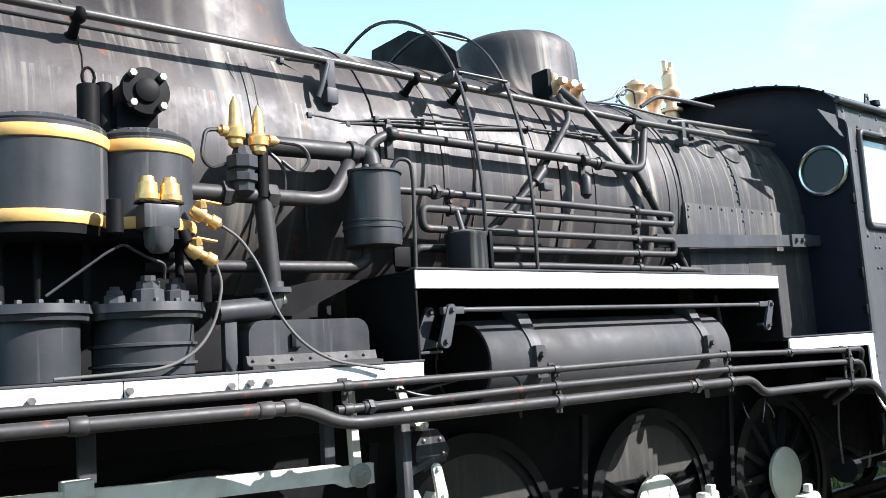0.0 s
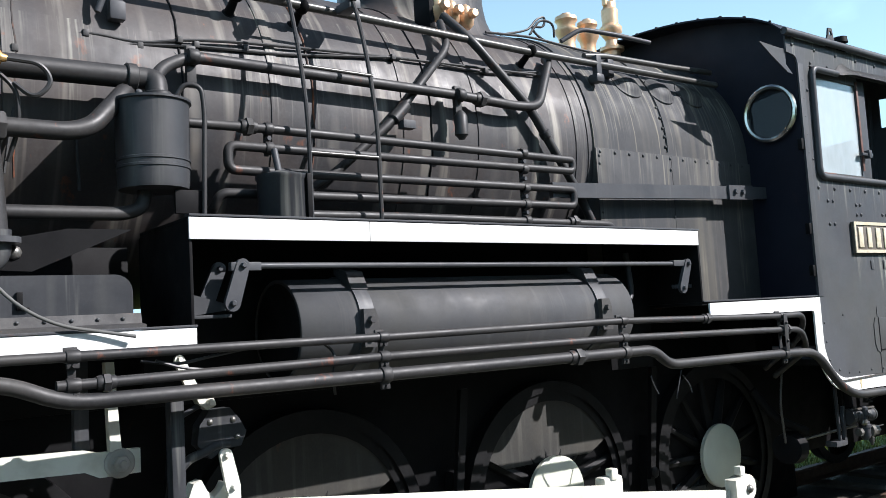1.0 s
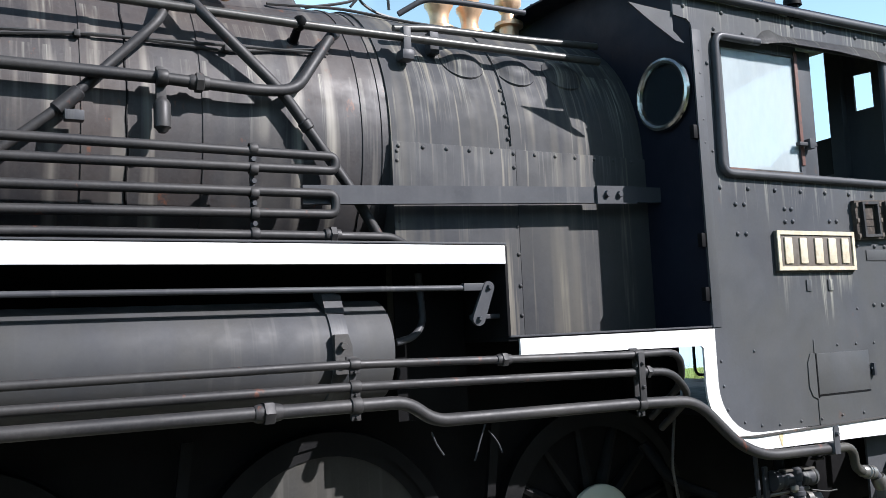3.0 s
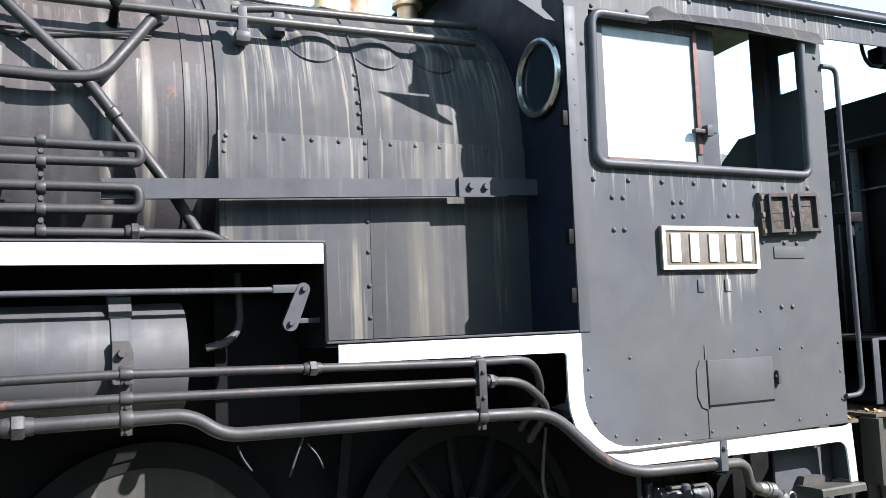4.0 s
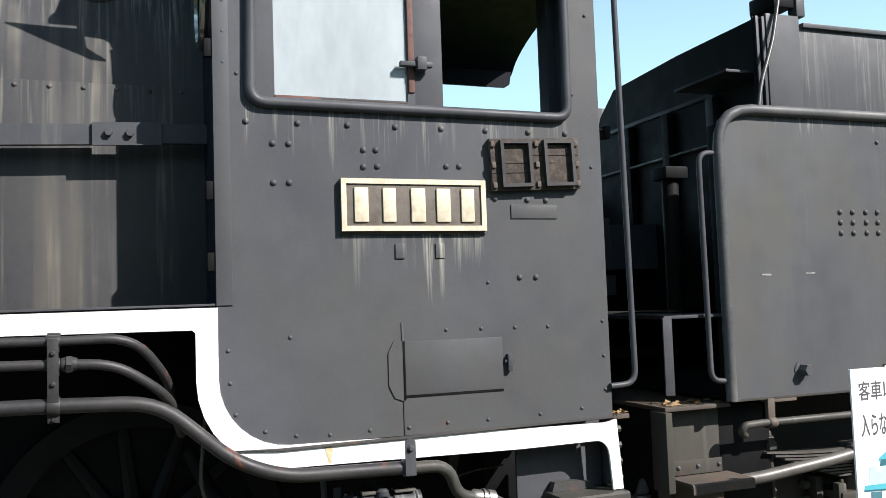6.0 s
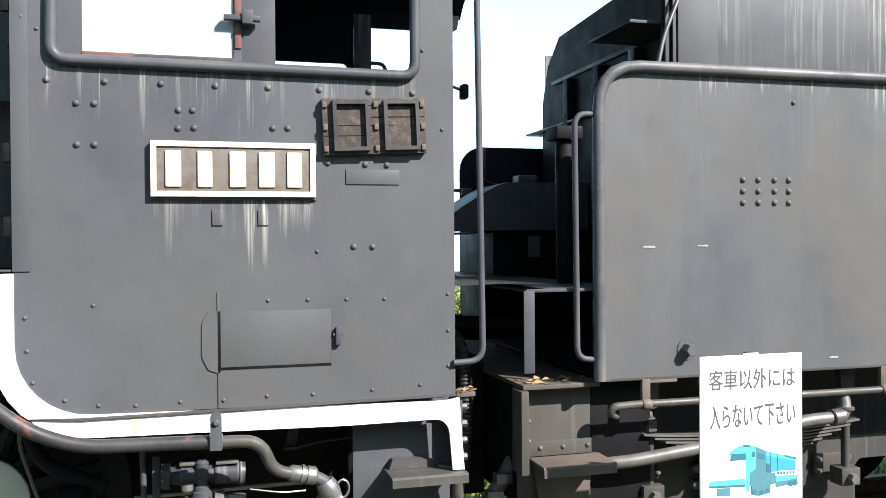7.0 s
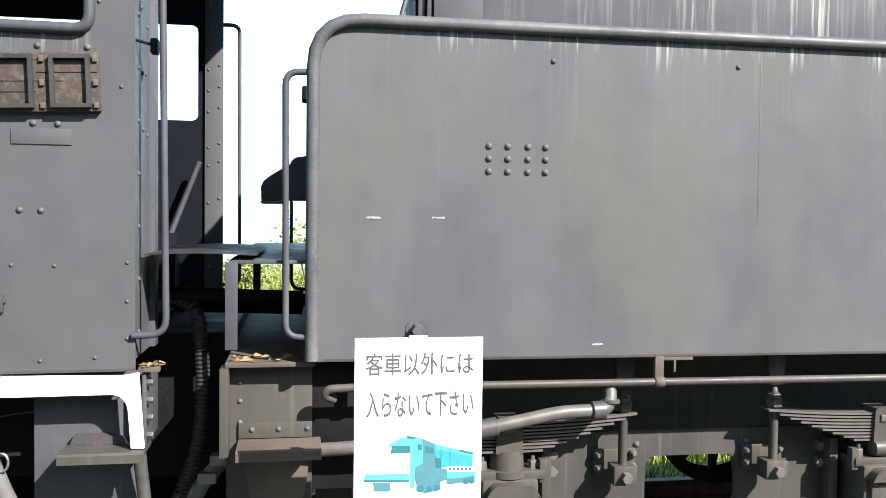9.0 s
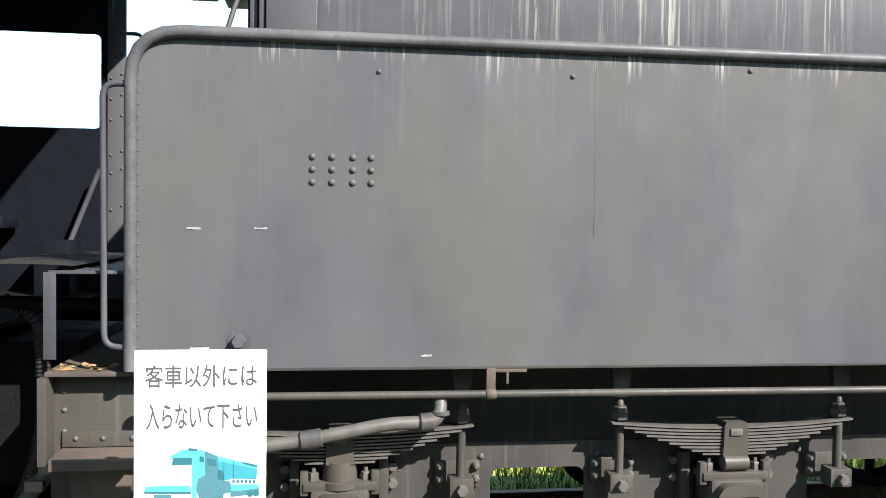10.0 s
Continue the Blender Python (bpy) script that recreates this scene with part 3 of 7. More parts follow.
# ---- locomotive: running boards ----
YE = 2.42
bm = bmesh.new()
box(bm, -3.0, 0.885, YE, 3.0, 1.885, 1.905)
part("front_running_board", bm, "black", loco)
for x0, x1 in ((-3.0, -0.385), (-0.38, 0.03), (0.034, 0.882)):
    boxes("white_edge", [(x0, x1, YE - 0.012, YE - 0.002, 1.828, 1.905)], "white", loco, "white-painted running board edge")
boxes("board_lip", [(-3.0, 0.885, YE - 0.016, YE + 0.03, 1.906, 1.914)], "iron", loco, bev=0.001)
for x, z in ((-0.67, 1.862), (-0.365, 1.872), (0.0, 1.862), (0.075, 1.868), (0.15, 1.868)):
    bm = bmesh.new()
    hex_nut(bm, (x, YE - 0.012, z), (x, YE - 0.03, z), 0.014)
    part("edge_bolt", bm, "steel", loco)
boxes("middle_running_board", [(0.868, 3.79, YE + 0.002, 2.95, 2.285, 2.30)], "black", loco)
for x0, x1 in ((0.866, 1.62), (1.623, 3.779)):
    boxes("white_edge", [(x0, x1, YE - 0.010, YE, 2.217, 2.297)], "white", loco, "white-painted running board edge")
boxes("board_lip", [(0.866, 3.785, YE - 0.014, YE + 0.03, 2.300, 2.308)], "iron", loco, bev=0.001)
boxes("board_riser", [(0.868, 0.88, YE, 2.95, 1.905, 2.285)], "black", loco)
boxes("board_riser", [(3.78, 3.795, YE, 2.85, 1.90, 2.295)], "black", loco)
# added black sheet in place of the shade below the middle board
boxes("shade_sheet", [(3.42, 3.778, 2.79, 2.80, 1.55, 2.284)], "black", loco)
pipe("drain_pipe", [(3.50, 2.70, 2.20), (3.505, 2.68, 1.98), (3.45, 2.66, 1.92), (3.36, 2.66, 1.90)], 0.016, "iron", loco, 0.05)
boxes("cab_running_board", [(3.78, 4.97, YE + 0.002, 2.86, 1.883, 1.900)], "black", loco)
boxes("board_lip", [(3.785, 4.97, YE - 0.010, YE + 0.03, 1.900, 1.908)], "iron", loco, bev=0.001)
# white band: along the board, down round the cab's corner, under the cab, down its rear leg
outer = [(3.83, 1.893), (4.978, 1.893), (4.978, 1.63)] + [(x, z) for x, z in arc(5.24, 1.625, 0.262, 180, 270, 8)] + [(6.60, 1.340), (6.665, 1.350), (6.685, 1.05)]
inner = [(6.635, 1.05), (6.622, 1.22)] + arc(6.560, 1.203, 0.062, 0, 90, 6) + [(6.2, 1.262), (5.24, 1.277)] + arc(5.24, 1.62, 0.343, 270, 180, 8) + [(4.897, 1.80), (4.885, 1.812), (3.83, 1.822)]
bm = bmesh.new()
slab(bm, outer + inner, YE - 0.014, YE - 0.002)
part("white_edge", bm, "white", loco, "white-painted edge curving down under the cab")

# ---- locomotive: cab ----
YCAB = 2.412
low_edge = [(4.978, 1.895), (4.978, 1.63)] + arc(5.24, 1.625, 0.262, 180, 270, 8)[1:] + [(6.60, 1.352)]
opening = [(6.48, 3.42)] + arc(6.43, 2.73, 0.05, 0, -90, 4) + arc(5.165, 2.73, 0.05, 270, 180, 4) + [(5.115, 3.42)]
bm = bmesh.new()
slab(bm, low_edge + [(6.65, 1.36), (6.65, 3.42)] + opening + [(4.982, 3.42), (4.982, 3.2)], YCAB, YCAB + 0.012)
cab = part("cab_side", bm, "cab", loco, "charcoal cab side sheet with rivets and white drip stains")
bm = bmesh.new()
slab(bm, [(4.982, 3.42), (6.65, 3.42)] + arc(6.73, 3.37, 0.08, 140, 90, 3) + [(7.42, 3.455), (7.42, 3.585), (4.86, 3.585), (4.86, 3.48), (4.95, 3.47), (4.975, 3.45)], YCAB, YCAB + 0.012)
part("eaves_strip", bm, "cab", cab, "charcoal strip under the roof with pale streaks")
YF = 2 * YC - YCAB  # the far side of the cab
bm = bmesh.new()
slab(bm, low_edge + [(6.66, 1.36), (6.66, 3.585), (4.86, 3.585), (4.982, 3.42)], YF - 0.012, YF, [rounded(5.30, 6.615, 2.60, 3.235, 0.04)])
# far sheet carries its shade in the colour; its post keeps the cab paint
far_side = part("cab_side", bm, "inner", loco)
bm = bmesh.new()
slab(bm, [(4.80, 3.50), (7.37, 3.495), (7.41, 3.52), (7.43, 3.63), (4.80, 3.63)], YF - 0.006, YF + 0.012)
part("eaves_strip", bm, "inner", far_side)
boxes("door_post", [(6.661, 6.78, YF - 0.035, YF - 0.004, 1.36, 3.58)], "cab", far_side, "charcoal door post with rivets")
for z in (1.62, 1.75, 2.05, 2.30, 2.42, 2.66, 2.80, 2.94, 3.08, 3.22):
    for x in (6.685, 6.755):
        rivet(RIV, x, YF - 0.035, z + 0.03 * (x > 6.7), 0.011, far_side)
pipe("window_bead", [(5.45, YCAB - 0.012, 3.405), (5.125, YCAB - 0.012, 3.405), (5.112, YCAB - 0.012, 2.68), (6.485, YCAB - 0.012, 2.672), (6.49, YCAB - 0.012, 3.42)], 0.022, "iron", cab, 0.06)


def roof_z(y):
    return 3.58 + 0.355 * math.sqrt(max(0.0, 1 - ((y - YC) / 1.30) ** 2)) ** 1.25


# front sheet with its round window, and the boiler's way through it
edge = [(2.425, 1.905), (2.425, 3.575)] + [(YC - 1.255 + i * 2.51 / 20, roof_z(YC - 1.255 + i * 2.51 / 20) - 0.012) for i in range(21)] + [(4.935, 3.575), (4.935, 1.905)]
porth = arc(2.625, 3.13, 0.17, 0, 360, 24)[:-1]
porth2 = arc(2 * YC - 2.625, 3.13, 0.17, 0, 360, 24)[:-1]
bm = bmesh.new()
slab_x(bm, edge, 4.978, 4.990, [porth, porth2])
front = part("cab_front", bm, "navy", loco, "cab front sheet with a round window, its shade in the blue-black colour")
bm = bmesh.new()
pts = [(4.955, 2.625 + 0.178 * math.cos(2 * math.pi * i / 28), 3.13 + 0.178 * math.sin(2 * math.pi * i / 28)) for i in range(29)]
tube(bm, pts, 0.019, 0, 8, caps=False)
part("porthole_ring", bm, "chrome", front, "worn bright metal ring")
bm = bmesh.new()
lathe(bm, (4.955, 2.625, 3.13), (4.985, 2.625, 3.13), [(0, 0.182), (1, 0.182)], 28, caps=False)
part("porthole_rim", bm, "chrome", front)
bm = bmesh.new()
lathe(bm, (4.966, 2.625, 3.13), (4.970, 2.625, 3.13), [(0, 0.17), (1, 0.17)], 28)
pg = part("porthole_glass", bm, "clear", front)
# roof
bm = bmesh.new()
ys = [YC - 1.29 + 2.58 * i / 28 for i in range(29)]
outline = [(y, roof_z(y)) for y in ys] + [(y, roof_z(y) - 0.012) for y in ys[::-1]]
slab_x(bm, outline, 4.80, 7.44)
for f in bm.faces:
    f.smooth = abs(f.normal.x) < 0.5
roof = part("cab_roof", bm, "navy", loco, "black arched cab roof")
for i in range(11):
    y = YC - 1.2 + i * 0.18
    bm = bmesh.new()
    box(bm, 4.805, 4.822, y - 0.008, y + 0.008, roof_z(y) - 0.005, roof_z(y) + 0.009, 0.003)
    part("roof_bolt", bm, "black", roof)
pipe("rain_gutter", [(4.80, YCAB - 0.03, 3.60), (7.45, YCAB - 0.03, 3.60)], 0.024, "iron", roof, 0)
# window visor
bm = bmesh.new()
rows = []
for x, top, low, out in ((5.43, 3.42, 3.392, 0.028), (5.50, 3.475, 3.395, 0.035), (5.55, 3.49, 3.405, 0.042), (5.63, 3.465, 3.412, 0.048), (6.02, 3.475, 3.414, 0.050), (6.40, 3.478, 3.400, 0.048), (6.645, 3.47, 3.392, 0.040)):
    rows.append([bm.verts.new((x, YCAB - 0.004, top)), bm.verts.new((x, YCAB - 0.5 * out, (top + low) / 2 + 0.012)), bm.verts.new((x, YCAB - out, low))])
for a, b in zip(rows, rows[1:]):
    for k in (0, 1):
        bm.faces.new((a[k], a[k + 1], b[k + 1], b[k]))
bmesh.ops.solidify(bm, geom=bm.faces[:], thickness=0.006)
part("window_visor", bm, "cab", cab)
# the sliding pane and the posts
boxes("window_post", [(5.785, 5.93, YCAB + 0.05, YCAB + 0.075, 2.69, 3.42)], "cab", cab)
bm = bmesh.new()
slab(bm, [(5.10, 2.69), (5.80, 2.69), (5.80, 3.44), (5.10, 3.44)], YCAB + 0.035, YCAB + 0.055, [[(5.215, 2.722), (5.768, 2.722), (5.768, 3.37), (5.215, 3.37)]])
sash = part("window_sash", bm, "cab", cab, "dusty grey sash with red-brown wood showing")
boxes("sash_rail", [(5.215, 5.40, YCAB + 0.030, YCAB + 0.0345, 2.695, 2.722)], "redwood", sash, bev=0.001)
boxes("sash_rail", [(5.402, 5.768, YCAB + 0.030, YCAB + 0.0345, 2.692, 2.716)], "wood", sash, bev=0.001)
boxes("sash_rail", [(5.772, 5.797, YCAB + 0.028, YCAB + 0.0345, 2.76, 3.40)], "redwood", sash, bev=0.002)
bm = bmesh.new()
box(bm, 5.21, 5.773, YCAB + 0.043, YCAB + 0.047, 2.718, 3.375)
pane = part("pane", bm, "glass", cab)
pane.visible_shadow = False
boxes("window_catch", [(5.73, 5.87, YCAB - 0.0, YCAB + 0.03, 2.865, 2.885), (5.80, 5.84, YCAB - 0.01, YCAB + 0.03, 2.85, 2.905)], "iron", cab)
# inner returns of the cab's rear edge, floor and interior
bm = bmesh.new()
slab_x(bm, [(YCAB + 0.013, 1.40), (2.76, 1.40), (2.76, 3.60), (YCAB + 0.013, 3.57)], 6.636, 6.648, [[(2.575, 3.20), (2.70, 3.20), (2.70, 3.43), (2.575, 3.42)]])
part("rear_return", bm, "cab", cab, "charcoal rear sheet with a small window slit")
boxes("rear_return", [(6.60, 6.635, YCAB + 0.013, YCAB + 0.06, 1.40, 3.44)], "cab", cab)
boxes("rear_post", [(6.59, 6.67, 2.761, 2.86, 1.40, 3.74)], "cab", loco)
for y, z in [(2.50, 1.5 + 0.21 * i) for i in range(9)] + [(2.70, 2.30), (2.60, 2.315), (2.66, 2.55), (2.58, 2.54), (2.70, 2.75), (2.56, 2.80)]:
    ob = rivet(RIV, 6.648, y, z, 0.0115, cab)
    ob.matrix_basis = Matrix.Translation((6.648, y, z)) @ Matrix.Rotation(math.pi / 2, 4, "Z") @ Matrix.Diagonal((0.0115, 0.0115, 0.0115, 1))
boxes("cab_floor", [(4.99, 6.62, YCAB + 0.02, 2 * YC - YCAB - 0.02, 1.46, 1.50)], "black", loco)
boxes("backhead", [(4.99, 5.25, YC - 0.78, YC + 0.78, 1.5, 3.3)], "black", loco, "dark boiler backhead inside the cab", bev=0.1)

# ---- tender: tank and bunker ----
YT = 2.482
side = [(7.33, 1.372), (14.9, 1.372), (14.9, 2.775), (7.52, 2.775)] + arc(7.50, 2.605, 0.17, 90, 180, 6)
bm = bmesh.new()
slab(bm, side, YT, YT + 0.012)
tank = part("tank_side", bm, "tank", tender, "dusty dark grey tank side with white drip marks")
# far sheet of the same tank, darkened to stand for the shade on it
bm = bmesh.new()
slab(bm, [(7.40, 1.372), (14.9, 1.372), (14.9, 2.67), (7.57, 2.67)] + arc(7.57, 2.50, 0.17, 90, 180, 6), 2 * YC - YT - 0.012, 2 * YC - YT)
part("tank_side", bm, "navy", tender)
boxes("tank_top", [(7.9, 14.9, YT + 0.012, 2 * YC - YT - 0.012, 2.755, 2.768)], "tank", tender)
boxes("tank_bottom", [(7.35, 14.9, YT + 0.012, 2 * YC - YT - 0.012, 1.375, 1.39)], "black", tender)
boxes("tank_front", [(7.335, 7.35, YT + 0.012, YT + 0.07, 1.39, 2.70)], "black", tender)
boxes("tank_front", [(7.402, 7.415, 2 * YC - YT - 0.5, 2 * YC - YT - 0.012, 1.39, 1.77)], "black", tender)
boxes("tank_rear", [(14.885, 14.9, YT + 0.012, 2 * YC - YT - 0.012, 1.39, 2.755)], "tank", tender)
pipe("tank_bead", [(7.333, YT - 0.012, 1.375), (7.333, YT - 0.012, 2.775), (14.9, YT - 0.012, 2.775)], 0.027, "bead", tender, 0.205, seg=14)
YU = 2.70
boxes("bunker_side", [(8.081, 14.6, YU, YU + 0.012, 2.768, 3.30)], "bunker", tender, "grey coal bunker side with white streaks")
boxes("bunker_side", [(7.86, 8.08, YU - 0.01, YU + 0.012, 2.768, 3.36)], "cab", tender)
boxes("bunker_rim", [(8.10, 14.6, YU - 0.02, YU + 0.02, 3.30, 3.325)], "bunker", tender)
boxes("bunker_side", [(7.97, 14.6, 2 * YC - YU - 0.012, 2 * YC - YU, 2.768, 3.30)], "bunker", tender)

# ---- locomotive: air reservoir under the middle board ----
bm = bmesh.new()
lathe(bm, (1.325, 2.68, 1.872), (3.265, 2.68, 1.872), [(0, 0.195), (0.0, 0.209), (0.002, 0.212), (0.998, 0.212), (1, 0.209), (1, 0.195)], 48, caps=False)
reservoir = part("air_reservoir", bm, "tank_paint", loco, "grey-black air tank held by two straps")
# end discs in black: the shade on them is put into the colour
for x, d in ((1.345, -1), (3.245, 1)):
    bm = bmesh.new()
    lathe(bm, (x, 2.68, 1.872), (x + d * 0.01, 2.68, 1.872), [(0, 0.2045), (1, 0.2035)], 40)
    part("shaded_tank_end", bm, "black", reservoir)
for x in (1.628, 3.03):
    bm = bmesh.new()
    lathe(bm, (x - 0.035, 2.68, 1.872), (x + 0.035, 2.68, 1.872), [(0, 0.20), (0.0, 0.220), (1, 0.220), (1, 0.20)], 40, caps=False)
    part("strap", bm, "iron", reservoir)
    bm = bmesh.new()
    slab(bm, [(x - 0.036, 1.79), (x + 0.036, 1.79), (x + 0.036, 1.90), (x + 0.02, 1.945), (x - 0.036, 1.945)], 2.440, 2.466)
    hex_nut(bm, (x - 0.005, 2.44, 1.90), (x - 0.005, 2.418, 1.90), 0.016)
    hex_nut(bm, (x - 0.005, 2.44, 1.83), (x - 0.005, 2.424, 1.83), 0.014)
    part("strap_bracket", bm, "crust", reservoir)
    bm = bmesh.new()
    slab_x(bm, [(2.520, 2.03), (2.545, 2.02), (2.60, 2.075), (2.66, 2.10), (2.66, 2.125), (2.56, 2.105)], x - 0.04, x + 0.04)
    part("strap_bracket", bm, "tank_paint", reservoir)

# ---- locomotive: three long pipes along the board ----
YP = 2.345


def union(x, y, z, r, w=0.05):
    bm = bmesh.new()
    lathe(bm, (x - w, y, z), (x - w * 0.35, y, z), [(0, r * 1.2), (0.4, r * 1.35), (1, r * 1.35)], 12)
    hex_nut(bm, (x - w * 0.35, y, z), (x + w * 0.45, y, z), r * 1.75)
    lathe(bm, (x + w * 0.45, y, z), (x + w, y, z), [(0, r * 1.35), (1, r * 1.2)], 12)
    part("pipe_union", bm, "pipe", loco)


pipe("air_pipe", [(-3.0, YP, 1.845), (-0.7, YP, 1.836), (1.6, YP, 1.828), (3.0, YP, 1.829), (4.41, YP, 1.794), (4.68, YP, 1.797), (4.80, YP + 0.12, 1.64), (4.84, 2.75, 1.45)], 0.0175, "pipe", loco, 0.10)
pipe("air_pipe", [(0.40, YP, 1.742), (1.6, YP, 1.751), (3.0, YP, 1.745), (4.45, YP, 1.714), (4.62, YP, 1.707), (4.80, YP + 0.07, 1.58), (4.86, 2.7, 1.40)], 0.0185, "pipe", loco, 0.10)
pipe("steam_heat_pipe", [(-3.0, YP, 1.79), (-0.76, YP, 1.778), (0.25, YP, 1.768), (0.42, YP, 1.688), (1.6, YP, 1.680), (3.25, YP, 1.672), (3.36, YP, 1.588), (4.40, YP, 1.575), (4.76, YP, 1.562), (5.02, YP, 1.33), (5.20, YP, 1.258), (5.69, YP, 1.246)], 0.0265, "pipe", loco, 0.11, seg=14)
pipe("steam_heat_pipe", [(5.66, YP, 1.243), (5.85, YP, 1.240), (5.90, YP + 0.03, 1.11), (6.00, YP + 0.045, 1.085)], 0.0245, "under", loco, 0.10, seg=14)
for x, z in ((0.10, 1.769), (0.2, 1.769), (2.70, 1.6745), (-0.55, 1.776)):
    bm = bmesh.new()
    lathe(bm, (x - 0.03, YP, z), (x + 0.03, YP, z), [(0, 0.029), (0.1, 0.032), (0.9, 0.032), (1, 0.029)], 14)
    part("pipe_sleeve", bm, "pipe", loco)
union(2.69, YP, 1.6745, 0.025)
union(3.70, YP, 1.811, 0.0175, 0.035)
union(4.47, YP, 1.714, 0.018, 0.026)
union(0.55, YP, 1.743, 0.018, 0.03)


def pipe_clip(x, y, z, r, mat="pipe"):
    """A bent iron clip round a pipe, its two ears bolted together below."""
    bm = bmesh.new()
    lathe(bm, (x - 0.021, y, z), (x + 0.021, y, z), [(0, r), (0, r * 1.2), (0.12, r * 1.28), (0.88, r * 1.28), (1, r * 1.2), (1, r)], 16, caps=False)
    box(bm, x - 0.019, x + 0.019, y - 0.008, y + 0.008, z - r * 2.1, z - r, 0.002)
    lathe(bm, (x, y - 0.006, z - r * 1.65), (x, y - 0.018, z - r * 1.65), [(0, 0.008), (1, 0.006)], 6)
    return part("pipe_clip", bm, mat, loco)


for x, zs in ((1.615, (1.828, 1.751, 1.680)), (3.03, (1.829, 1.745, 1.674)), (4.42, (1.794, 1.715, 1.573)), (0.45, (1.832, 1.742))):
    for z, r in zip(zs, (0.0175, 0.0185, 0.0265)):
        pipe_clip(x, YP, z, r)
    boxes("clamp_strap", [(x - 0.013, x + 0.013, YP + 0.014, YP + 0.022, zs[-1], zs[0] + 0.02)], "pipe", loco, bev=0.002)
    boxes("clamp_hanger", [(x - 0.022, x + 0.022, YP + 0.022, YP + 0.034, zs[0] - 0.02, zs[0] + 0.03)], "pipe", loco, bev=0.004)
# the last clip's strap hangs in front of the pipes
bm = bmesh.new()
box(bm, 4.402, 4.438, YP - 0.030, YP - 0.024, 1.56, 1.806, 0.002)
for z in (1.755, 1.65):
    lathe(bm, (4.42, YP - 0.030, z), (4.42, YP - 0.040, z), [(0, 0.009), (0.6, 0.009), (1, 0.005)], 8)
part("clamp_strap", bm, "pipe", loco)
bm = bmesh.new()
lathe(bm, (5.660, YP, 1.246), (5.710, YP, 1.245), [(0, 0.028), (0.1, 0.034), (0.9, 0.034), (1, 0.028)], 16)
part("pipe_clip", bm, "iron", loco)
bm = bmesh.new()
slab(bm, [(5.664, 1.22), (5.706, 1.22), (5.706, 1.345)] + arc(5.685, 1.345, 0.021, 0, 180, 6), YP - 0.038, YP - 0.030)
lathe(bm, (5.685, YP - 0.036, 1.325), (5.685, YP - 0.050, 1.325), [(0, 0.013), (0.6, 0.013), (1, 0.008)], 8)
part("clamp_hanger", bm, "iron", loco)

# ---- locomotive: boiler handrails, cooling pipes, ladder ----
pipe("handrail", [(-3.0, 2.88, 3.365), (1.5, 2.88, 3.357), (3.1, 2.88, 3.345), (4.75, 2.88, 3.362)], 0.021, "steel_dark", loco, 0)
pipe("handrail", [(3.55, 2.95, 3.415), (3.74, 2.95, 3.440), (4.35, 2.95, 3.455), (4.80, 2.95, 3.475)], 0.019, "steel_dark", loco, 0.05)
for x in (-1.6, -0.37, 1.30, 1.62, 3.05):
    bm = bmesh.new()
    lathe(bm, (x, 3.00, 3.285), (x, 2.885, 3.353), [(0, 0.045), (0.12, 0.04), (0.2, 0.022), (0.75, 0.018), (0.85, 0.03), (1, 0.033), (1.15, 0.028), (1.3, 0.005)], 12)
    part("rail_stanchion", bm, "black", loco)
boxes("rail_bracket", [(3.56, 3.60, 2.86, 2.90, 3.24, 3.40)], "iron", loco)
boxes("rail_bracket", [(3.545, 3.615, 2.85, 2.93, 3.235, 3.29)], "iron", loco, bev=0.02)
boxes("rail_bracket", [(3.74, 3.79, 2.93, 2.99, 3.31, 3.42)], "iron", loco)
ROWS_Z = (2.716, 2.634, 2.534, 2.450, 2.366)
YK, RK = 2.70, 0.0205
k0, k1, k2, k3, k4 = ROWS_Z
pipe("cooling_pipe", [(0.98, YK, k0 - 0.006), (1.3, YK, k0), (3.03, YK, k0 - 0.01), (3.125, YK, k0 - 0.01), (3.125, YK, k1 + 0.01), (3.03, YK, k1 + 0.01), (1.3, YK, k1), (1.15, YK, k1), (1.15, YK, k2), (1.3, YK, k2), (3.03, YK, k2 + 0.01), (3.12, YK, k2 + 0.01), (3.12, YK, k3 + 0.005), (3.03, YK, k3 + 0.005), (1.3, YK, k3 - 0.01), (1.12, YK + 0.02, k3 - 0.01), (1.10, YK + 0.06, k3 - 0.08), (1.10, 2.85, k3 - 0.10)], RK, "pipe", loco, 0.035, "cooling pipe coiled in four runs", seg=12)
pipe("drain_pipe", [(1.38, YK - 0.02, k4 - 0.01), (2.0, YK, k4), (3.38, YK, k4 - 0.004), (3.47, YK + 0.03, k4 - 0.04), (3.50, YK + 0.12, k4 - 0.07)], 0.0195, "pipe", loco, 0.04, seg=12)
for x in (1.24, 3.10):
    union(x, YK, k0 if x < 2 else k4, 0.022, 0.035)
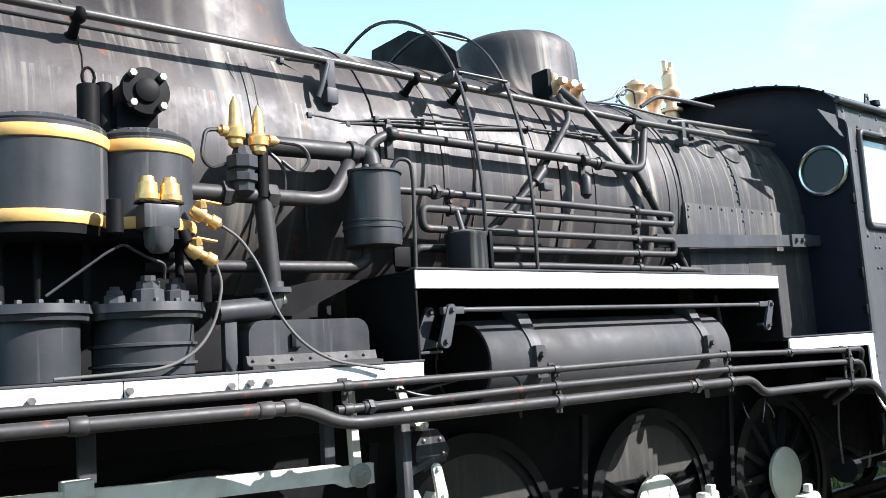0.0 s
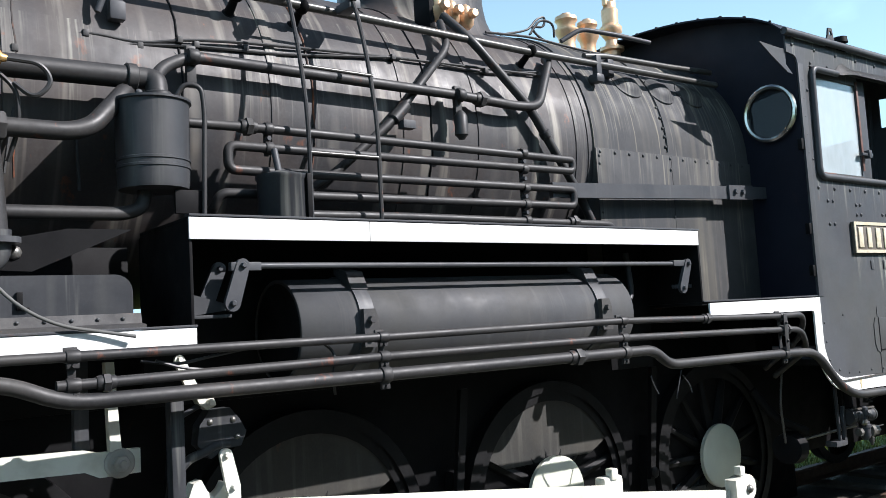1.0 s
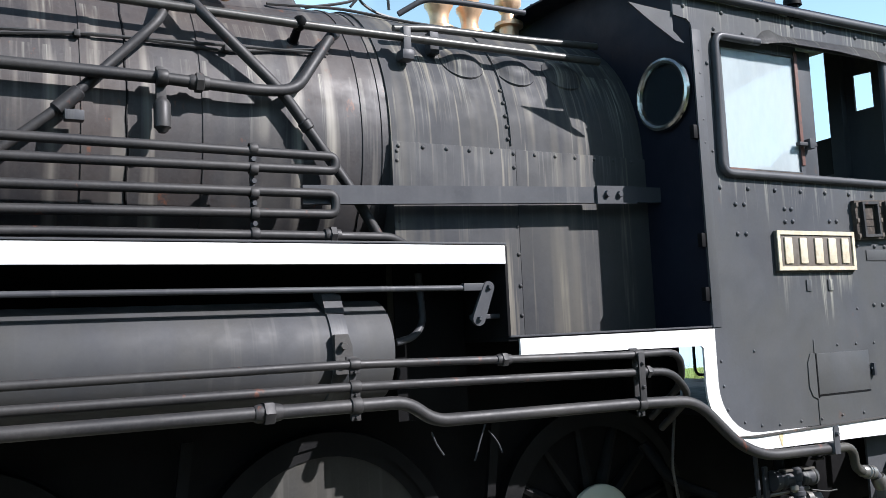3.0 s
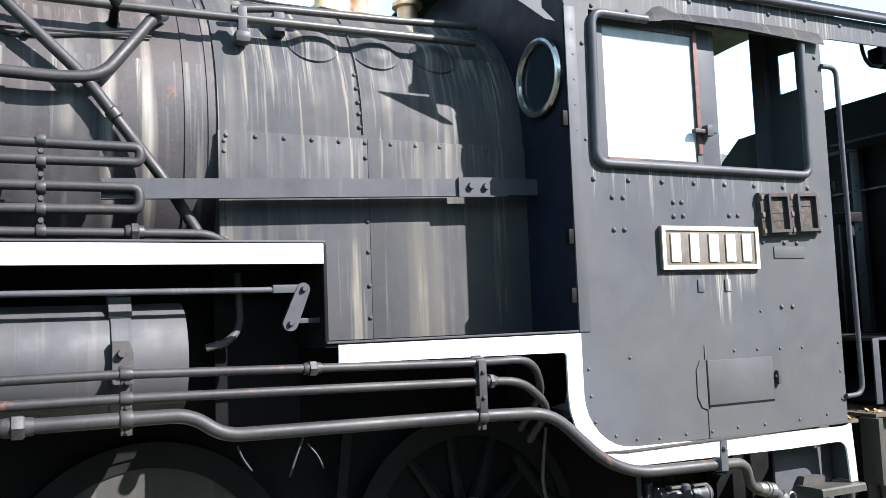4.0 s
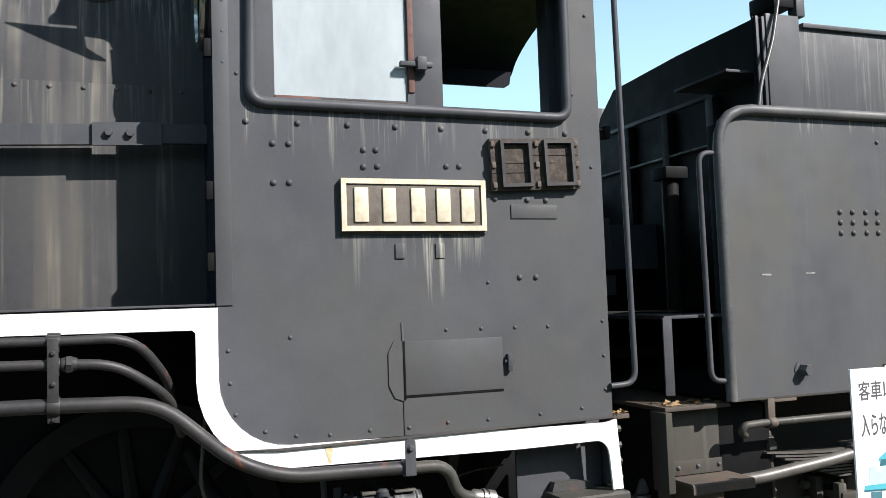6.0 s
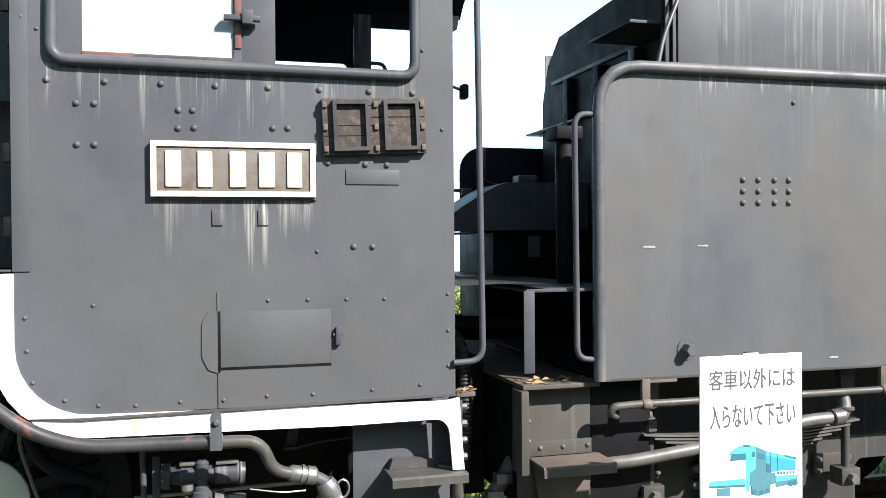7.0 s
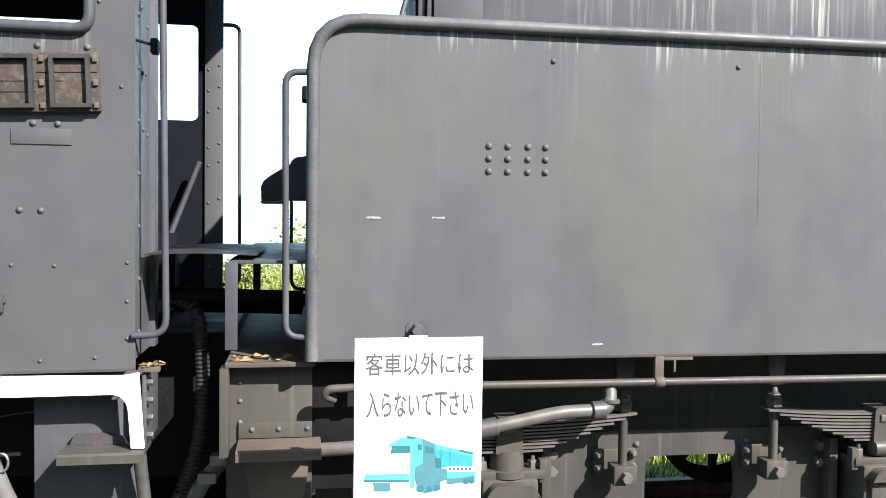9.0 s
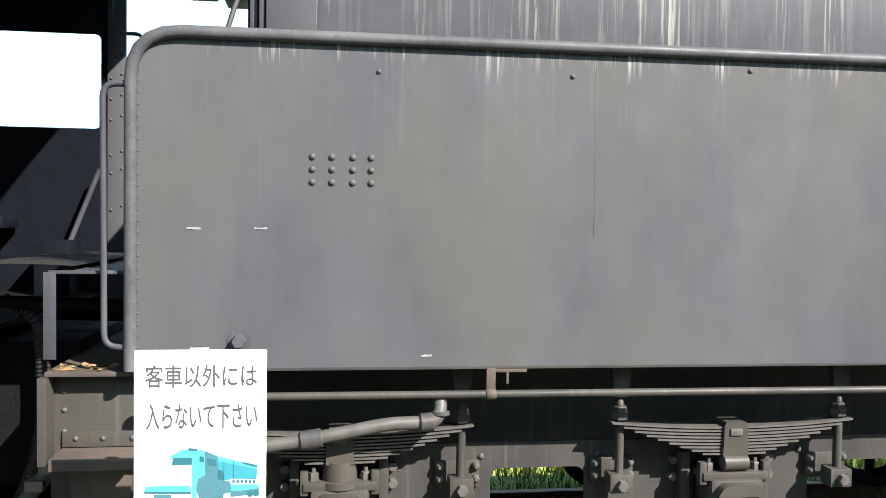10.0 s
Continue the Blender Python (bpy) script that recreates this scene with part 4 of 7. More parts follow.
for x in (1.33, 2.765):
    zs = ROWS_Z if x > 2 else ROWS_Z[:2]
    boxes("pipe_strap", [(x - 0.010, x + 0.010, YK + 0.018, YK + 0.030, zs[-1] - 0.03, zs[0] + 0.03)], "iron", loco)
    for z in zs:
        bm = bmesh.new()
        lathe(bm, (x - 0.017, YK, z), (x + 0.017, YK, z), [(0, 0.02), (0, 0.025), (0.15, 0.027), (0.85, 0.027), (1, 0.025), (1, 0.02)], 14, caps=False)
        part("pipe_clip", bm, "pipe", loco)
    for za, zb in zip(zs, zs[1:]):
        bm = bmesh.new()
        hex_nut(bm, (x, YK + 0.02, (za + zb) / 2), (x, YK - 0.012, (za + zb) / 2), 0.012)
        part("clamp_bolt", bm, "iron", loco)
# ladder
for x in (1.47, 1.815):
    pipe("ladder_rail", [(x, 2.61, 2.30), (x, 2.605, 2.75), (x - 0.01, 2.64, 3.05), (x - 0.01, 2.73, 3.36), (x - 0.01, 2.90, 3.62), (x - 0.01, 3.15, 3.79), (x - 0.01, 3.45, 3.88), (x, 3.75, 3.82), (x, 3.95, 3.72)], 0.010, "pipe", loco, 0.14, seg=8)
for y, z in ((2.606, 2.61), (2.63, 2.985), (2.735, 3.372), (3.02, 3.695)):
    pipe("ladder_rung", [(1.47, y, z), (1.815, y, z)], 0.008, "steel_dark", loco, 0)
for x in (1.47, 1.815):
    boxes("ladder_bracket", [(x - 0.03, x + 0.03, 2.74, 2.86, 3.335, 3.375)], "iron", loco)
# feed pipe along the boiler, with its swan neck
pipe("feed_pipe", [(0.86, 2.70, 2.84), (0.90, 2.76, 2.93), (1.03, 2.78, 3.005), (2.40, 2.78, 3.004), (2.84, 2.78, 2.990), (2.99, 2.79, 3.01), (3.16, 2.885, 3.25), (3.20, 2.905, 3.31), (3.26, 2.99, 3.36)], 0.0255, "pipe", loco, 0.08, seg=12)
for x in (1.04, 2.42):
    bm = bmesh.new()
    lathe(bm, (x - 0.022, 2.76, 3.0), (x + 0.022, 2.76, 3.0), [(0, 0.030), (0.1, 0.033), (0.9, 0.033), (1, 0.030)], 14)
    part("pipe_clip", bm, "pipe", loco)
    boxes("clamp_hanger", [(x - 0.02, x + 0.02, 2.775, 2.80, 2.88 if x < 2 else 2.86, 3.05)], "pipe", loco)
union(2.57, 2.78, 2.998, 0.024, 0.04)
bm = bmesh.new()
lathe(bm, (2.42, 2.765, 2.92), (2.42, 2.765, 2.775), [(0, 0.012), (0.1, 0.026), (0.2, 0.034), (0.85, 0.034), (0.9, 0.026), (1, 0.015)], 14)
part("check_valve", bm, "pipe", loco)
# two slanting pipes down the boiler's flank
pipe("sand_pipe", [(2.52, 2.99, 3.50), (2.60, 2.86, 3.34), (2.93, 2.80, 3.0), (3.24, 2.80, 2.58), (3.36, 2.80, 2.38)], 0.0245, "pipe", loco, 0.08, seg=12)
pipe("sand_pipe", [(2.50, 2.99, 3.46), (2.44, 2.86, 3.28), (2.04, 2.80, 2.85), (1.72, 2.81, 2.58), (1.45, 2.86, 2.40)], 0.0205, "pipe", loco, 0.08, seg=12)
for p, q in (((2.12, 2.805, 2.93), (2.03, 2.80, 2.84)), ((3.02, 2.80, 2.88), (3.05, 2.80, 2.84))):
    bm = bmesh.new()
    cyl(bm, p, q, 0.031, 14, 0.008)
    part("pipe_sleeve", bm, "pipe", loco)
boxes("sleeve_lug", [(2.06, 2.13, 2.75, 2.80, 2.80, 2.84)], "iron", loco)
# wires pinned along the boiler
for pts in ([(-3.0, 2.90, 3.0), (0.36, 2.90, 2.985), (0.66, 2.885, 3.085), (0.86, 2.88, 3.06), (1.05, 2.87, 3.105), (1.30, 2.88, 3.135), (2.0, 2.905, 3.185), (2.6, 2.905, 3.21), (3.2, 2.93, 3.24)],
            [(-3.0, 2.90, 2.97), (0.30, 2.90, 2.955), (0.75, 2.885, 3.045), (1.10, 2.87, 3.085), (1.5, 2.885, 3.11), (2.2, 2.905, 3.20), (2.75, 2.91, 3.19), (3.15, 2.94, 3.26)],
            [(0.36, 2.87, 2.5), (0.40, 2.855, 2.8), (0.36, 2.88, 3.05), (0.30, 2.95, 3.25), (0.28, 3.05, 3.40)],
            [(0.62, 2.87, 2.45), (0.60, 2.86, 2.9), (0.56, 2.92, 3.15), (0.50, 3.05, 3.4)],
            [(0.60, 3.03, 3.37), (0.80, 2.97, 3.26), (0.95, 2.92, 3.15), (1.0, 2.88, 3.05), (1.08, 2.86, 2.98)],
            [(-0.9, 3.02, 3.37), (0.1, 3.02, 3.36), (0.9, 3.06, 3.42), (1.3, 3.08, 3.43), (1.9, 3.08, 3.44)]):
    pipe("wire", pts, 0.007, "cable", loco, 0.10, seg=6)
for x, y, z in ((0.66, 2.885, 3.075), (0.87, 2.885, 3.055), (1.03, 2.87, 3.10), (1.10, 2.87, 3.09), (1.33, 2.885, 3.115), (2.12, 2.90, 3.19), (2.72, 2.90, 3.20), (0.40, 2.86, 2.97), (0.83, 3.02, 3.40), (0.6, 3.02, 3.37)):
    boxes("wire_clip", [(x - 0.012, x + 0.012, y - 0.013, y + 0.04, z - 0.014, z + 0.014)], "pipe", loco, bev=0.004)
boxes("lamp_bracket", [(0.755, 0.80, 2.86, 2.93, 3.20, 3.37)], "iron", loco)
boxes("lamp_bracket", [(0.745, 0.81, 2.85, 2.90, 3.14, 3.22)], "iron", loco, bev=0.012)
pipe("bracket_lever", [(0.76, 2.86, 3.33), (0.73, 2.85, 3.25), (0.70, 2.86, 3.16)], 0.013, "iron", loco, 0.05)
boxes("data_tag", [(1.86, 1.91, 2.875, 2.885, 2.985, 3.02)], "rusty", loco)

# long bracket beam along the firebox
bm = bmesh.new()
slab(bm, [(2.98, 2.498), (4.60, 2.556), (4.60, 2.638), (2.98, 2.580)], 2.715, 2.745)
beam = part("firebox_beam", bm, "iron", loco)
bm = bmesh.new()
slab(bm, [(4.54, 2.548), (4.80, 2.556), (4.80, 2.648), (4.54, 2.640)], 2.700, 2.714)
slab(bm, [(4.80, 2.566), (4.99, 2.57), (4.99, 2.65), (4.80, 2.645)], 2.715, 2.745)
part("beam_end", bm, "iron", beam)
for x in (4.60, 4.68):
    bm = bmesh.new()
    hex_nut(bm, (x, 2.701, 2.60), (x, 2.682, 2.60), 0.017)
    part("beam_bolt", bm, "iron", loco)

# ---- locomotive: lubricator canister and pump pipes ----
bm = bmesh.new()
lathe(bm, (0.835, 2.665, 2.425), (0.835, 2.665, 2.775), [(0, 0.10), (0.01, 0.128), (0.05, 0.131), (0.22, 0.133), (0.225, 0.137), (0.25, 0.137), (0.255, 0.133), (0.30, 0.133), (0.305, 0.137), (0.33, 0.137), (0.335, 0.133), (0.94, 0.136), (0.95, 0.145), (0.975, 0.145), (0.98, 0.13), (1.0, 0.05)], 36)
can = part("exhaust_silencer", bm, "machine", loco, "grey-black cylindrical canister with two raised hoops")
for x, y in ((0.93, 2.62), (0.76, 2.58), (0.84, 2.76)):
    rivet(RIV, x, y, 2.775, 0.014, can, "lid_bolt")
pipe("exhaust_pipe", [(0.25, 2.72, 2.858), (0.84, 2.72, 2.872), (0.865, 2.70, 2.86), (0.865, 2.68, 2.76)], 0.043, "pipe", loco, 0.09, seg=16)
bm = bmesh.new()
lathe(bm, (0.755, 2.72, 2.87), (0.795, 2.72, 2.87), [(0, 0.05), (0.1, 0.054), (0.9, 0.054), (1, 0.05)], 18)
part("elbow_collar", bm, "pipe", loco)
bm = bmesh.new()
lathe(bm, (0.865, 2.68, 2.77), (0.865, 2.68, 2.81), [(0, 0.056), (0.9, 0.054), (1, 0.05)], 18)
part("elbow_collar", bm, "pipe", loco)
pipe("stay_rod", [(0.90, 2.60, 2.77), (0.93, 2.58, 2.83), (0.99, 2.56, 2.82), (1.0, 2.56, 2.72), (0.985, 2.56, 2.30)], 0.0095, "pipe", loco, 0.05)
boxes("canister_stay", [(0.88, 0.985, 2.57, 2.585, 2.33, 2.42)], "black", loco)
pipe("drain_elbow", [(0.80, 2.66, 2.44), (0.79, 2.66, 2.36), (0.72, 2.66, 2.335), (0.2, 2.66, 2.33), (-0.2, 2.70, 2.33)], 0.026, "pipe", loco, 0.08)
pipe("steam_pipe", [(-0.30, 2.60, 2.61), (0.52, 2.60, 2.612), (0.60, 2.61, 2.64), (0.74, 2.69, 2.80), (0.80, 2.80, 2.86)], 0.034, "pipe", loco, 0.06, seg=12)
for x in (0.10, 0.29):
    bm = bmesh.new()
    hex_nut(bm, (x - 0.025, 2.60, 2.612), (x + 0.025, 2.60, 2.612), 0.052)
    part("pipe_union", bm, "pipe", loco)
pipe("steam_pipe", [(0.255, 2.60, 2.612), (0.27, 2.60, 2.45), (0.285, 2.60, 2.23)], 0.038, "pipe", loco, 0.03, seg=12)
pipe("steam_pipe", [(0.285, 2.60, 2.26), (0.285, 2.60, 2.16), (0.10, 2.60, 2.145), (0.04, 2.60, 2.14)], 0.046, "machine", loco, 0.06, seg=14)
bm = bmesh.new()
lathe(bm, (0.285, 2.60, 2.215), (0.285, 2.60, 2.235), [(0, 0.075), (1, 0.075)], 16)
part("pipe_flange", bm, "iron", loco)
boxes("pipe_support", [(0.065, 0.115, 2.58, 2.62, 1.91, 2.17)], "iron", loco)
# this plate is black to stand for the shadow it lies in
bm = bmesh.new()
slab(bm, [(0.30, 2.13), (0.40, 2.125), (0.74, 2.275), (0.52, 2.275), (0.32, 2.235)], 2.64, 2.655)
part("pipe_support", bm, "black", loco)
rivet(BOLT, 0.345, 2.638, 2.19, 0.025, loco, "support_bolt")
# pump governor with its brass caps
bm = bmesh.new()
lathe(bm, (0.155, 2.57, 2.60), (0.155, 2.57, 2.80), [(0, 0.03), (0.08, 0.048), (0.25, 0.048), (0.28, 0.062), (0.42, 0.062), (0.45, 0.05), (0.52, 0.05), (0.55, 0.064), (0.78, 0.064), (0.82, 0.045), (1, 0.03)], 8)
part("governor", bm, "machine", loco, smooth=False)
pipe("governor_stem", [(0.245, 2.58, 2.60), (0.245, 2.58, 2.80)], 0.028, "black", loco, 0)
for x, z0, z1 in ((0.125, 2.79, 3.0), (0.225, 2.77, 2.975)):
    bm = bmesh.new()
    lathe(bm, (x, 2.56, z0), (x, 2.56, z1), [(0, 0.018), (0.06, 0.03), (0.16, 0.03), (0.18, 0.040), (0.34, 0.042), (0.4, 0.028), (0.46, 0.025), (0.80, 0.021), (0.9, 0.014), (0.96, 0.008), (1, 0.005)], 14)
    part("governor_cap", bm, "brass", loco, "polished brass valve cap")
for x0, x1, z in ((0.125, 0.05, 2.855), (0.225, 0.315, 2.835)):
    bm = bmesh.new()
    lathe(bm, (x0, 2.56, z), (x1, 2.56, z), [(0, 0.016), (0.5, 0.016), (0.5, 0.024), (0.8, 0.024), (0.8, 0.016), (1, 0.012)], 10)
    part("governor_union", bm, "brass", loco)
for pts in ([(0.05, 2.56, 2.855), (0.0, 2.56, 2.85), (-0.02, 2.56, 2.74), (0.02, 2.57, 2.70), (0.13, 2.58, 2.74)],
            [(0.315, 2.56, 2.835), (0.42, 2.55, 2.83), (0.46, 2.55, 2.77), (0.40, 2.55, 2.70), (0.34, 2.58, 2.76)],
            [(0.29, 2.60, 2.80), (0.35, 2.58, 2.74), (0.36, 2.60, 2.62), (0.33, 2.64, 2.5)]):
    pipe("oil_pipe", pts, 0.0085, "cable", loco, 0.05, seg=7)
# small drain canister by the ladder
bm = bmesh.new()
lathe(bm, (1.335, 2.60, 2.31), (1.335, 2.60, 2.52), [(0, 0.098), (0.03, 0.102), (0.8, 0.102), (0.84, 0.108), (0.9, 0.108), (0.92, 0.09), (1, 0.03)], 24)
part("drain_cup", bm, "machine", loco)
boxes("cup_strap", [(1.395, 1.415, 2.50, 2.53, 2.31, 2.50)], "black", loco)
pipe("cup_stem", [(1.335, 2.62, 2.50), (1.335, 2.66, 2.62)], 0.014, "iron", loco, 0)

# ---- locomotive: air compressor ----
def barrel(name, x, y, z0, z1, r, mat, parent, seg=36, label=""):
    bm = bmesh.new()
    lathe(bm, (x, y, z0), (x, y, z1), [(0, r - 0.01), (0.03, r), (0.97, r), (1, r - 0.01)], seg)
    return part(name, bm, mat, parent, label)


comp = barrel("compressor", -0.585, 2.66, 2.43, 2.79, 0.235, "machine", loco, 44, "black compound air compressor with gold-painted hoops")
barrel("steam_cylinder", -0.215, 2.66, 2.43, 2.785, 0.185, "machine", comp, 40)
for z0 in (2.436, 2.722):
    for x, r in ((-0.585, 0.235), (-0.215, 0.185)):
        bm = bmesh.new()
        lathe(bm, (x, 2.66, z0), (x, 2.66, z0 + 0.046), [(0, r), (0.05, r + 0.006), (0.3, r + 0.010), (0.7, r + 0.010), (0.95, r + 0.006), (1, r)], 44, caps=False)
        part("gold_hoop", bm, "gold", comp, "gold-painted hoop")
for x, r in ((-0.585, 0.225), (-0.215, 0.175)):
    bm = bmesh.new()
    lathe(bm, (x, 2.66, 2.775), (x, 2.66, 2.825), [(0, r + 0.005), (0.3, r + 0.01), (0.5, r), (0.9, r * 0.8), (1, r * 0.5)], 36)
    part("cylinder_head", bm, "machine", comp)
    for i in range(8):
        a = radians(180 + 22.5 * (i + 0.5))
        bm = bmesh.new()
        hex_nut(bm, (x + r * 0.88 * math.cos(a), 2.66 + r * 0.88 * math.sin(a), 2.79), (x + r * 0.88 * math.cos(a), 2.66 + r * 0.88 * math.sin(a), 2.812), 0.009)
        part("head_bolt", bm, "iron", comp)
    bm = bmesh.new()
    lathe(bm, (x, 2.66, 2.39), (x, 2.66, 2.437), [(0, r * 0.9), (0.3, r + 0.01), (1, r + 0.012)], 36)
    part("lower_flange", bm, "black", comp)
# valve chest on the heads
bm = bmesh.new()
lathe(bm, (-0.245, 2.49, 2.955), (-0.245, 2.70, 2.955), [(0, 0.03), (0.03, 0.045), (0.08, 0.045), (0.09, 0.088), (0.2, 0.092), (0.25, 0.075), (1, 0.075)], 24)
part("valve_chest", bm, "black", comp)
for a in (45, 135, 225, 315):
    bm = bmesh.new()
    x, z = -0.245 + 0.078 * math.cos(radians(a)), 2.955 + 0.078 * math.sin(radians(a))
    hex_nut(bm, (x, 2.515, z), (x, 2.485, z), 0.016)
    part("chest_bolt", bm, "steel", comp)
boxes("chest_foot", [(-0.34, -0.18, 2.56, 2.72, 2.79, 2.92)], "black", comp, bev=0.02)
for x, r, z1 in ((-0.425, 0.04, 2.975), (-0.37, 0.03, 2.99)):
    barrel("oil_pot", x, 2.60, 2.80, z1, r, "black", comp, 16)
pts = [(-0.425 + 0.022 * math.cos(2 * math.pi * i / 12), 2.60, 3.005 + 0.035 * math.sin(2 * math.pi * i / 12)) for i in range(13)]
bm = bmesh.new()
tube(bm, pts, 0.006, 0, 6, caps=False)
part("lifting_eye", bm, "black", comp)
boxes("chest_bridge", [(-0.44, -0.30, 2.58, 2.66, 2.80, 2.90)], "black", comp, bev=0.015)
# air cylinders below
for x, r in ((-0.60, 0.15), (-0.22, 0.18)):
    barrel("air_cylinder", x, 2.66, 1.91, 2.13, r, "machine", comp, 36)
    bm = bmesh.new()
    lathe(bm, (x, 2.66, 2.12), (x, 2.66, 2.175), [(0, r + 0.03), (0.4, r + 0.035), (0.42, r + 0.045), (1, r + 0.04)], 36)
    part("cylinder_flange", bm, "machine", comp)
    for i in range(9):
        a = radians(175 + 22 * i)
        bm = bmesh.new()
        hex_nut(bm, (x + (r + 0.02) * math.cos(a), 2.66 + (r + 0.02) * math.sin(a), 2.17), (x + (r + 0.02) * math.cos(a), 2.66 + (r + 0.02) * math.sin(a), 2.188), 0.012)
        part("flange_bolt", bm, "iron", comp)
for z in (1.95, 2.02):
    bm = bmesh.new()
    lathe(bm, (-0.22, 2.66, z), (-0.22, 2.66, z + 0.016), [(0, 0.175), (0.2, 0.191), (0.8, 0.191), (1, 0.175)], 36, caps=False)
    part("cooling_rib", bm, "iron", comp)
for x, y, z1, r in ((-0.24, 2.55, 2.275, 0.055), (-0.13, 2.57, 2.27, 0.048), (-0.36, 2.55, 2.235, 0.035)):
    bm = bmesh.new()
    lathe(bm, (x, y, 2.17), (x, y, z1), [(0, r * 1.1), (0.5, r * 1.05), (0.55, r * 0.8), (0.8, r * 0.8), (0.8, r * 0.5), (1, r * 0.5)], 8)
    part("valve_cap", bm, "iron", comp)
for x in (-0.72, -0.60, -0.44, -0.10):
    pipe("tie_rod", [(x, 2.60, 2.17), (x, 2.60, 2.43)], 0.017, "black", comp, 0)
boxes("piston_rod_guard", [(-0.8, -0.1, 2.70, 2.80, 2.17, 2.43)], "black", comp)
pipe("oil_pipe", [(-0.6, 2.50, 2.2), (-0.42, 2.46, 2.34), (-0.36, 2.45, 2.375), (-0.28, 2.45, 2.33), (-0.21, 2.46, 2.31), (-0.20, 2.5, 2.26)], 0.005, "iron", comp, 0.02)
pipe("exhaust_bend", [(-0.13, 2.50, 2.44), (-0.10, 2.50, 2.36), (-0.04, 2.52, 2.30), (-0.03, 2.54, 2.18)], 0.026, "black", comp, 0.05)
barrel("throttle_valve", -0.405, 2.40, 2.40, 2.52, 0.028, "black", comp, 16)
bm = bmesh.new()
box(bm, -0.32, -0.19, 2.36, 2.45, 2.42, 2.508, 0.012)
lathe(bm, (-0.255, 2.40, 2.34), (-0.255, 2.40, 2.425), [(0, 0.03), (0.3, 0.05), (1, 0.055)], 10)
part("valve_body", bm, "machine", comp)
for x in (-0.295, -0.215):
    bm = bmesh.new()
    lathe(bm, (x, 2.39, 2.515), (x, 2.39, 2.605), [(0, 0.036), (0.08, 0.042), (0.3, 0.042), (0.32, 0.036), (0.75, 0.034), (0.77, 0.026), (1, 0.022)], 10)
    part("brass_cap", bm, "brass", comp, "polished brass cap")
    boxes("cap_flange", [(x - 0.04, x + 0.04, 2.36, 2.42, 2.508, 2.518)], "black", comp)
for x, z in ((-0.055, 2.485), (-0.075, 2.345)):
    bm = bmesh.new()
    lathe(bm, (x - 0.05, 2.47, z + 0.03), (x + 0.06, 2.46, z - 0.03), [(0, 0.018), (0.2, 0.03), (0.4, 0.03), (0.45, 0.018), (0.6, 0.018), (0.65, 0.026), (0.9, 0.026), (1, 0.012)], 10)
    lathe(bm, (x - 0.01, 2.47, z), (x - 0.02, 2.45, z + 0.06), [(0, 0.014), (0.6, 0.014), (0.6, 0.022), (1, 0.018)], 8)
    tube(bm, [(x - 0.02, 2.45, z + 0.06), (x + 0.05, 2.43, z + 0.045)], 0.007, 0, 6)
    part("brass_cock", bm, "brass", comp, "brass drain cock")
pipe("hose", [(0.01, 2.46, 2.455), (0.07, 2.44, 2.41), (0.14, 2.42, 2.30), (0.20, 2.41, 2.12), (0.30, 2.40, 2.0), (0.42, 2.39, 1.93), (0.56, 2.39, 1.905), (0.66, 2.38, 1.885)], 0.0062, "canvas", loco, 0.1)
pipe("hose", [(-0.02, 2.46, 2.315), (0.0, 2.45, 2.24), (-0.03, 2.45, 2.10), (-0.10, 2.44, 2.0), (-0.22, 2.43, 1.94), (-0.40, 2.42, 1.93), (-0.60, 2.42, 1.925)], 0.0062, "canvas", loco, 0.1)
# oil box on the front board
bm = bmesh.new()
slab(bm, [(0.15, 1.905), (0.71, 1.905), (0.71, 2.04)] + arc(0.65, 2.045, 0.06, 0, 90, 5) + arc(0.21, 2.045, 0.06, 90, 180, 5), 2.555, 2.72)
obox = part("oil_box", bm, "machine", loco, "grey-black box with a rusty base flange")
bm = bmesh.new()
slab_x(bm, [(2.495, 1.913), (2.57, 1.913), (2.57, 1.968), (2.55, 1.968), (2.54, 1.932), (2.495, 1.926)], 0.135, 0.735)
part("base_flange", bm, "crust", obox, "flaking base flange with rust and pale dust")
boxes("box_latch", [(0.33, 0.35, 2.54, 2.556, 1.99, 2.05), (0.33, 0.37, 2.54, 2.556, 1.99, 2.0)], "black", obox)
for i in range(7):
    rivet(RIV, 0.16 + 0.085 * i, 2.541, 1.95, 0.007, obox, "box_bolt")
# dark plates behind the oil box and frame, added where the gaps lie in shade
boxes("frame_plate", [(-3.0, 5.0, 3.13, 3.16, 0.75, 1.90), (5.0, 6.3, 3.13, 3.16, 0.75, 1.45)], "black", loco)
boxes("shade_backplate", [(0.87, 3.775, 2.95, 2.97, 1.6, 2.28), (-3.0, 0.866, 3.10, 3.12, 1.6, 2.27)], "black", loco)
# ash pan, and a thin added sheet for the shade under the cab
boxes("ash_pan_and_shade_sheet", [(3.4, 4.95, 3.2, 4.16, 1.2, 1.90), (5.25, 6.95, 3.9, 3.95, 0.15, 0.95)], "black", loco)
# reverser rod and its cranks
pipe("reach_rod", [(1.06, 2.45, 2.124), (3.66, 2.45, 2.118)], 0.012, "iron", loco, 0)
for x in (1.09, 3.64):
    boxes("rod_fork", [(x - 0.06, x + 0.06, 2.435, 2.465, 2.105, 2.137)], "iron", loco)


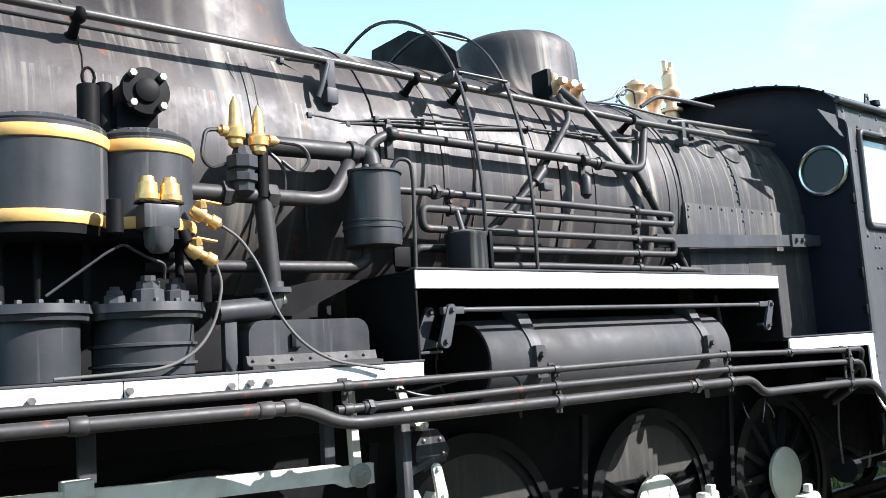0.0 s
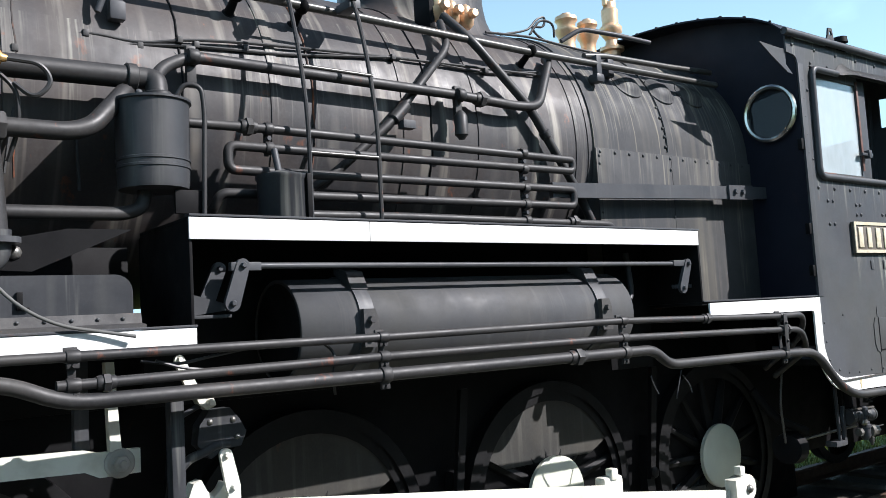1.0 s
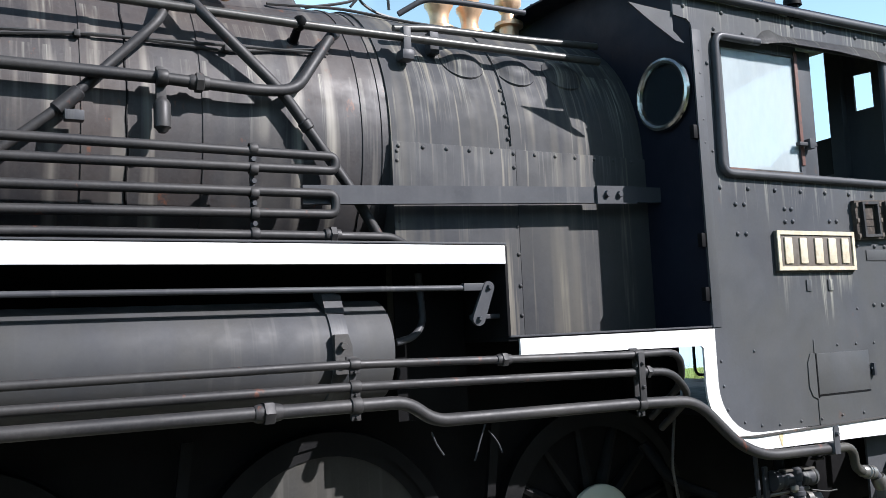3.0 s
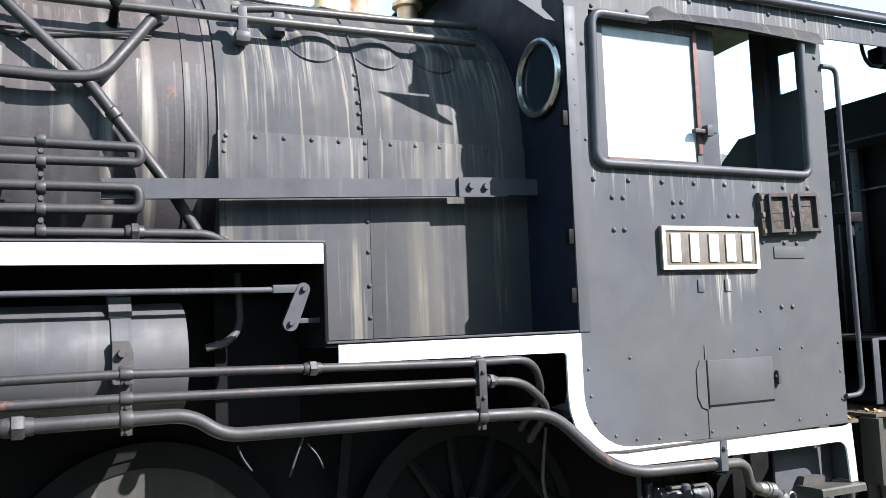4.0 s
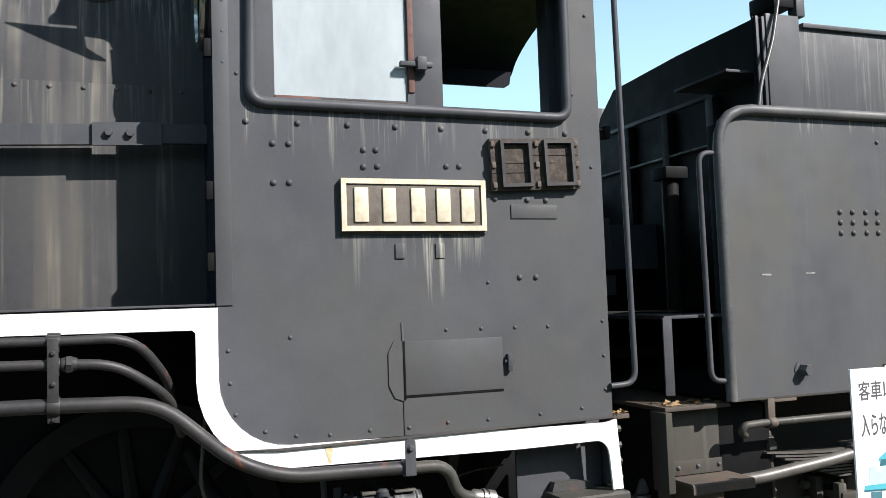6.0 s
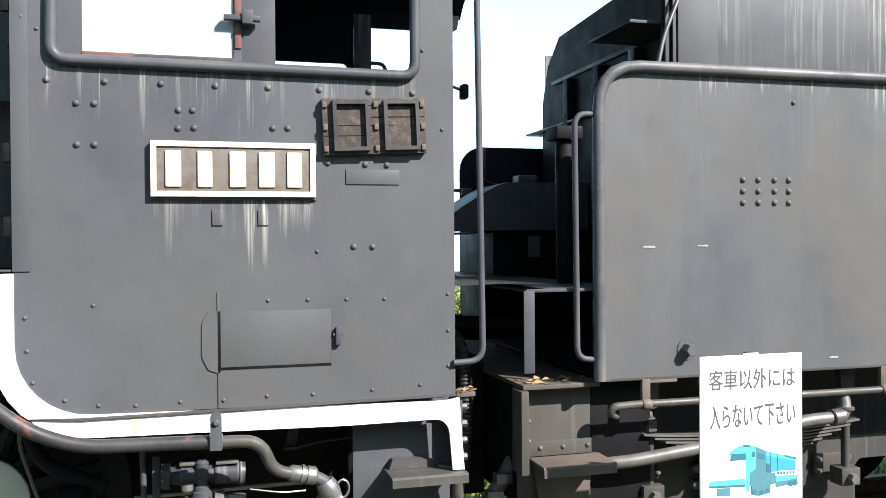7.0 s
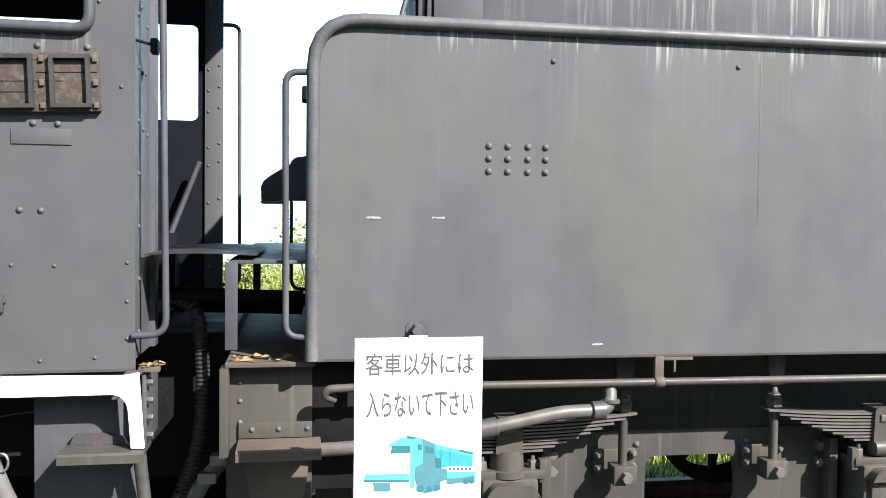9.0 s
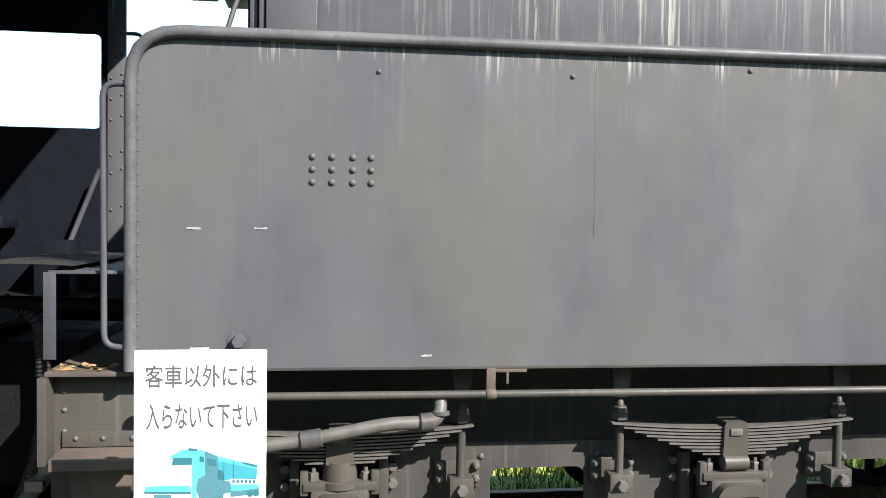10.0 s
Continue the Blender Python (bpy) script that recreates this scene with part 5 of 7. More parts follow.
def crank_arm(x0, z0, x1, z1, y, name="crank_arm", w=0.026, mat="iron"):
    bm = bmesh.new()
    d = Vector((x1 - x0, 0, z1 - z0))
    n = Vector((-d.z, 0, d.x)).normalized()
    a0 = math.degrees(math.atan2(n.z, n.x))
    out = arc(x0, z0, w, a0, a0 + 180, 8) + arc(x1, z1, w * 1.15, a0 + 180, a0 + 360, 8)
    slab(bm, out, y, y + 0.018)
    for x, z in ((x0, z0), (x1, z1)):
        lathe(bm, (x, y + 0.02, z), (x, y - 0.015, z), [(0, 0.012), (0.8, 0.012), (1, 0.008)], 8)
    return part(name, bm, mat, loco)


crank_arm(1.075, 2.124, 1.03, 1.985, 2.43)
crank_arm(1.02, 2.118, 0.965, 1.99, 2.52)
bm = bmesh.new()
slab(bm, [(0.884, 1.945), (1.03, 1.962), (1.04, 1.985), (0.884, 2.03)], 2.50, 2.512)
box(bm, 0.884, 1.04, 2.47, 2.53, 1.935, 1.947, 0.002)
part("crank_bracket", bm, "machine", loco)
crank_arm(3.70, 2.118, 3.645, 1.985, 2.43)
boxes("crank_bracket", [(3.64, 3.79, 2.48, 2.51, 1.985, 2.005)], "iron", loco)

# ---- locomotive: wheels and rods ----
def wheel(x, disc, flip=False):
    r = 0.625

    def at(y):
        return 2 * YC - y if flip else y

    bm = bmesh.new()
    lathe(bm, (x, at(3.06), 0.885), (x, at(3.20), 0.885), [(0, r - 0.065), (0.0, r - 0.005), (0.1, r), (0.75, r + 0.003), (0.78, r + 0.028), (1, r + 0.025), (1, r - 0.065)], 56, caps=False)
    w = part("driving_wheel", bm, "wheel", loco, "black spoked driving wheel")
    bm = bmesh.new()
    lathe(bm, (x, at(3.075), 0.885), (x, at(3.19), 0.885), [(0, r - 0.115), (0, r - 0.06), (1, r - 0.06), (1, r - 0.115)], 48, caps=False)
    part("wheel_rim", bm, "wheel", w)
    for i in range(13):
        a = 2 * math.pi * (i + 0.5) / 13
        c, s = math.cos(a), math.sin(a)
        bm = bmesh.new()
        lathe(bm, (x + 0.15 * c, at(3.12), 0.885 + 0.15 * s), (x + 0.53 * c, at(3.13), 0.885 + 0.53 * s), [(0, 0.042), (1, 0.028)], 8)
        part("spoke", bm, "wheel", w)
    bm = bmesh.new()
    lathe(bm, (x, at(3.075), 0.885), (x, at(3.2), 0.885), [(0, 0.15), (0.1, 0.17), (1, 0.17)], 24)
    part("hub", bm, "wheel", w)
    if flip:
        return
    bm = bmesh.new()
    if x < 4:
        slab(bm, arc(x, 0.885, 0.55, 28, 152, 16) + [(x - 0.33, 1.06), (x + 0.33, 1.06)], 3.085, 3.18)
    else:
        slab(bm, arc(x, 0.885, 0.55, 208, 332, 16) + [(x + 0.33, 0.71), (x - 0.33, 0.71)], 3.085, 3.18)
    part("counterweight", bm, "frame", w)
    if disc:
        bm = bmesh.new()
        lathe(bm, (x, 3.03, 0.885), (x, 3.06, 0.885), [(0, 0.195), (0.2, 0.207), (1, 0.207)], 40)
        part("hub_cover", bm, "disc", w, "pale round hub cover")


for x, d in ((4.705, True), (3.181, True), (1.657, False), (0.133, False)):
    wheel(x, d)
    wheel(x, False, flip=True)
# brake blocks on their hangers
for x in (4.705, 3.181, 1.657):
    bm = bmesh.new()
    slab(bm, arc(x, 0.885, 0.665, 163, 205, 8) + arc(x, 0.885, 0.735, 205, 163, 8), 3.07, 3.16)
    shoe = part("brake_block", bm, "wheel", loco)
    bm = bmesh.new()
    slab(bm, [(x - 0.735, 0.84), (x - 0.69, 0.84), (x - 0.60, 1.52), (x - 0.65, 1.52)], 3.035, 3.065)
    lathe(bm, (x - 0.71, 3.035, 0.88), (x - 0.71, 3.01, 0.88), [(0, 0.035), (0.7, 0.035), (1, 0.022)], 12)
    part("brake_hanger", bm, "wheel", shoe)
bm = bmesh.new()
slab(bm, [(1.06, 1.170), (3.24, 0.872), (3.24, 0.957), (1.06, 1.240)], 2.690, 2.715)
part("main_rod", bm, "rod", loco, "cream-painted connecting rod")
boxes("side_rod", [(0.10, 3.22, 2.72, 2.76, 0.88, 0.955)], "rod", loco, "cream-painted coupling rod", bev=0.01)
bm = bmesh.new()
slab(bm, [(3.25, 0.83), (4.44, 0.655), (4.44, 0.73), (3.25, 0.905)], 2.77, 2.81)
part("side_rod", bm, "rod", loco)
bm = bmesh.new()
box(bm, 3.20, 3.35, 2.70, 2.78, 0.86, 1.0, 0.025)
part("rod_end", bm, "rod", loco)
bm = bmesh.new()
box(bm, 3.25, 3.30, 2.69, 2.74, 0.98, 1.04, 0.01)
part("oil_cup", bm, "rod", loco)
bm = bmesh.new()
slab(bm, arc(4.50, 0.74, 0.085, -100, 120, 10) + [(4.38, 0.80), (4.38, 0.63)], 2.72, 2.80)
part("rod_end", bm, "rod", loco)
rivet(BOLT, 4.51, 2.715, 0.735, 0.028, loco, "crank_nut")
boxes("oil_cup", [(4.45, 4.50, 2.73, 2.78, 0.82, 0.875)], "rod", loco, bev=0.01)
# valve gear: long cream radius bar and its links
bm = bmesh.new()
slab(bm, [(-3.0, 1.56), (0.55, 1.43), (0.60, 1.405), (0.74, 1.405), (0.74, 1.49), (0.60, 1.49), (0.55, 1.505), (-3.0, 1.65)], 2.615, 2.65)
part("valve_bar", bm, "rod", loco, "cream-painted valve gear bar")
bm = bmesh.new()
lathe(bm, (0.665, 2.615, 1.448), (0.665, 2.595, 1.448), [(0, 0.052), (0.7, 0.052), (1, 0.045)], 20)
hex_nut(bm, (0.665, 2.597, 1.448), (0.665, 2.57, 1.448), 0.030)
lathe(bm, (0.665, 2.571, 1.448), (0.665, 2.558, 1.448), [(0, 0.015), (1, 0.012)], 10)
part("bar_nut", bm, "tread", loco)
bm = bmesh.new()
slab(bm, [(0.632, 1.49), (0.672, 1.49), (0.668, 1.53), (0.652, 1.80), (0.622, 1.80)], 2.60, 2.64)
part("valve_link", bm, "rod", loco)
boxes("valve_link", [(0.53, 0.58, 2.66, 2.70, 1.49, 1.86)], "iron", loco)
boxes("slide_bracket", [(-0.52, -0.42, 2.60, 2.68, 1.52, 1.58)], "rod", loco, bev=0.008)
boxes("slide_bracket", [(-0.46, -0.40, 2.64, 2.68, 1.56, 1.74)], "iron", loco, bev=0.006)
boxes("guide_post", [(0.812, 0.862, 2.50, 2.56, 0.9, 1.66)], "machine", loco, bev=0.008)
crank_arm(0.884, 1.79, 0.935, 1.67, 2.59, "valve_link", 0.019, "rod")
bm = bmesh.new()
slab(bm, [(0.930, 1.66), (0.955, 1.685), (1.0, 1.645), (1.01, 1.615), (0.975, 1.60), (0.945, 1.625)], 2.57, 2.62)
lathe(bm, (0.985, 2.57, 1.625), (0.985, 2.545, 1.625), [(0, 0.016), (0.7, 0.016), (1, 0.010)], 10)
part("link_joint", bm, "rod", loco)
pipe("link_rod", [(0.86, 2.60, 1.575), (0.92, 2.60, 1.60), (0.98, 2.60, 1.63)], 0.010, "iron", loco, 0.03)
bm = bmesh.new()
slab(bm, [(0.935, 1.475), (0.945, 1.545), (0.985, 1.598), (1.065, 1.600), (1.102, 1.555), (1.128, 1.505), (1.105, 1.455), (1.035, 1.448), (0.985, 1.420)], 2.575, 2.64)
link = part("expansion_link", bm, "machine", loco)
for x, z in ((0.985, 1.555), (1.075, 1.555), (1.09, 1.49)):
    rivet(BOLT, x, 2.575, z, 0.012, link, "link_bolt")
pipe("link_rod", [(0.87, 2.58, 1.40), (0.905, 2.58, 1.432), (0.955, 2.58, 1.445), (1.01, 2.58, 1.47), (1.06, 2.58, 1.47)], 0.017, "machine", loco, 0.04)
crank_arm(1.034, 1.43, 1.058, 1.31, 2.55, "valve_link", 0.024, "rod")
bm = bmesh.new()
slab(bm, [(0.895, 1.26), (0.925, 1.335), (0.955, 1.345), (0.975, 1.305), (1.0, 1.275), (1.03, 1.30), (1.045, 1.325), (1.107, 1.305), (1.112, 1.02), (0.90, 1.02)], 2.60, 2.66)
part("crosshead_arm", bm, "rod", loco)
# loose wires under the board and brake gear by the last wheel
for pts in ([(0.68, 2.40, 1.80), (0.80, 2.38, 1.78), (0.90, 2.36, 1.80), (1.05, 2.36, 1.82)], [(1.36, 2.40, 1.83), (1.42, 2.38, 1.78), (1.40, 2.38, 1.70), (1.42, 2.4, 1.62)], [(0.72, 2.37, 1.80), (0.80, 2.36, 1.77), (0.93, 2.36, 1.75)]):
    pipe("wire", pts, 0.006, "cable", loco, 0.05, seg=6)
for pts in ([(3.456, 2.55, 1.52), (3.475, 2.55, 1.47), (3.51, 2.55, 1.42)], [(3.72, 2.55, 1.53), (3.69, 2.55, 1.46), (3.66, 2.55, 1.38)], [(3.74, 2.56, 1.50), (3.78, 2.55, 1.45), (3.80, 2.55, 1.40)]):
    pipe("loose_wire", pts, 0.004, "iron", loco, 0.03, seg=6)
pipe("brake_rod", [(5.35, 2.85, 0.92), (6.1, 2.85, 0.93)], 0.011, "steel", loco, 0)
pipe("drain_wire", [(4.95, 2.70, 1.45), (4.93, 2.72, 1.2), (5.0, 2.75, 0.95)], 0.008, "steel_dark", loco, 0.05)
bm = bmesh.new()
lathe(bm, (5.05, 2.78, 0.90), (5.20, 2.80, 0.90), [(0, 0.03), (0.05, 0.10), (0.7, 0.11), (0.9, 0.09), (1, 0.03)], 20)
part("brake_cylinder", bm, "black", loco)

# ---- locomotive: fittings on the boiler top ----
for x, y, z1, r in ((4.25, 3.74, 4.05, 0.072), (4.46, 3.73, 4.04, 0.067)):
    bm = bmesh.new()
    lathe(bm, (x, y, 3.62), (x, y, z1), [(0, r * 0.95), (0.30, r * 0.95), (0.31, r * 1.25), (0.36, r * 1.25), (0.38, r * 0.85), (0.50, r * 0.80), (0.60, r * 0.95), (0.68, r * 1.25), (0.72, r * 1.25), (0.74, r * 0.9), (0.84, r * 0.95), (0.88, r * 1.15), (0.94, r * 1.1), (0.97, r * 0.6), (1, r * 0.5)], 20)
    part("safety_valve", bm, "copper", loco, "bright copper-coloured safety valve")
bm = bmesh.new()
r = 0.062
lathe(bm, (4.79, 3.79, 3.62), (4.79, 3.79, 4.25), [(0, r), (0.38, r), (0.39, r * 1.5), (0.43, r * 1.5), (0.45, r * 0.85), (0.52, r * 0.7), (0.58, r * 1.1), (0.62, r * 1.4), (0.68, r * 1.4), (0.72, r * 1.0), (0.90, r * 1.05), (0.93, r * 0.8), (1, r * 0.7)], 20)
for d in (-0.045, 0.045):
    box(bm, 4.79 + d - 0.014, 4.79 + d + 0.014, 3.77, 3.81, 4.22, 4.32, 0.006)
part("whistle", bm, "copper", loco, "tall copper-coloured whistle with a forked top")
for x, y in ((2.55, 3.07), (2.66, 3.09), (2.77, 3.10)):
    bm = bmesh.new()
    lathe(bm, (x, y, 3.50), (x, y, 3.64), [(0, 0.025), (0.15, 0.045), (0.5, 0.05), (0.55, 0.03), (0.75, 0.036), (0.9, 0.03), (1, 0.012)], 10)
    lathe(bm, (x, y - 0.09, 3.57), (x, y, 3.57), [(0, 0.022), (0.3, 0.03), (0.5, 0.02), (1, 0.02)], 8)
    part("sand_valve", bm, "copper", loco, "copper-coloured sand valve")
boxes("valve_flange", [(2.48, 2.52, 3.05, 3.2, 3.45, 3.66)], "black", loco, bev=0.02)
for pts in ([(3.25, 3.35, 3.62), (3.45, 3.38, 3.68), (3.55, 3.4, 3.72), (3.62, 3.4, 3.80), (3.7, 3.4, 3.83), (3.68, 3.4, 3.75), (3.55, 3.4, 3.74), (3.66, 3.42, 3.68), (3.9, 3.45, 3.66)],
            [(3.5, 3.35, 3.66), (3.6, 3.35, 3.78), (3.72, 3.35, 3.77), (3.73, 3.36, 3.68)],
            [(3.0, 3.2, 3.55), (3.4, 3.25, 3.6), (3.8, 3.2, 3.56), (4.2, 3.15, 3.54)]):
    pipe("wire", pts, 0.008, "cable", loco, 0.08, seg=6)
pipe("whistle_pipe", [(3.78, 3.35, 3.66), (3.92, 3.30, 3.75), (4.20, 3.25, 3.74), (4.52, 3.22, 3.725)], 0.016, "iron", loco, 0.06)

# ---- cab details ----
YR = YCAB
for i in range(8):
    rivet(RIV, 5.096 + i * 0.2 - (0.02 if i == 7 else 0), YR, 2.605, 0.0135, cab)
for x, z in ((5.196, 2.522), (5.259, 2.522), (5.197, 2.368), (5.258, 2.369), (5.559, 2.507), (5.611, 2.508), (5.557, 2.438), (5.616, 2.441), (5.913, 2.448), (5.971, 2.449), (6.279, 2.311), (6.368, 2.31), (6.128, 2.315), (6.229, 1.98), (6.306, 1.979)):
    rivet(RIV, x, YR, z, 0.0135, cab)
for x, z in ((6.082, 1.962), (5.064, 2.79), (6.519, 2.782), (6.60, 3.145), (6.60, 2.46), (6.62, 1.78), (6.62, 1.629), (6.62, 1.483), (5.248, 1.77), (5.888, 1.772), (6.043, 1.771), (6.198, 1.769), (6.353, 1.767)):
    rivet(RIV, x, YR, z, 0.0085, cab)
for x, z in ((5.014, 1.73), (5.02, 1.608), (5.038, 1.491), (5.146, 1.42), (5.263, 1.395), (5.394, 1.388), (5.555, 1.392), (5.716, 1.39), (5.881, 1.397), (6.06, 1.395), (6.3, 1.40), (6.5, 1.41)):
    rivet(RIV, x, YR, z, 0.0085, cab)
for z in (2.83, 2.95, 3.07, 3.19, 3.31):
    rivet(RIV, 5.012, YR, z, 0.011, cab)
for i in range(10):
    rivet(RIV, 4.93 + i * 0.27, YR, 3.535, 0.013, cab)
for x, z in ((5.07, 3.25), (5.135, 3.44), (5.347, 3.44), (6.60, 3.33)):
    rivet(RIV, x, YR, z, 0.012, cab)
boxes("corner_strip", [(4.974, 5.035, YR - 0.006, YR - 0.001, 1.90, 3.42)], "cab", cab, bev=0.002)
boxes("sheet_lap", [(5.695, 5.703, YR - 0.004, YR - 0.0005, 1.36, 1.81)], "cab", cab, bev=0.001)
bm = bmesh.new()
slab(bm, [(5.02, 1.36), (5.2, 1.345), (6.65, 1.358), (6.65, 1.366), (5.2, 1.354)], YR - 0.016, YR - 0.001)
part("rusty_lip", bm, "crust", cab, "rusty lower lip of the cab sheet")
bm = bmesh.new()
slab(bm, [(5.372, 1.345), (5.398, 1.347), (5.402, 1.325), (5.394, 1.30), (5.397, 1.284), (5.386, 1.279), (5.381, 1.303), (5.374, 1.322)], YE - 0.0155, YE - 0.0138)
part("rust_stain", bm, "yellow_rust", loco)
# cast plate
plate = boxes("cast_plate", [(5.457, 6.076, YR - 0.020, YR - 0.001, 2.177, 2.388)], "plate_ground", loco, "brown cast plate with a cream raised border", bev=0.003)
bm = bmesh.new()
slab(bm, [(5.452, 2.166), (6.080, 2.166), (6.080, 2.177), (5.452, 2.177)], YR - 0.012, YR - 0.001)
part("plate_edge", bm, "rusty", plate)
bm = bmesh.new()
slab(bm, [(5.457, 2.177), (6.076, 2.177), (6.076, 2.388), (5.457, 2.388)], YR - 0.027, YR - 0.020, [[(5.478, 2.198), (6.055, 2.198), (6.055, 2.367), (5.478, 2.367)]])
part("plate_border", bm, "ivory", plate)
for a, b in ((0.085, 0.18), (0.275, 0.365), (0.467, 0.568), (0.645, 0.745), (0.82, 0.915)):
    boxes("plate_bar", [(5.457 + a * 0.619, 5.457 + b * 0.619, YR - 0.028, YR - 0.020, 2.213, 2.352)], "ivory", plate, bev=0.006)
# wooden holder with two small frames
holder = thing("card_holder", (6.31, YR, 2.46), "weathered wooden card holder with two iron frames on the cab side", "card holder")
tilt = Matrix.Translation((6.31, 0, 2.46)) @ Matrix.Rotation(radians(-2.2), 4, "Y") @ Matrix.Translation((-6.31, 0, -2.46))


def tilted(ob):
    ob.matrix_basis = tilt
    return ob


tilted(boxes("back_board", [(6.105, 6.525, YR - 0.028, YR - 0.001, 2.352, 2.575)], "wood", holder, "cracked wooden board"))
for z0, z1, x0, x1 in ((2.425, 2.4275, 6.11, 6.30), (2.498, 2.501, 6.30, 6.52), (2.466, 2.468, 6.12, 6.40), (2.545, 2.547, 6.2, 6.5)):
    tilted(boxes("wood_split", [(x0, x1, YR - 0.0295, YR - 0.0275, z0, z1)], "black", holder, bev=0))
for x0, x1 in ((6.145, 6.29), (6.35, 6.495)):
    bm = bmesh.new()
    slab(bm, [(x0, 2.365), (x1, 2.365), (x1, 2.565), (x0, 2.565)], YR - 0.05, YR - 0.028, [[(x0 + 0.015, 2.380), (x1 - 0.015, 2.380), (x1 - 0.015, 2.550), (x0 + 0.015, 2.550)]])
    tilted(part("iron_frame", bm, "pipe", holder, "brown iron frame"))
for x in (6.115, 6.32, 6.512):
    for z in (2.375, 2.46, 2.55):
        tilted(boxes("wood_cleat", [(x - 0.009, x + 0.009, YR - 0.038, YR - 0.026, z - 0.012, z + 0.012)], "rusty", holder))
boxes("blank_tag", [(6.20, 6.418, YR - 0.005, YR - 0.001, 2.231, 2.290)], "cab", cab, bev=0.001)
for x in (5.70, 5.873):
    boxes("blank_tag", [(x - 0.02, x + 0.02, YR - 0.006, YR - 0.001, 2.067, 2.127)], "cab", cab, bev=0.001)
# hatch with its hinge plate
hatch = boxes("cab_hatch", [(5.706, 6.135, YR - 0.006, YR - 0.001, 1.517, 1.733)], "cab", cab, bev=0.003)
bm = bmesh.new()
slab(bm, [(5.636, 1.56), (5.66, 1.51), (5.698, 1.495), (5.698, 1.735), (5.66, 1.735), (5.637, 1.69)], YR - 0.005, YR - 0.001)
part("hinge_plate", bm, "cab", hatch)
boxes("hatch_gap", [(5.698, 5.706, YR - 0.008, YR - 0.001, 1.50, 1.735)], "black", hatch, bev=0.001)
boxes("hatch_gap", [(5.706, 6.135, YR - 0.003, YR - 0.001, 1.508, 1.517)], "black", hatch, bev=0.001)
boxes("latch", [(6.152, 6.172, YR - 0.022, YR - 0.001, 1.59, 1.66), (6.14, 6.18, YR - 0.016, YR - 0.001, 1.625, 1.637)], "iron", hatch, bev=0.002)
# grab rails, lamp under the roof, small fittings
pipe("grab_rail", [(6.64, YR - 0.01, 3.285), (6.75, YR - 0.01, 3.285), (6.768, YR - 0.01, 1.50), (6.64, YR - 0.01, 1.495)], 0.0135, "iron", loco, 0.07, seg=12)
pipe("grab_rail", [(6.77, 2 * YC - YR, 3.25), (6.885, 2 * YC - YR, 3.25), (6.89, 2 * YC - YR, 1.50), (6.77, 2 * YC - YR, 1.495)], 0.013, "iron", loco, 0.07)
lamp = boxes("roof_lamp", [(7.27, 7.46, 2.50, 2.60, 3.39, 3.50)], "black", loco, bev=0.015)
pipe("lamp_cable", [(7.12, 2.52, 3.58), (7.13, 2.52, 3.45), (7.17, 2.52, 3.38), (7.26, 2.52, 3.37), (7.32, 2.53, 3.41)], 0.011, "black", loco, 0.05)
boxes("cab_mirror", [(6.70, 6.73, 2.445, 2.50, 2.60, 2.66)], "black", loco, bev=0.008)
pipe("mirror_arm", [(6.64, 2.44, 2.65), (6.71, 2.47, 2.635)], 0.006, "black", loco, 0)
for z in (2.03, 2.30, 2.85):
    boxes("edge_catch", [(4.945, 4.976, YR + 0.0, YR + 0.03, z, z + 0.07)], "black", loco)
bm = bmesh.new()
slab(bm, [(4.58, 3.51), (4.78, 3.50), (4.865, 3.50), (4.865, 3.40), (4.935, 3.345), (4.88, 3.35), (4.72, 3.43)], 2.424, 2.432)
part("corner_gusset", bm, "cab", loco)
# lifting lug on the roof's edge
bm = bmesh.new()
slab(bm, [(5.765, 3.66), (5.885, 3.66), (5.885, 3.745), (5.865, 3.80), (5.855, 3.855), (5.805, 3.855), (5.79, 3.80), (5.765, 3.75)], 2.614, 2.626, [arc(5.83, 3.815, 0.018, 0, 360, 10)[:-1]])
part("roof_lug", bm, "pipe", loco)
bm = bmesh.new()
lathe(bm, (6.13, 2.70, 3.68), (6.13, 2.70, 3.855), [(0, 0.035), (0.75, 0.035), (0.75, 0.055), (1, 0.05)], 14)
part("roof_vent", bm, "black", loco)
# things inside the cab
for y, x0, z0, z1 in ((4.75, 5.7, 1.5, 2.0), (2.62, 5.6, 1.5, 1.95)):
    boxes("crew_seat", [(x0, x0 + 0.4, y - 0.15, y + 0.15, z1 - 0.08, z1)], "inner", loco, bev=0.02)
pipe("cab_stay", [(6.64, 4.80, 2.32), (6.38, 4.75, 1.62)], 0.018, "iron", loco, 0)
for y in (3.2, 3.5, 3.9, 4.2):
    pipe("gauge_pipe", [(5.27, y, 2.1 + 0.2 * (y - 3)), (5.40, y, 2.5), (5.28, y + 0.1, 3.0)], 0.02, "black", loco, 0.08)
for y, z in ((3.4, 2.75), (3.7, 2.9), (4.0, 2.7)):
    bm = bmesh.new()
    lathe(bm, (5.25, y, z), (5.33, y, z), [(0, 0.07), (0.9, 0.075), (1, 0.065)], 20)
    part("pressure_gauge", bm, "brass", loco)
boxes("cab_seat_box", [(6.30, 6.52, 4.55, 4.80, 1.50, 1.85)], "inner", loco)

# ---- under the cab ----
bm = bmesh.new()
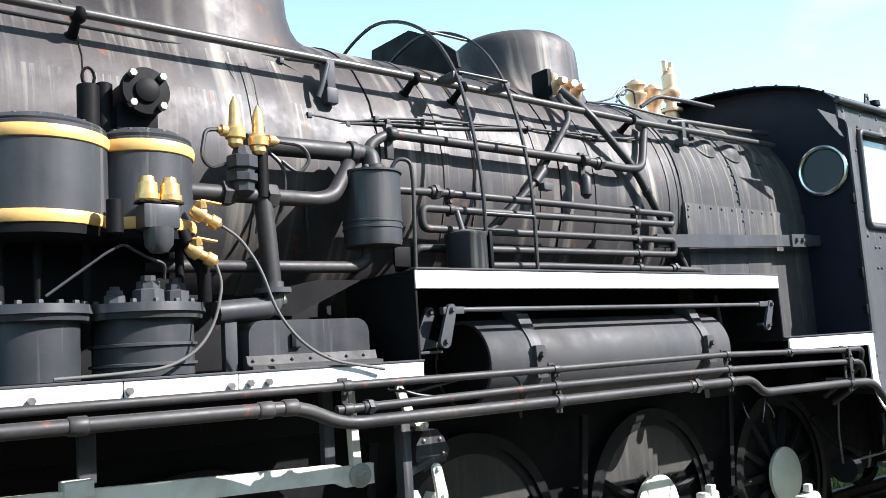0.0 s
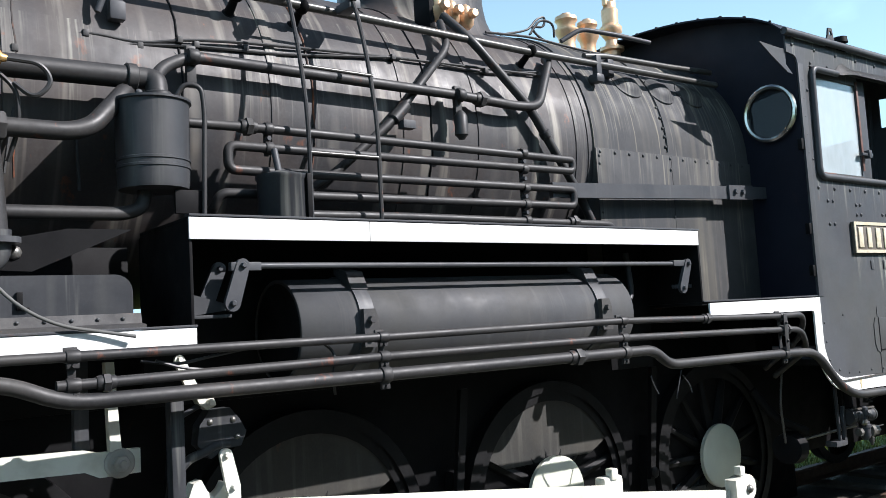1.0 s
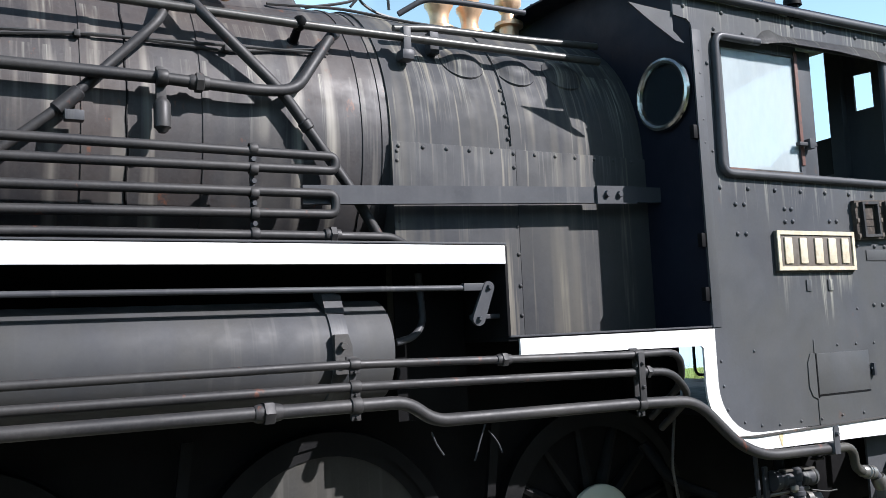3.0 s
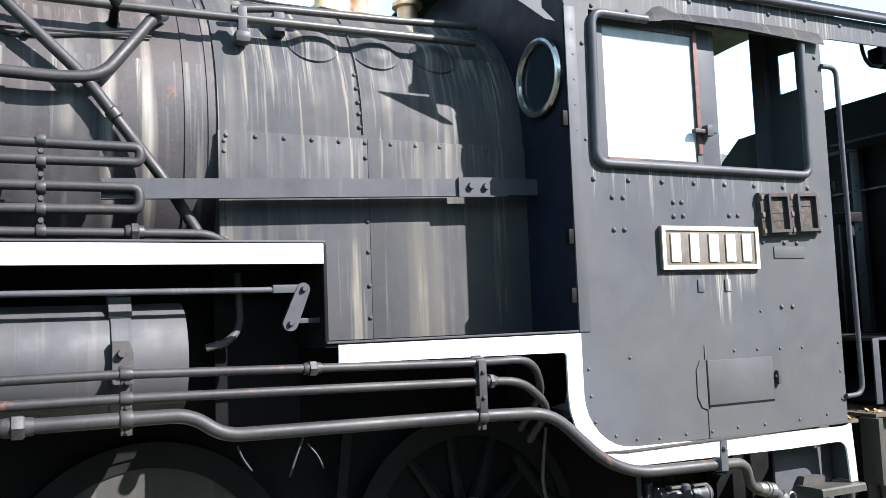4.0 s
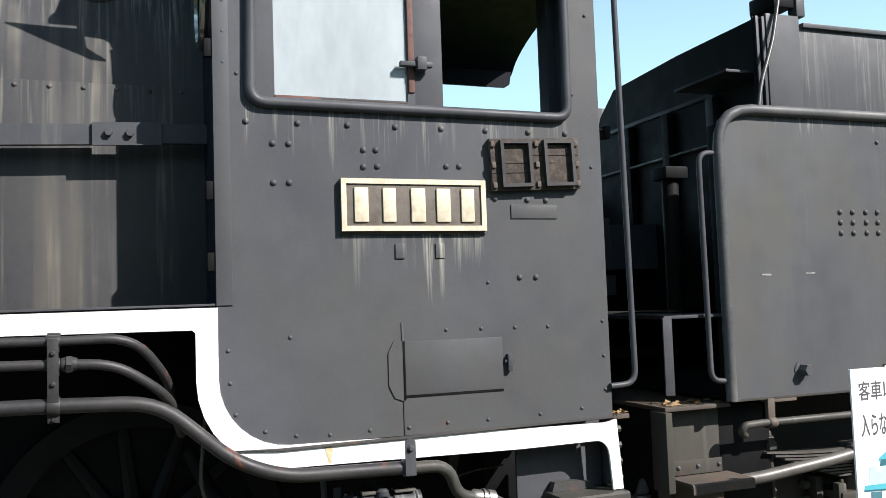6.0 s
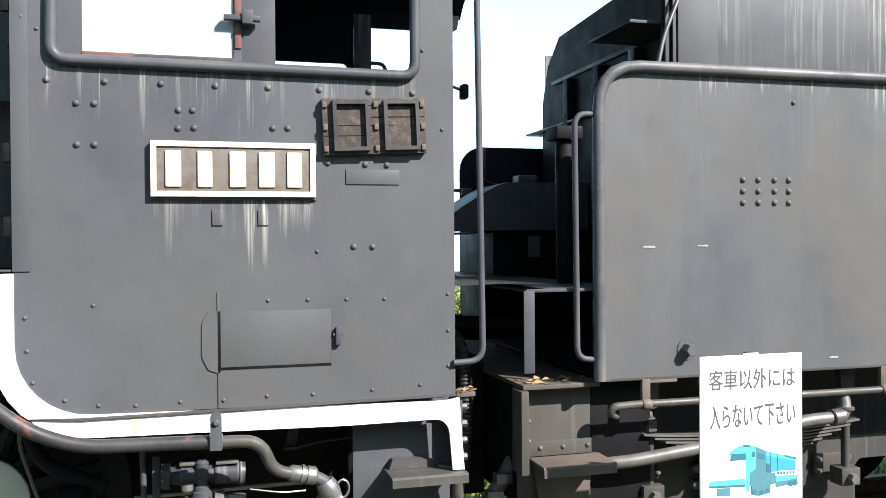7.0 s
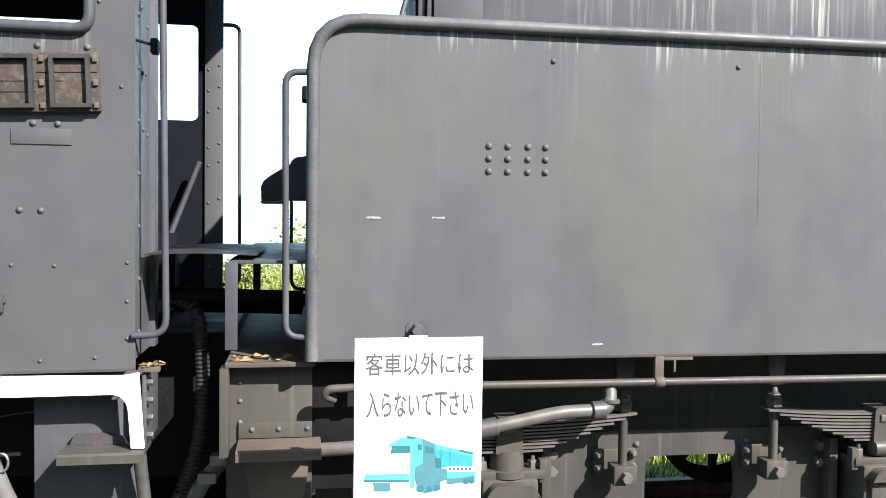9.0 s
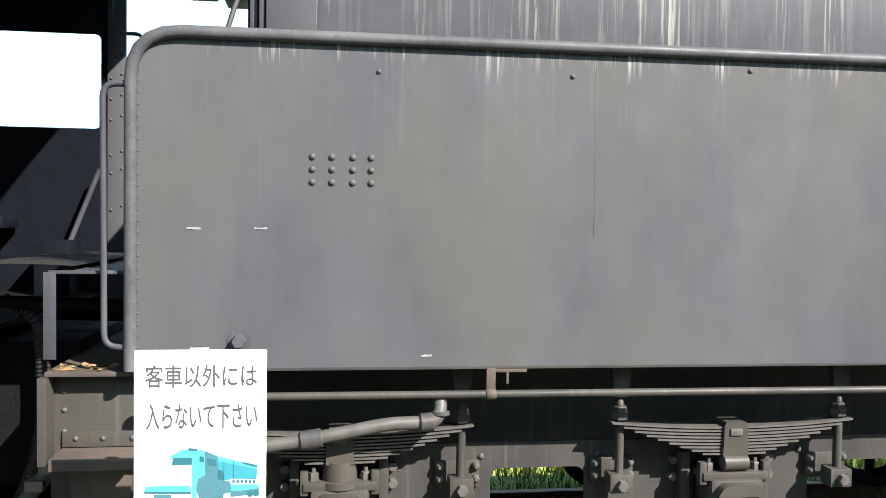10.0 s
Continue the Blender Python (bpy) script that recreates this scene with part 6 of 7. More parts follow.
lathe(bm, (5.475, 2.57, 1.075), (5.80, 2.57, 1.065), [(0, 0.03), (0.0, 0.052), (0.05, 0.056), (0.10, 0.056), (0.11, 0.034), (0.22, 0.040), (0.24, 0.047), (0.48, 0.047), (0.50, 0.038), (0.62, 0.036), (0.64, 0.044), (0.92, 0.044), (0.94, 0.05), (1, 0.046), (1, 0.02)], 20)
inj = part("injector", bm, "machine", loco, "grey steam injector with pipe unions")
for a in (30, 110, 190, 270):
    bm = bmesh.new()
    y, z = 2.57 + 0.044 * math.cos(radians(a)), 1.075 + 0.044 * math.sin(radians(a))
    hex_nut(bm, (5.478, y, z), (5.500, y, z), 0.011)
    part("flange_nut", bm, "steel", inj)
bm = bmesh.new()
lathe(bm, (5.632, 2.535, 1.135), (5.628, 2.535, 0.905), [(0, 0.016), (0.04, 0.026), (0.30, 0.028), (0.32, 0.022), (0.42, 0.022), (0.45, 0.032), (0.52, 0.034), (0.54, 0.040), (0.62, 0.042), (0.64, 0.034), (0.86, 0.036), (0.93, 0.028), (1, 0.014)], 16)
part("injector_valve", bm, "iron", inj)
bm = bmesh.new()
lathe(bm, (5.655, 2.54, 0.965), (5.800, 2.54, 0.955), [(0, 0.024), (0.15, 0.026), (0.16, 0.044), (0.40, 0.046), (0.42, 0.030), (0.56, 0.030)], 14)
hex_nut(bm, (5.735, 2.54, 0.959), (5.800, 2.54, 0.955), 0.034)
part("injector_outlet", bm, "spring", inj)
bm = bmesh.new()
hex_nut(bm, (5.545, 2.54, 0.965), (5.585, 2.54, 0.965), 0.028)
lathe(bm, (5.58, 2.54, 0.965), (5.62, 2.54, 0.965), [(0, 0.018), (1, 0.018)], 10)
part("outlet_nut", bm, "spring", inj)
bm = bmesh.new()
lathe(bm, (5.575, 2.51, 1.05), (5.575, 2.51, 1.012), [(0, 0.022), (0.6, 0.024), (0.9, 0.016), (1, 0.006)], 12)
part("oil_cup", bm, "steel", inj)
boxes("valve_cover", [(5.685, 5.775, 2.53, 2.60, 1.112, 1.122)], "spring", inj, bev=0.003)
boxes("valve_cover", [(5.545, 5.605, 2.53, 2.58, 1.115, 1.128)], "spring", inj, bev=0.004)
bm = bmesh.new()
lathe(bm, (5.715, 2.54, 0.955), (5.715, 2.54, 0.86), [(0, 0.012), (0.4, 0.012), (0.45, 0.019), (0.7, 0.019), (1, 0.008)], 8)
part("drain_cock", bm, "steel_dark", inj)
bm = bmesh.new()
slab(bm, [(5.975, 1.13), (6.02, 1.13), (6.055, 1.30), (6.01, 1.30)], 2.70, 2.712)
box(bm, 5.965, 6.03, 2.67, 2.712, 1.118, 1.130, 0.002)
part("pipe_stay", bm, "frame", inj)
for pts in ([(6.02, 2.72, 1.115), (6.14, 2.72, 1.135), (6.26, 2.73, 1.14)], [(5.82, 2.6, 0.985), (5.95, 2.6, 0.96), (6.05, 2.62, 0.955)]):
    pipe("wire", pts, 0.004, "steel_dark", inj, 0.03, seg=6)
pipe("injector_pipe", [(5.60, 2.62, 1.12), (5.58, 2.62, 1.30), (5.5, 2.65, 1.44)], 0.03, "black", inj, 0.06)
pipe("injector_pipe", [(5.40, 2.60, 1.28), (5.41, 2.60, 0.9)], 0.012, "iron", inj, 0)
boxes("valve_bracket", [(5.33, 5.47, 2.58, 2.66, 0.89, 0.925)], "iron", inj)
boxes("valve_bracket", [(5.44, 5.47, 2.58, 2.60, 0.92, 1.15)], "iron", inj)
pipe("injector_pipe", [(5.25, 2.75, 1.0), (5.0, 2.8, 1.1), (4.9, 2.9, 1.3)], 0.03, "black", inj, 0.08)
# steam heat hose with steel couplings
bm = bmesh.new()
lathe(bm, (5.96, YP + 0.045, 1.095), (6.07, YP + 0.05, 1.072), [(0, 0.026), (0.1, 0.033), (0.40, 0.033), (0.42, 0.039), (0.52, 0.039), (0.54, 0.032), (0.62, 0.032), (0.64, 0.037), (0.92, 0.037), (1, 0.028)], 14)
part("hose_coupling", bm, "steel", loco)
pipe("hose_end", [(6.05, YP + 0.05, 1.076), (6.11, YP + 0.05, 1.045), (6.14, YP + 0.05, 0.98)], 0.026, "iron", loco, 0.04)
bm = bmesh.new()
lathe(bm, (6.10, YP + 0.05, 1.05), (6.135, YP + 0.05, 0.985), [(0, 0.036), (0.3, 0.042), (0.7, 0.042), (1, 0.036)], 12)
part("hose_clip", bm, "steel", loco)
pipe("steam_hose", [(6.13, YP + 0.05, 1.0), (6.17, YP + 0.06, 0.88), (6.25, YP + 0.1, 0.70), (6.45, YP + 0.2, 0.55)], 0.037, "canvas", loco, 0.08, seg=12)
pts = [(6.17 + 0.025 * math.cos(a / 10 * math.pi), YP + 0.03, 1.02 + 0.035 * math.sin(a / 10 * math.pi)) for a in range(-8, 14)]
bm = bmesh.new()
tube(bm, pts, 0.005, 0, 5)
part("hose_hook", bm, "steel", loco)
# cab steps
boxes("step_plate", [(6.24, 6.66, 2.545, 2.56, 0.45, 1.335)], "iron", loco)
boxes("step_side", [(6.672, 6.687, 2.435, 2.74, 1.05, 1.345)], "iron", loco)
for z in (1.09, 1.16, 1.23, 1.30):
    bm = bmesh.new()
    hex_nut(bm, (6.685, 2.46, z), (6.712, 2.46, z), 0.016)
    part("step_bolt", bm, "under", loco)
boxes("step_bracket", [(6.66, 6.74, 2.42, 2.46, 1.348, 1.368)], "rusty", loco)
bm = bmesh.new()
slab_x(bm, [(2.545, 1.045), (2.37, 1.045), (2.362, 1.037), (2.360, 1.005), (2.367, 1.005), (2.371, 1.031), (2.545, 1.033)], 6.37, 6.69)
step = part("step_tread", bm, "under", loco, "worn step tread with a flaking edge")
bm = bmesh.new()
slab(bm, [(6.385, 1.046), (6.60, 1.046), (6.585, 1.07), (6.52, 1.085), (6.40, 1.087)], 2.50, 2.54)
part("tread_board", bm, "crust", step)
pipe("step_stay", [(6.66, 2.44, 1.03), (6.70, 2.50, 0.55)], 0.026, "steel_dark", loco, 0)
# beam made large and black to fill the shaded gap before the tender
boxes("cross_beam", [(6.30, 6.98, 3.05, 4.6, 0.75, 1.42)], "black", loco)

# ---- tender front, platform and hoses ----
bm = bmesh.new()
rows = []
for j in range(9):
    x = 6.66 + 0.45 * j / 8
    z = 1.806 + 0.009 * math.sin(math.pi * j / 8)
    rows.append([bm.verts.new((x, y, z)) for y in (2.46 + 0.03 * abs(j - 4) / 4, 3.75)])
for a, b in zip(rows, rows[1:]):
    bm.faces.new((a[0], a[1], b[1], b[0]))
bmesh.ops.solidify(bm, geom=bm.faces[:], thickness=0.005)
part("fall_plate", bm, "under", tender, "worn steel plate bridging cab and tender")
boxes("tender_deck", [(7.0, 7.5, 2.50, 4.88, 1.772, 1.787)], "iron", tender)
boxes("deck_post", [(6.985, 7.035, 2.49, 2.50, 1.42, 1.78)], "iron", tender)
boxes("deck_post", [(6.985, 7.035, 4.85, 4.86, 1.42, 1.78)], "iron", tender)
boxes("front_sill", [(6.985, 7.35, 2.505, 4.86, 1.345, 1.365)], "rusty", tender)
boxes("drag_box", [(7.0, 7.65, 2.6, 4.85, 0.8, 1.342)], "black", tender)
boxes("step_plate", [(6.985, 7.34, 2.59, 2.602, 0.62, 1.345)], "under", tender)
bm = bmesh.new()
slab(bm, [(7.05, 1.02), (7.34, 1.02), (7.31, 0.80), (7.25, 0.66), (7.14, 0.66), (7.08, 0.80)], 2.560, 2.575)
part("step_apron", bm, "rusty", tender)
boxes("step_flange", [(6.965, 7.000, 2.475, 2.60, 0.98, 1.344)], "under", tender)
for z in (1.27, 1.19, 1.10):
    rivet(RIVT, 7.04, 2.59, z, 0.012, tender)
bm = bmesh.new()
slab_x(bm, [(2.589, 1.03), (2.40, 1.03), (2.392, 1.022), (2.390, 0.985), (2.397, 0.985), (2.401, 1.016), (2.589, 1.018)], 7.035, 7.375)
tstep = part("step_tread", bm, "rusty", tender, "rusty step tread")
boxes("tread_back", [(7.035, 7.34, 2.576, 2.589, 1.034, 1.10)], "under", tstep, bev=0.003)
for x in (7.09, 7.20, 7.32):
    rivet(RIVT, x, 2.576, 1.07, 0.012, tstep)
pipe("grab_rail", [(7.34, YT - 0.005, 2.555), (7.222, YT - 0.005, 2.555), (7.228, YT - 0.005, 1.475), (7.34, YT - 0.005, 1.47)], 0.0135, "iron", tender, 0.07, seg=12)
pipe("grab_rail", [(7.41, 2 * YC - YT - 0.02, 2.36), (7.235, 2 * YC - YT - 0.02, 2.36), (7.238, 2 * YC - YT - 0.02, 1.475), (7.41, 2 * YC - YT - 0.02, 1.47)], 0.013, "iron", tender, 0.07)
# the bunker's front sheet, black for the shade it stands in, its top corner cut, with a small shelf
bm = bmesh.new()
slab_x(bm, [(2.71, 1.787), (4.66, 1.787), (4.66, 2.95), (4.56, 3.20), (4.36, 3.36), (3.6, 3.395), (2.71, 3.405)], 7.95, 7.965)
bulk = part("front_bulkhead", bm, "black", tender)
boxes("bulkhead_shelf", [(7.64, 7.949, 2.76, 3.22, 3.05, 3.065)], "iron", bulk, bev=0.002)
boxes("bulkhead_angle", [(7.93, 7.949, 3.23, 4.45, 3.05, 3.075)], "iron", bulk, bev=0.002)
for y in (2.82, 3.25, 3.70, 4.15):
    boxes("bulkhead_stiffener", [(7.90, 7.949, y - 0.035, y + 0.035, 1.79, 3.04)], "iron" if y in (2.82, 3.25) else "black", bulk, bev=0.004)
    for z in (2.2, 2.5, 2.8):
        ob = rivet(RIVT, 7.90, y, z, 0.012, bulk)
        ob.matrix_basis = Matrix.Translation((7.90, y, z)) @ Matrix.Rotation(-math.pi / 2, 4, "Z") @ Matrix.Diagonal((0.012, 0.012, 0.012, 1))
# bracing on the far tank sheet and the tool box with a curved lid
boxes("tank_corner_angle", [(7.555, 7.575, 4.80, 4.866, 2.47, 2.664)], "steel_dark", tender, bev=0.002)
pipe("tank_brace", [(7.565, 4.855, 2.47), (7.585, 4.85, 2.43), (7.63, 4.85, 2.41), (7.68, 4.85, 2.405)], 0.009, "steel_dark", tender, 0.03, seg=6)
boxes("tank_socket", [(7.405, 7.48, 4.835, 4.857, 2.325, 2.375)], "steel_dark", tender, bev=0.004)
bm = bmesh.new()
slab(bm, [(7.20, 2.062), (7.072, 2.055), (7.070, 2.135), (7.085, 2.168), (7.13, 2.203), (7.20, 2.246), (7.29, 2.30), (7.36, 2.335), (7.42, 2.354), (7.949, 2.356), (7.949, 2.066)], 3.92, 4.355)
for f in bm.faces:
    f.smooth = abs(f.normal.y) < 0.5
tool = part("tool_box", bm, "iron", tender, "dark tool box with a curved lid on the tender front")
boxes("lid_edge", [(7.068, 7.21, 3.90, 4.36, 2.040, 2.053)], "steel_dark", tool, bev=0.002)
boxes("lid_hasp", [(7.50, 7.62, 3.94, 4.05, 2.357, 2.40)], "iron", tool, bev=0.006)
# added black block for the shade on the tank sheet below the box
boxes("box_shade_block", [(7.36, 7.949, 4.02, 4.75, 1.788, 2.051)], "black", tool)
# small grey rectangle in front of the block
boxes("grey_rect", [(7.56, 7.64, 3.944, 3.949, 1.90, 2.03)], "tank", tool, bev=0.001)
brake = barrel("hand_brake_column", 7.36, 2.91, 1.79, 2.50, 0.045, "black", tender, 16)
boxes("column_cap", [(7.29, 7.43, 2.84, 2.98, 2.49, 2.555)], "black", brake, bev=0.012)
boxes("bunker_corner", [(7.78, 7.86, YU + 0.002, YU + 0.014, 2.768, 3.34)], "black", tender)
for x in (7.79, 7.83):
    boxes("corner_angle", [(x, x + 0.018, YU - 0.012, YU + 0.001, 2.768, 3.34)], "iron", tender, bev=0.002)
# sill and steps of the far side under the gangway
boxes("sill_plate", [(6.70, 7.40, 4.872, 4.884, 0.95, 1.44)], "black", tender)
# far step plate run lower, its black standing in for shaded ground
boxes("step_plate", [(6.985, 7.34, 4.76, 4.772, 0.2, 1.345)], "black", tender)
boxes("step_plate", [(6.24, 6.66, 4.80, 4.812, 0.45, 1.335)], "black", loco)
lampb = boxes("work_lamp", [(7.93, 8.07, 2.70, 2.90, 3.407, 3.50)], "black", tender, bev=0.015)
boxes("work_lamp_glass", [(8.07, 8.13, 2.69, 2.76, 3.36, 3.48)], "iron", lampb, bev=0.012)
pipe("lamp_wire", [(7.94, 2.68, 3.44), (7.86, 2.65, 3.2), (7.74, 2.62, 2.95), (7.69, 2.60, 2.77)], 0.011, "steel_dark", tender, 0.06)


def ribbed(pts, r, mat, parent, name):
    line = filleted(pts, 0.25, 14)
    bm = bmesh.new()
    last = None
    fine = []
    for a, b in zip(line, line[1:]):
        k = max(1, int((b - a).length / 0.009))
        fine += [a.lerp(b, i / k) for i in range(k)]
    u, v = frame_axes(fine[1] - fine[0])
    for i, p in enumerate(fine):
        d = (fine[min(i + 1, len(fine) - 1)] - fine[max(i - 1, 0)]).normalized()
        u = (u - d * u.dot(d)).normalized()
        now = ring(bm, p, u, d.cross(u), r * (1.0 if i % 2 else 0.86), 12)
        if last:
            join_rings(bm, last, now)
        last = now
    return part(name, bm, mat, parent)


ribbed([(6.66, 3.0, 1.62), (6.83, 2.95, 1.55), (6.86, 2.93, 1.2), (6.84, 2.92, 0.92), (6.70, 2.9, 0.55)], 0.035, "rubber", tender, "ribbed_hose")
for y, z in ((2.9, 1.62), (3.2, 1.55), (3.5, 1.50)):
    pipe("cross_pipe", [(6.66, y, z), (7.3, y + 0.1, z - 0.03)], 0.03, "black", tender, 0)
pipe("coupling_hose", [(7.02, 2.75, 0.98), (6.95, 2.70, 0.90), (6.86, 2.68, 0.80), (6.80, 2.7, 0.6)], 0.035, "canvas", tender, 0.06)
for c in ((6.95, 2.70, 0.92), (6.90, 2.68, 0.85)):
    boxes("hose_coupling", [(c[0] - 0.04, c[0] + 0.04, c[1] - 0.045, c[1] + 0.02, c[2] - 0.025, c[2] + 0.025)], "steel", tender, bev=0.012)

# ---- tender side fittings ----
for i, x in enumerate((8.070, 8.152, 8.240, 8.318)):
    for z in (2.275, 2.222, 2.168):
        rivet(RIVT, x, YT, z, 0.0155, tank)
for x, z in ((8.346, 2.642), (9.195, 2.651), (10.018, 2.705)):
    rivet(RIVT, x, YT, z, 0.0125, tank)
for i in range(26):
    rivet(RIVT, 7.36, YT, 1.42 + i * 0.048, 0.0055, tank)
bm = bmesh.new()
hex_nut(bm, (7.772, YT, 1.497), (7.772, YT - 0.05, 1.497), 0.030)
lathe(bm, (7.772, YT - 0.004, 1.497), (7.772, YT, 1.497), [(0, 0.05), (1, 0.05)], 16)
part("tank_plug", bm, "iron", tank)
srnd = random.Random(5)
for x0, x1, z in ((7.555, 7.615, 1.966), (7.83, 7.885, 1.969), (8.54, 8.59, 1.427)):
    n = 6
    xs = [x0 + (x1 - x0) * k / n for k in range(n + 1)]
    up = [(x, z + 0.001 + srnd.uniform(0.001, 0.005)) for x in xs]
    dn = [(x, z - 0.001 - srnd.uniform(0.0005, 0.004)) for x in reversed(xs)]
    bm = bmesh.new()
    slab(bm, up + dn, YT - 0.0025, YT + 0.001)
    part("paint_chip", bm, "white_scuff", tank)
boxes("tank_seam", [(9.302, 9.307, YT - 0.0006, YT + 0.004, 1.95, 2.74)], "tank", tank, bev=0.0005)
boxes("tank_lip", [(7.34, 14.9, YT - 0.006, YT, 1.368, 1.380)], "frame", tank, bev=0.001)
pipe("brake_pipe", [(7.43, YT + 0.03, 1.205), (7.385, YT, 1.225), (7.40, YT - 0.01, 1.256), (7.50, YT - 0.01, 1.260), (14.8, YT - 0.01, 1.248)], 0.018, "under", tender, 0.02, seg=12)
for x in (7.56, 8.85, 10.95):
    boxes("pipe_hanger", [(x - 0.02, x + 0.02, YT - 0.012, YT + 0.012, 1.262, 1.372)], "rusty", tender, bev=0.002)
    bm = bmesh.new()
    lathe(bm, (x - 0.022, YT - 0.01, 1.258), (x + 0.022, YT - 0.01, 1.258), [(0, 0.022), (0.1, 0.025), (0.9, 0.025), (1, 0.022)], 12)
    part("hanger_clip", bm, "rusty", tender)
    boxes("pipe_hanger", [(x, x + 0.16, YT - 0.005, YT + 0.02, 1.352, 1.368)], "rusty", tender, bev=0.002)
boxes("pipe_hanger", [(8.92, 8.93, YT - 0.004, YT + 0.004, 1.30, 1.352)], "rusty", tender, bev=0.001)
pipe("feed_hose", [(7.25, 2.55, 0.98), (7.5, 2.50, 1.0), (7.9, 2.47, 1.05), (8.08, 2.47, 1.075), (8.40, 2.47, 1.135), (8.60, 2.47, 1.14), (8.63, 2.48, 1.18), (8.63, 2.50, 1.24)], 0.030, "spring", tender, 0.06, seg=12)
for p, q in (((8.03, 2.47, 1.068), (8.12, 2.47, 1.082)), ((8.54, 2.47, 1.138), (8.60, 2.47, 1.141)), ((8.63, 2.48, 1.165), (8.63, 2.482, 1.185))):
    bm = bmesh.new()
    cyl(bm, p, q, 0.042, 12, 0.004)
    part("hose_ferrule", bm, "steel_dark", tender)
# frame plate with its openings
frame_out = [(7.36, 0.975), (7.36, 0.62), (7.7, 0.48), (14.9, 0.48), (14.9, 0.975)]
holes = [rounded(7.52, 7.66, 0.62, 0.86, 0.04), rounded(8.905, 9.365, 0.60, 0.852, 0.05), rounded(10.50, 11.05, 0.60, 0.852, 0.05), rounded(12.4, 12.9, 0.60, 0.852, 0.05)]
bm = bmesh.new()
slab(bm, frame_out, 2.74, 2.765, holes)
part("frame_plate", bm, "frame", tender, "dusty grey outside frame plate with rounded openings")
bm = bmesh.new()
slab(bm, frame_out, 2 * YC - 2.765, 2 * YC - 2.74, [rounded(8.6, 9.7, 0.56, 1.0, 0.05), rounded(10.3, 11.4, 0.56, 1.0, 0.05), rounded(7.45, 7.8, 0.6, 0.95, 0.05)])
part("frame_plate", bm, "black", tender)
boxes("frame_back", [(7.36, 14.9, 2.95, 2.965, 0.86, 1.374)], "frame", tender)
for x in (8.86, 9.42, 10.45):
    rivet(RIVT, x, 2.74, 0.91, 0.017, tender)


def leaf_spring(xc, first):
    z0, y0, y1 = 1.098, 2.575, 2.665
    s = None
    for i in range(9):
        half_l = 0.595 - 0.055 * i
        bm = bmesh.new()
        pr = []
        m = 10
        for k in range(m + 1):
            u = -1 + 2 * k / m
            x = xc + half_l * u
            z = z0 - 0.0155 * i - 0.030 * (1 - (half_l * u / 0.595) ** 2)
            pr.append((x, z))
        slab(bm, pr + [(x, z - 0.0088) for x, z in pr[::-1]], y0, y1)
        if s is None:
            s = part("leaf_spring", bm, "spring", tender, "worn steel leaf spring")
        else:
            part("leaf", bm, "spring", s)
    bm = bmesh.new()
    slab(bm, [(xc - 0.062, 0.935), (xc + 0.062, 0.935), (xc + 0.056, 1.075), (xc + 0.048, 1.092), (xc - 0.048, 1.092), (xc - 0.056, 1.075)], y0 - 0.014, y1 + 0.012)
    part("spring_buckle", bm, "under", s)
    boxes("buckle_wedge", [(xc - 0.03, xc + 0.03, y0 - 0.022, y0 - 0.013, 1.03, 1.062)], "spring", s, bev=0.004)
    bm = bmesh.new()
    if first:
        lathe(bm, (xc, 2.62, 0.83), (xc, 2.62, 0.945), [(0, 0.095), (0.25, 0.095), (0.27, 0.078), (1, 0.074)], 20)
    else:
        lathe(bm, (xc - 0.065, 2.575, 0.90), (xc + 0.065, 2.575, 0.90), [(0, 0.028), (0.05, 0.038), (0.95, 0.038), (1, 0.028)], 18)
    part("spring_saddle", bm, "under", s)
    abox = boxes("axle_box", [(xc - 0.13, xc + 0.13, 2.53, 2.74, 0.42, 0.83)], "under", tender, bev=0.025)
    boxes("axle_box_lid", [(xc - 0.10, xc + 0.10, 2.51, 2.532, 0.46, 0.76)], "under", abox, bev=0.012)
    bm = bmesh.new()
    slab(bm, [(xc - 0.12, 0.765), (xc + 0.12, 0.765), (xc + 0.10, 0.80), (xc + 0.075, 0.818), (xc - 0.075, 0.818), (xc - 0.10, 0.80)], 2.475, 2.535)
    part("box_brow", bm, "under", abox)
    boxes("box_cap", [(xc - 0.16, xc + 0.16, 2.55, 2.74, 0.82, 0.86)], "under", abox, bev=0.008)
    for dx in (-0.115, 0.115):
        bm = bmesh.new()
        hex_nut(bm, (xc + dx, 2.60, 0.855), (xc + dx, 2.60, 0.895), 0.022)
        lathe(bm, (xc + dx, 2.60, 0.89), (xc + dx, 2.60, 0.915), [(0, 0.010), (1, 0.009)], 8)
        part("cap_stud", bm, "spring", abox)
        boxes("box_lug", [(xc + dx * 1.35 - 0.018, xc + dx * 1.35 + 0.018, 2.56, 2.60, 0.80, 0.905)], "under", abox, bev=0.006)
    boxes("lid_hinge", [(xc - 0.05, xc + 0.05, 2.495, 2.512, 0.755, 0.785)], "under", abox, bev=0.005)
    for dx in (-0.20, 0.20):
        boxes("horn_guide", [(xc + dx - 0.022, xc + dx + 0.022, 2.66, 2.74, 0.42, 0.93)], "under", tender, bev=0.006)
        for z in (0.88, 0.80):
            bm = bmesh.new()
            hex_nut(bm, (xc + dx * 1.22, 2.74, z), (xc + dx * 1.22, 2.70, z), 0.024)
            part("horn_bolt", bm, "spring", tender)
    for dx in (-0.545, 0.545):
        x = xc + dx
        pipe("spring_hanger", [(x, 2.62, 1.17), (x, 2.62, 0.80)], 0.021, "under", s, 0)
        bm = bmesh.new()
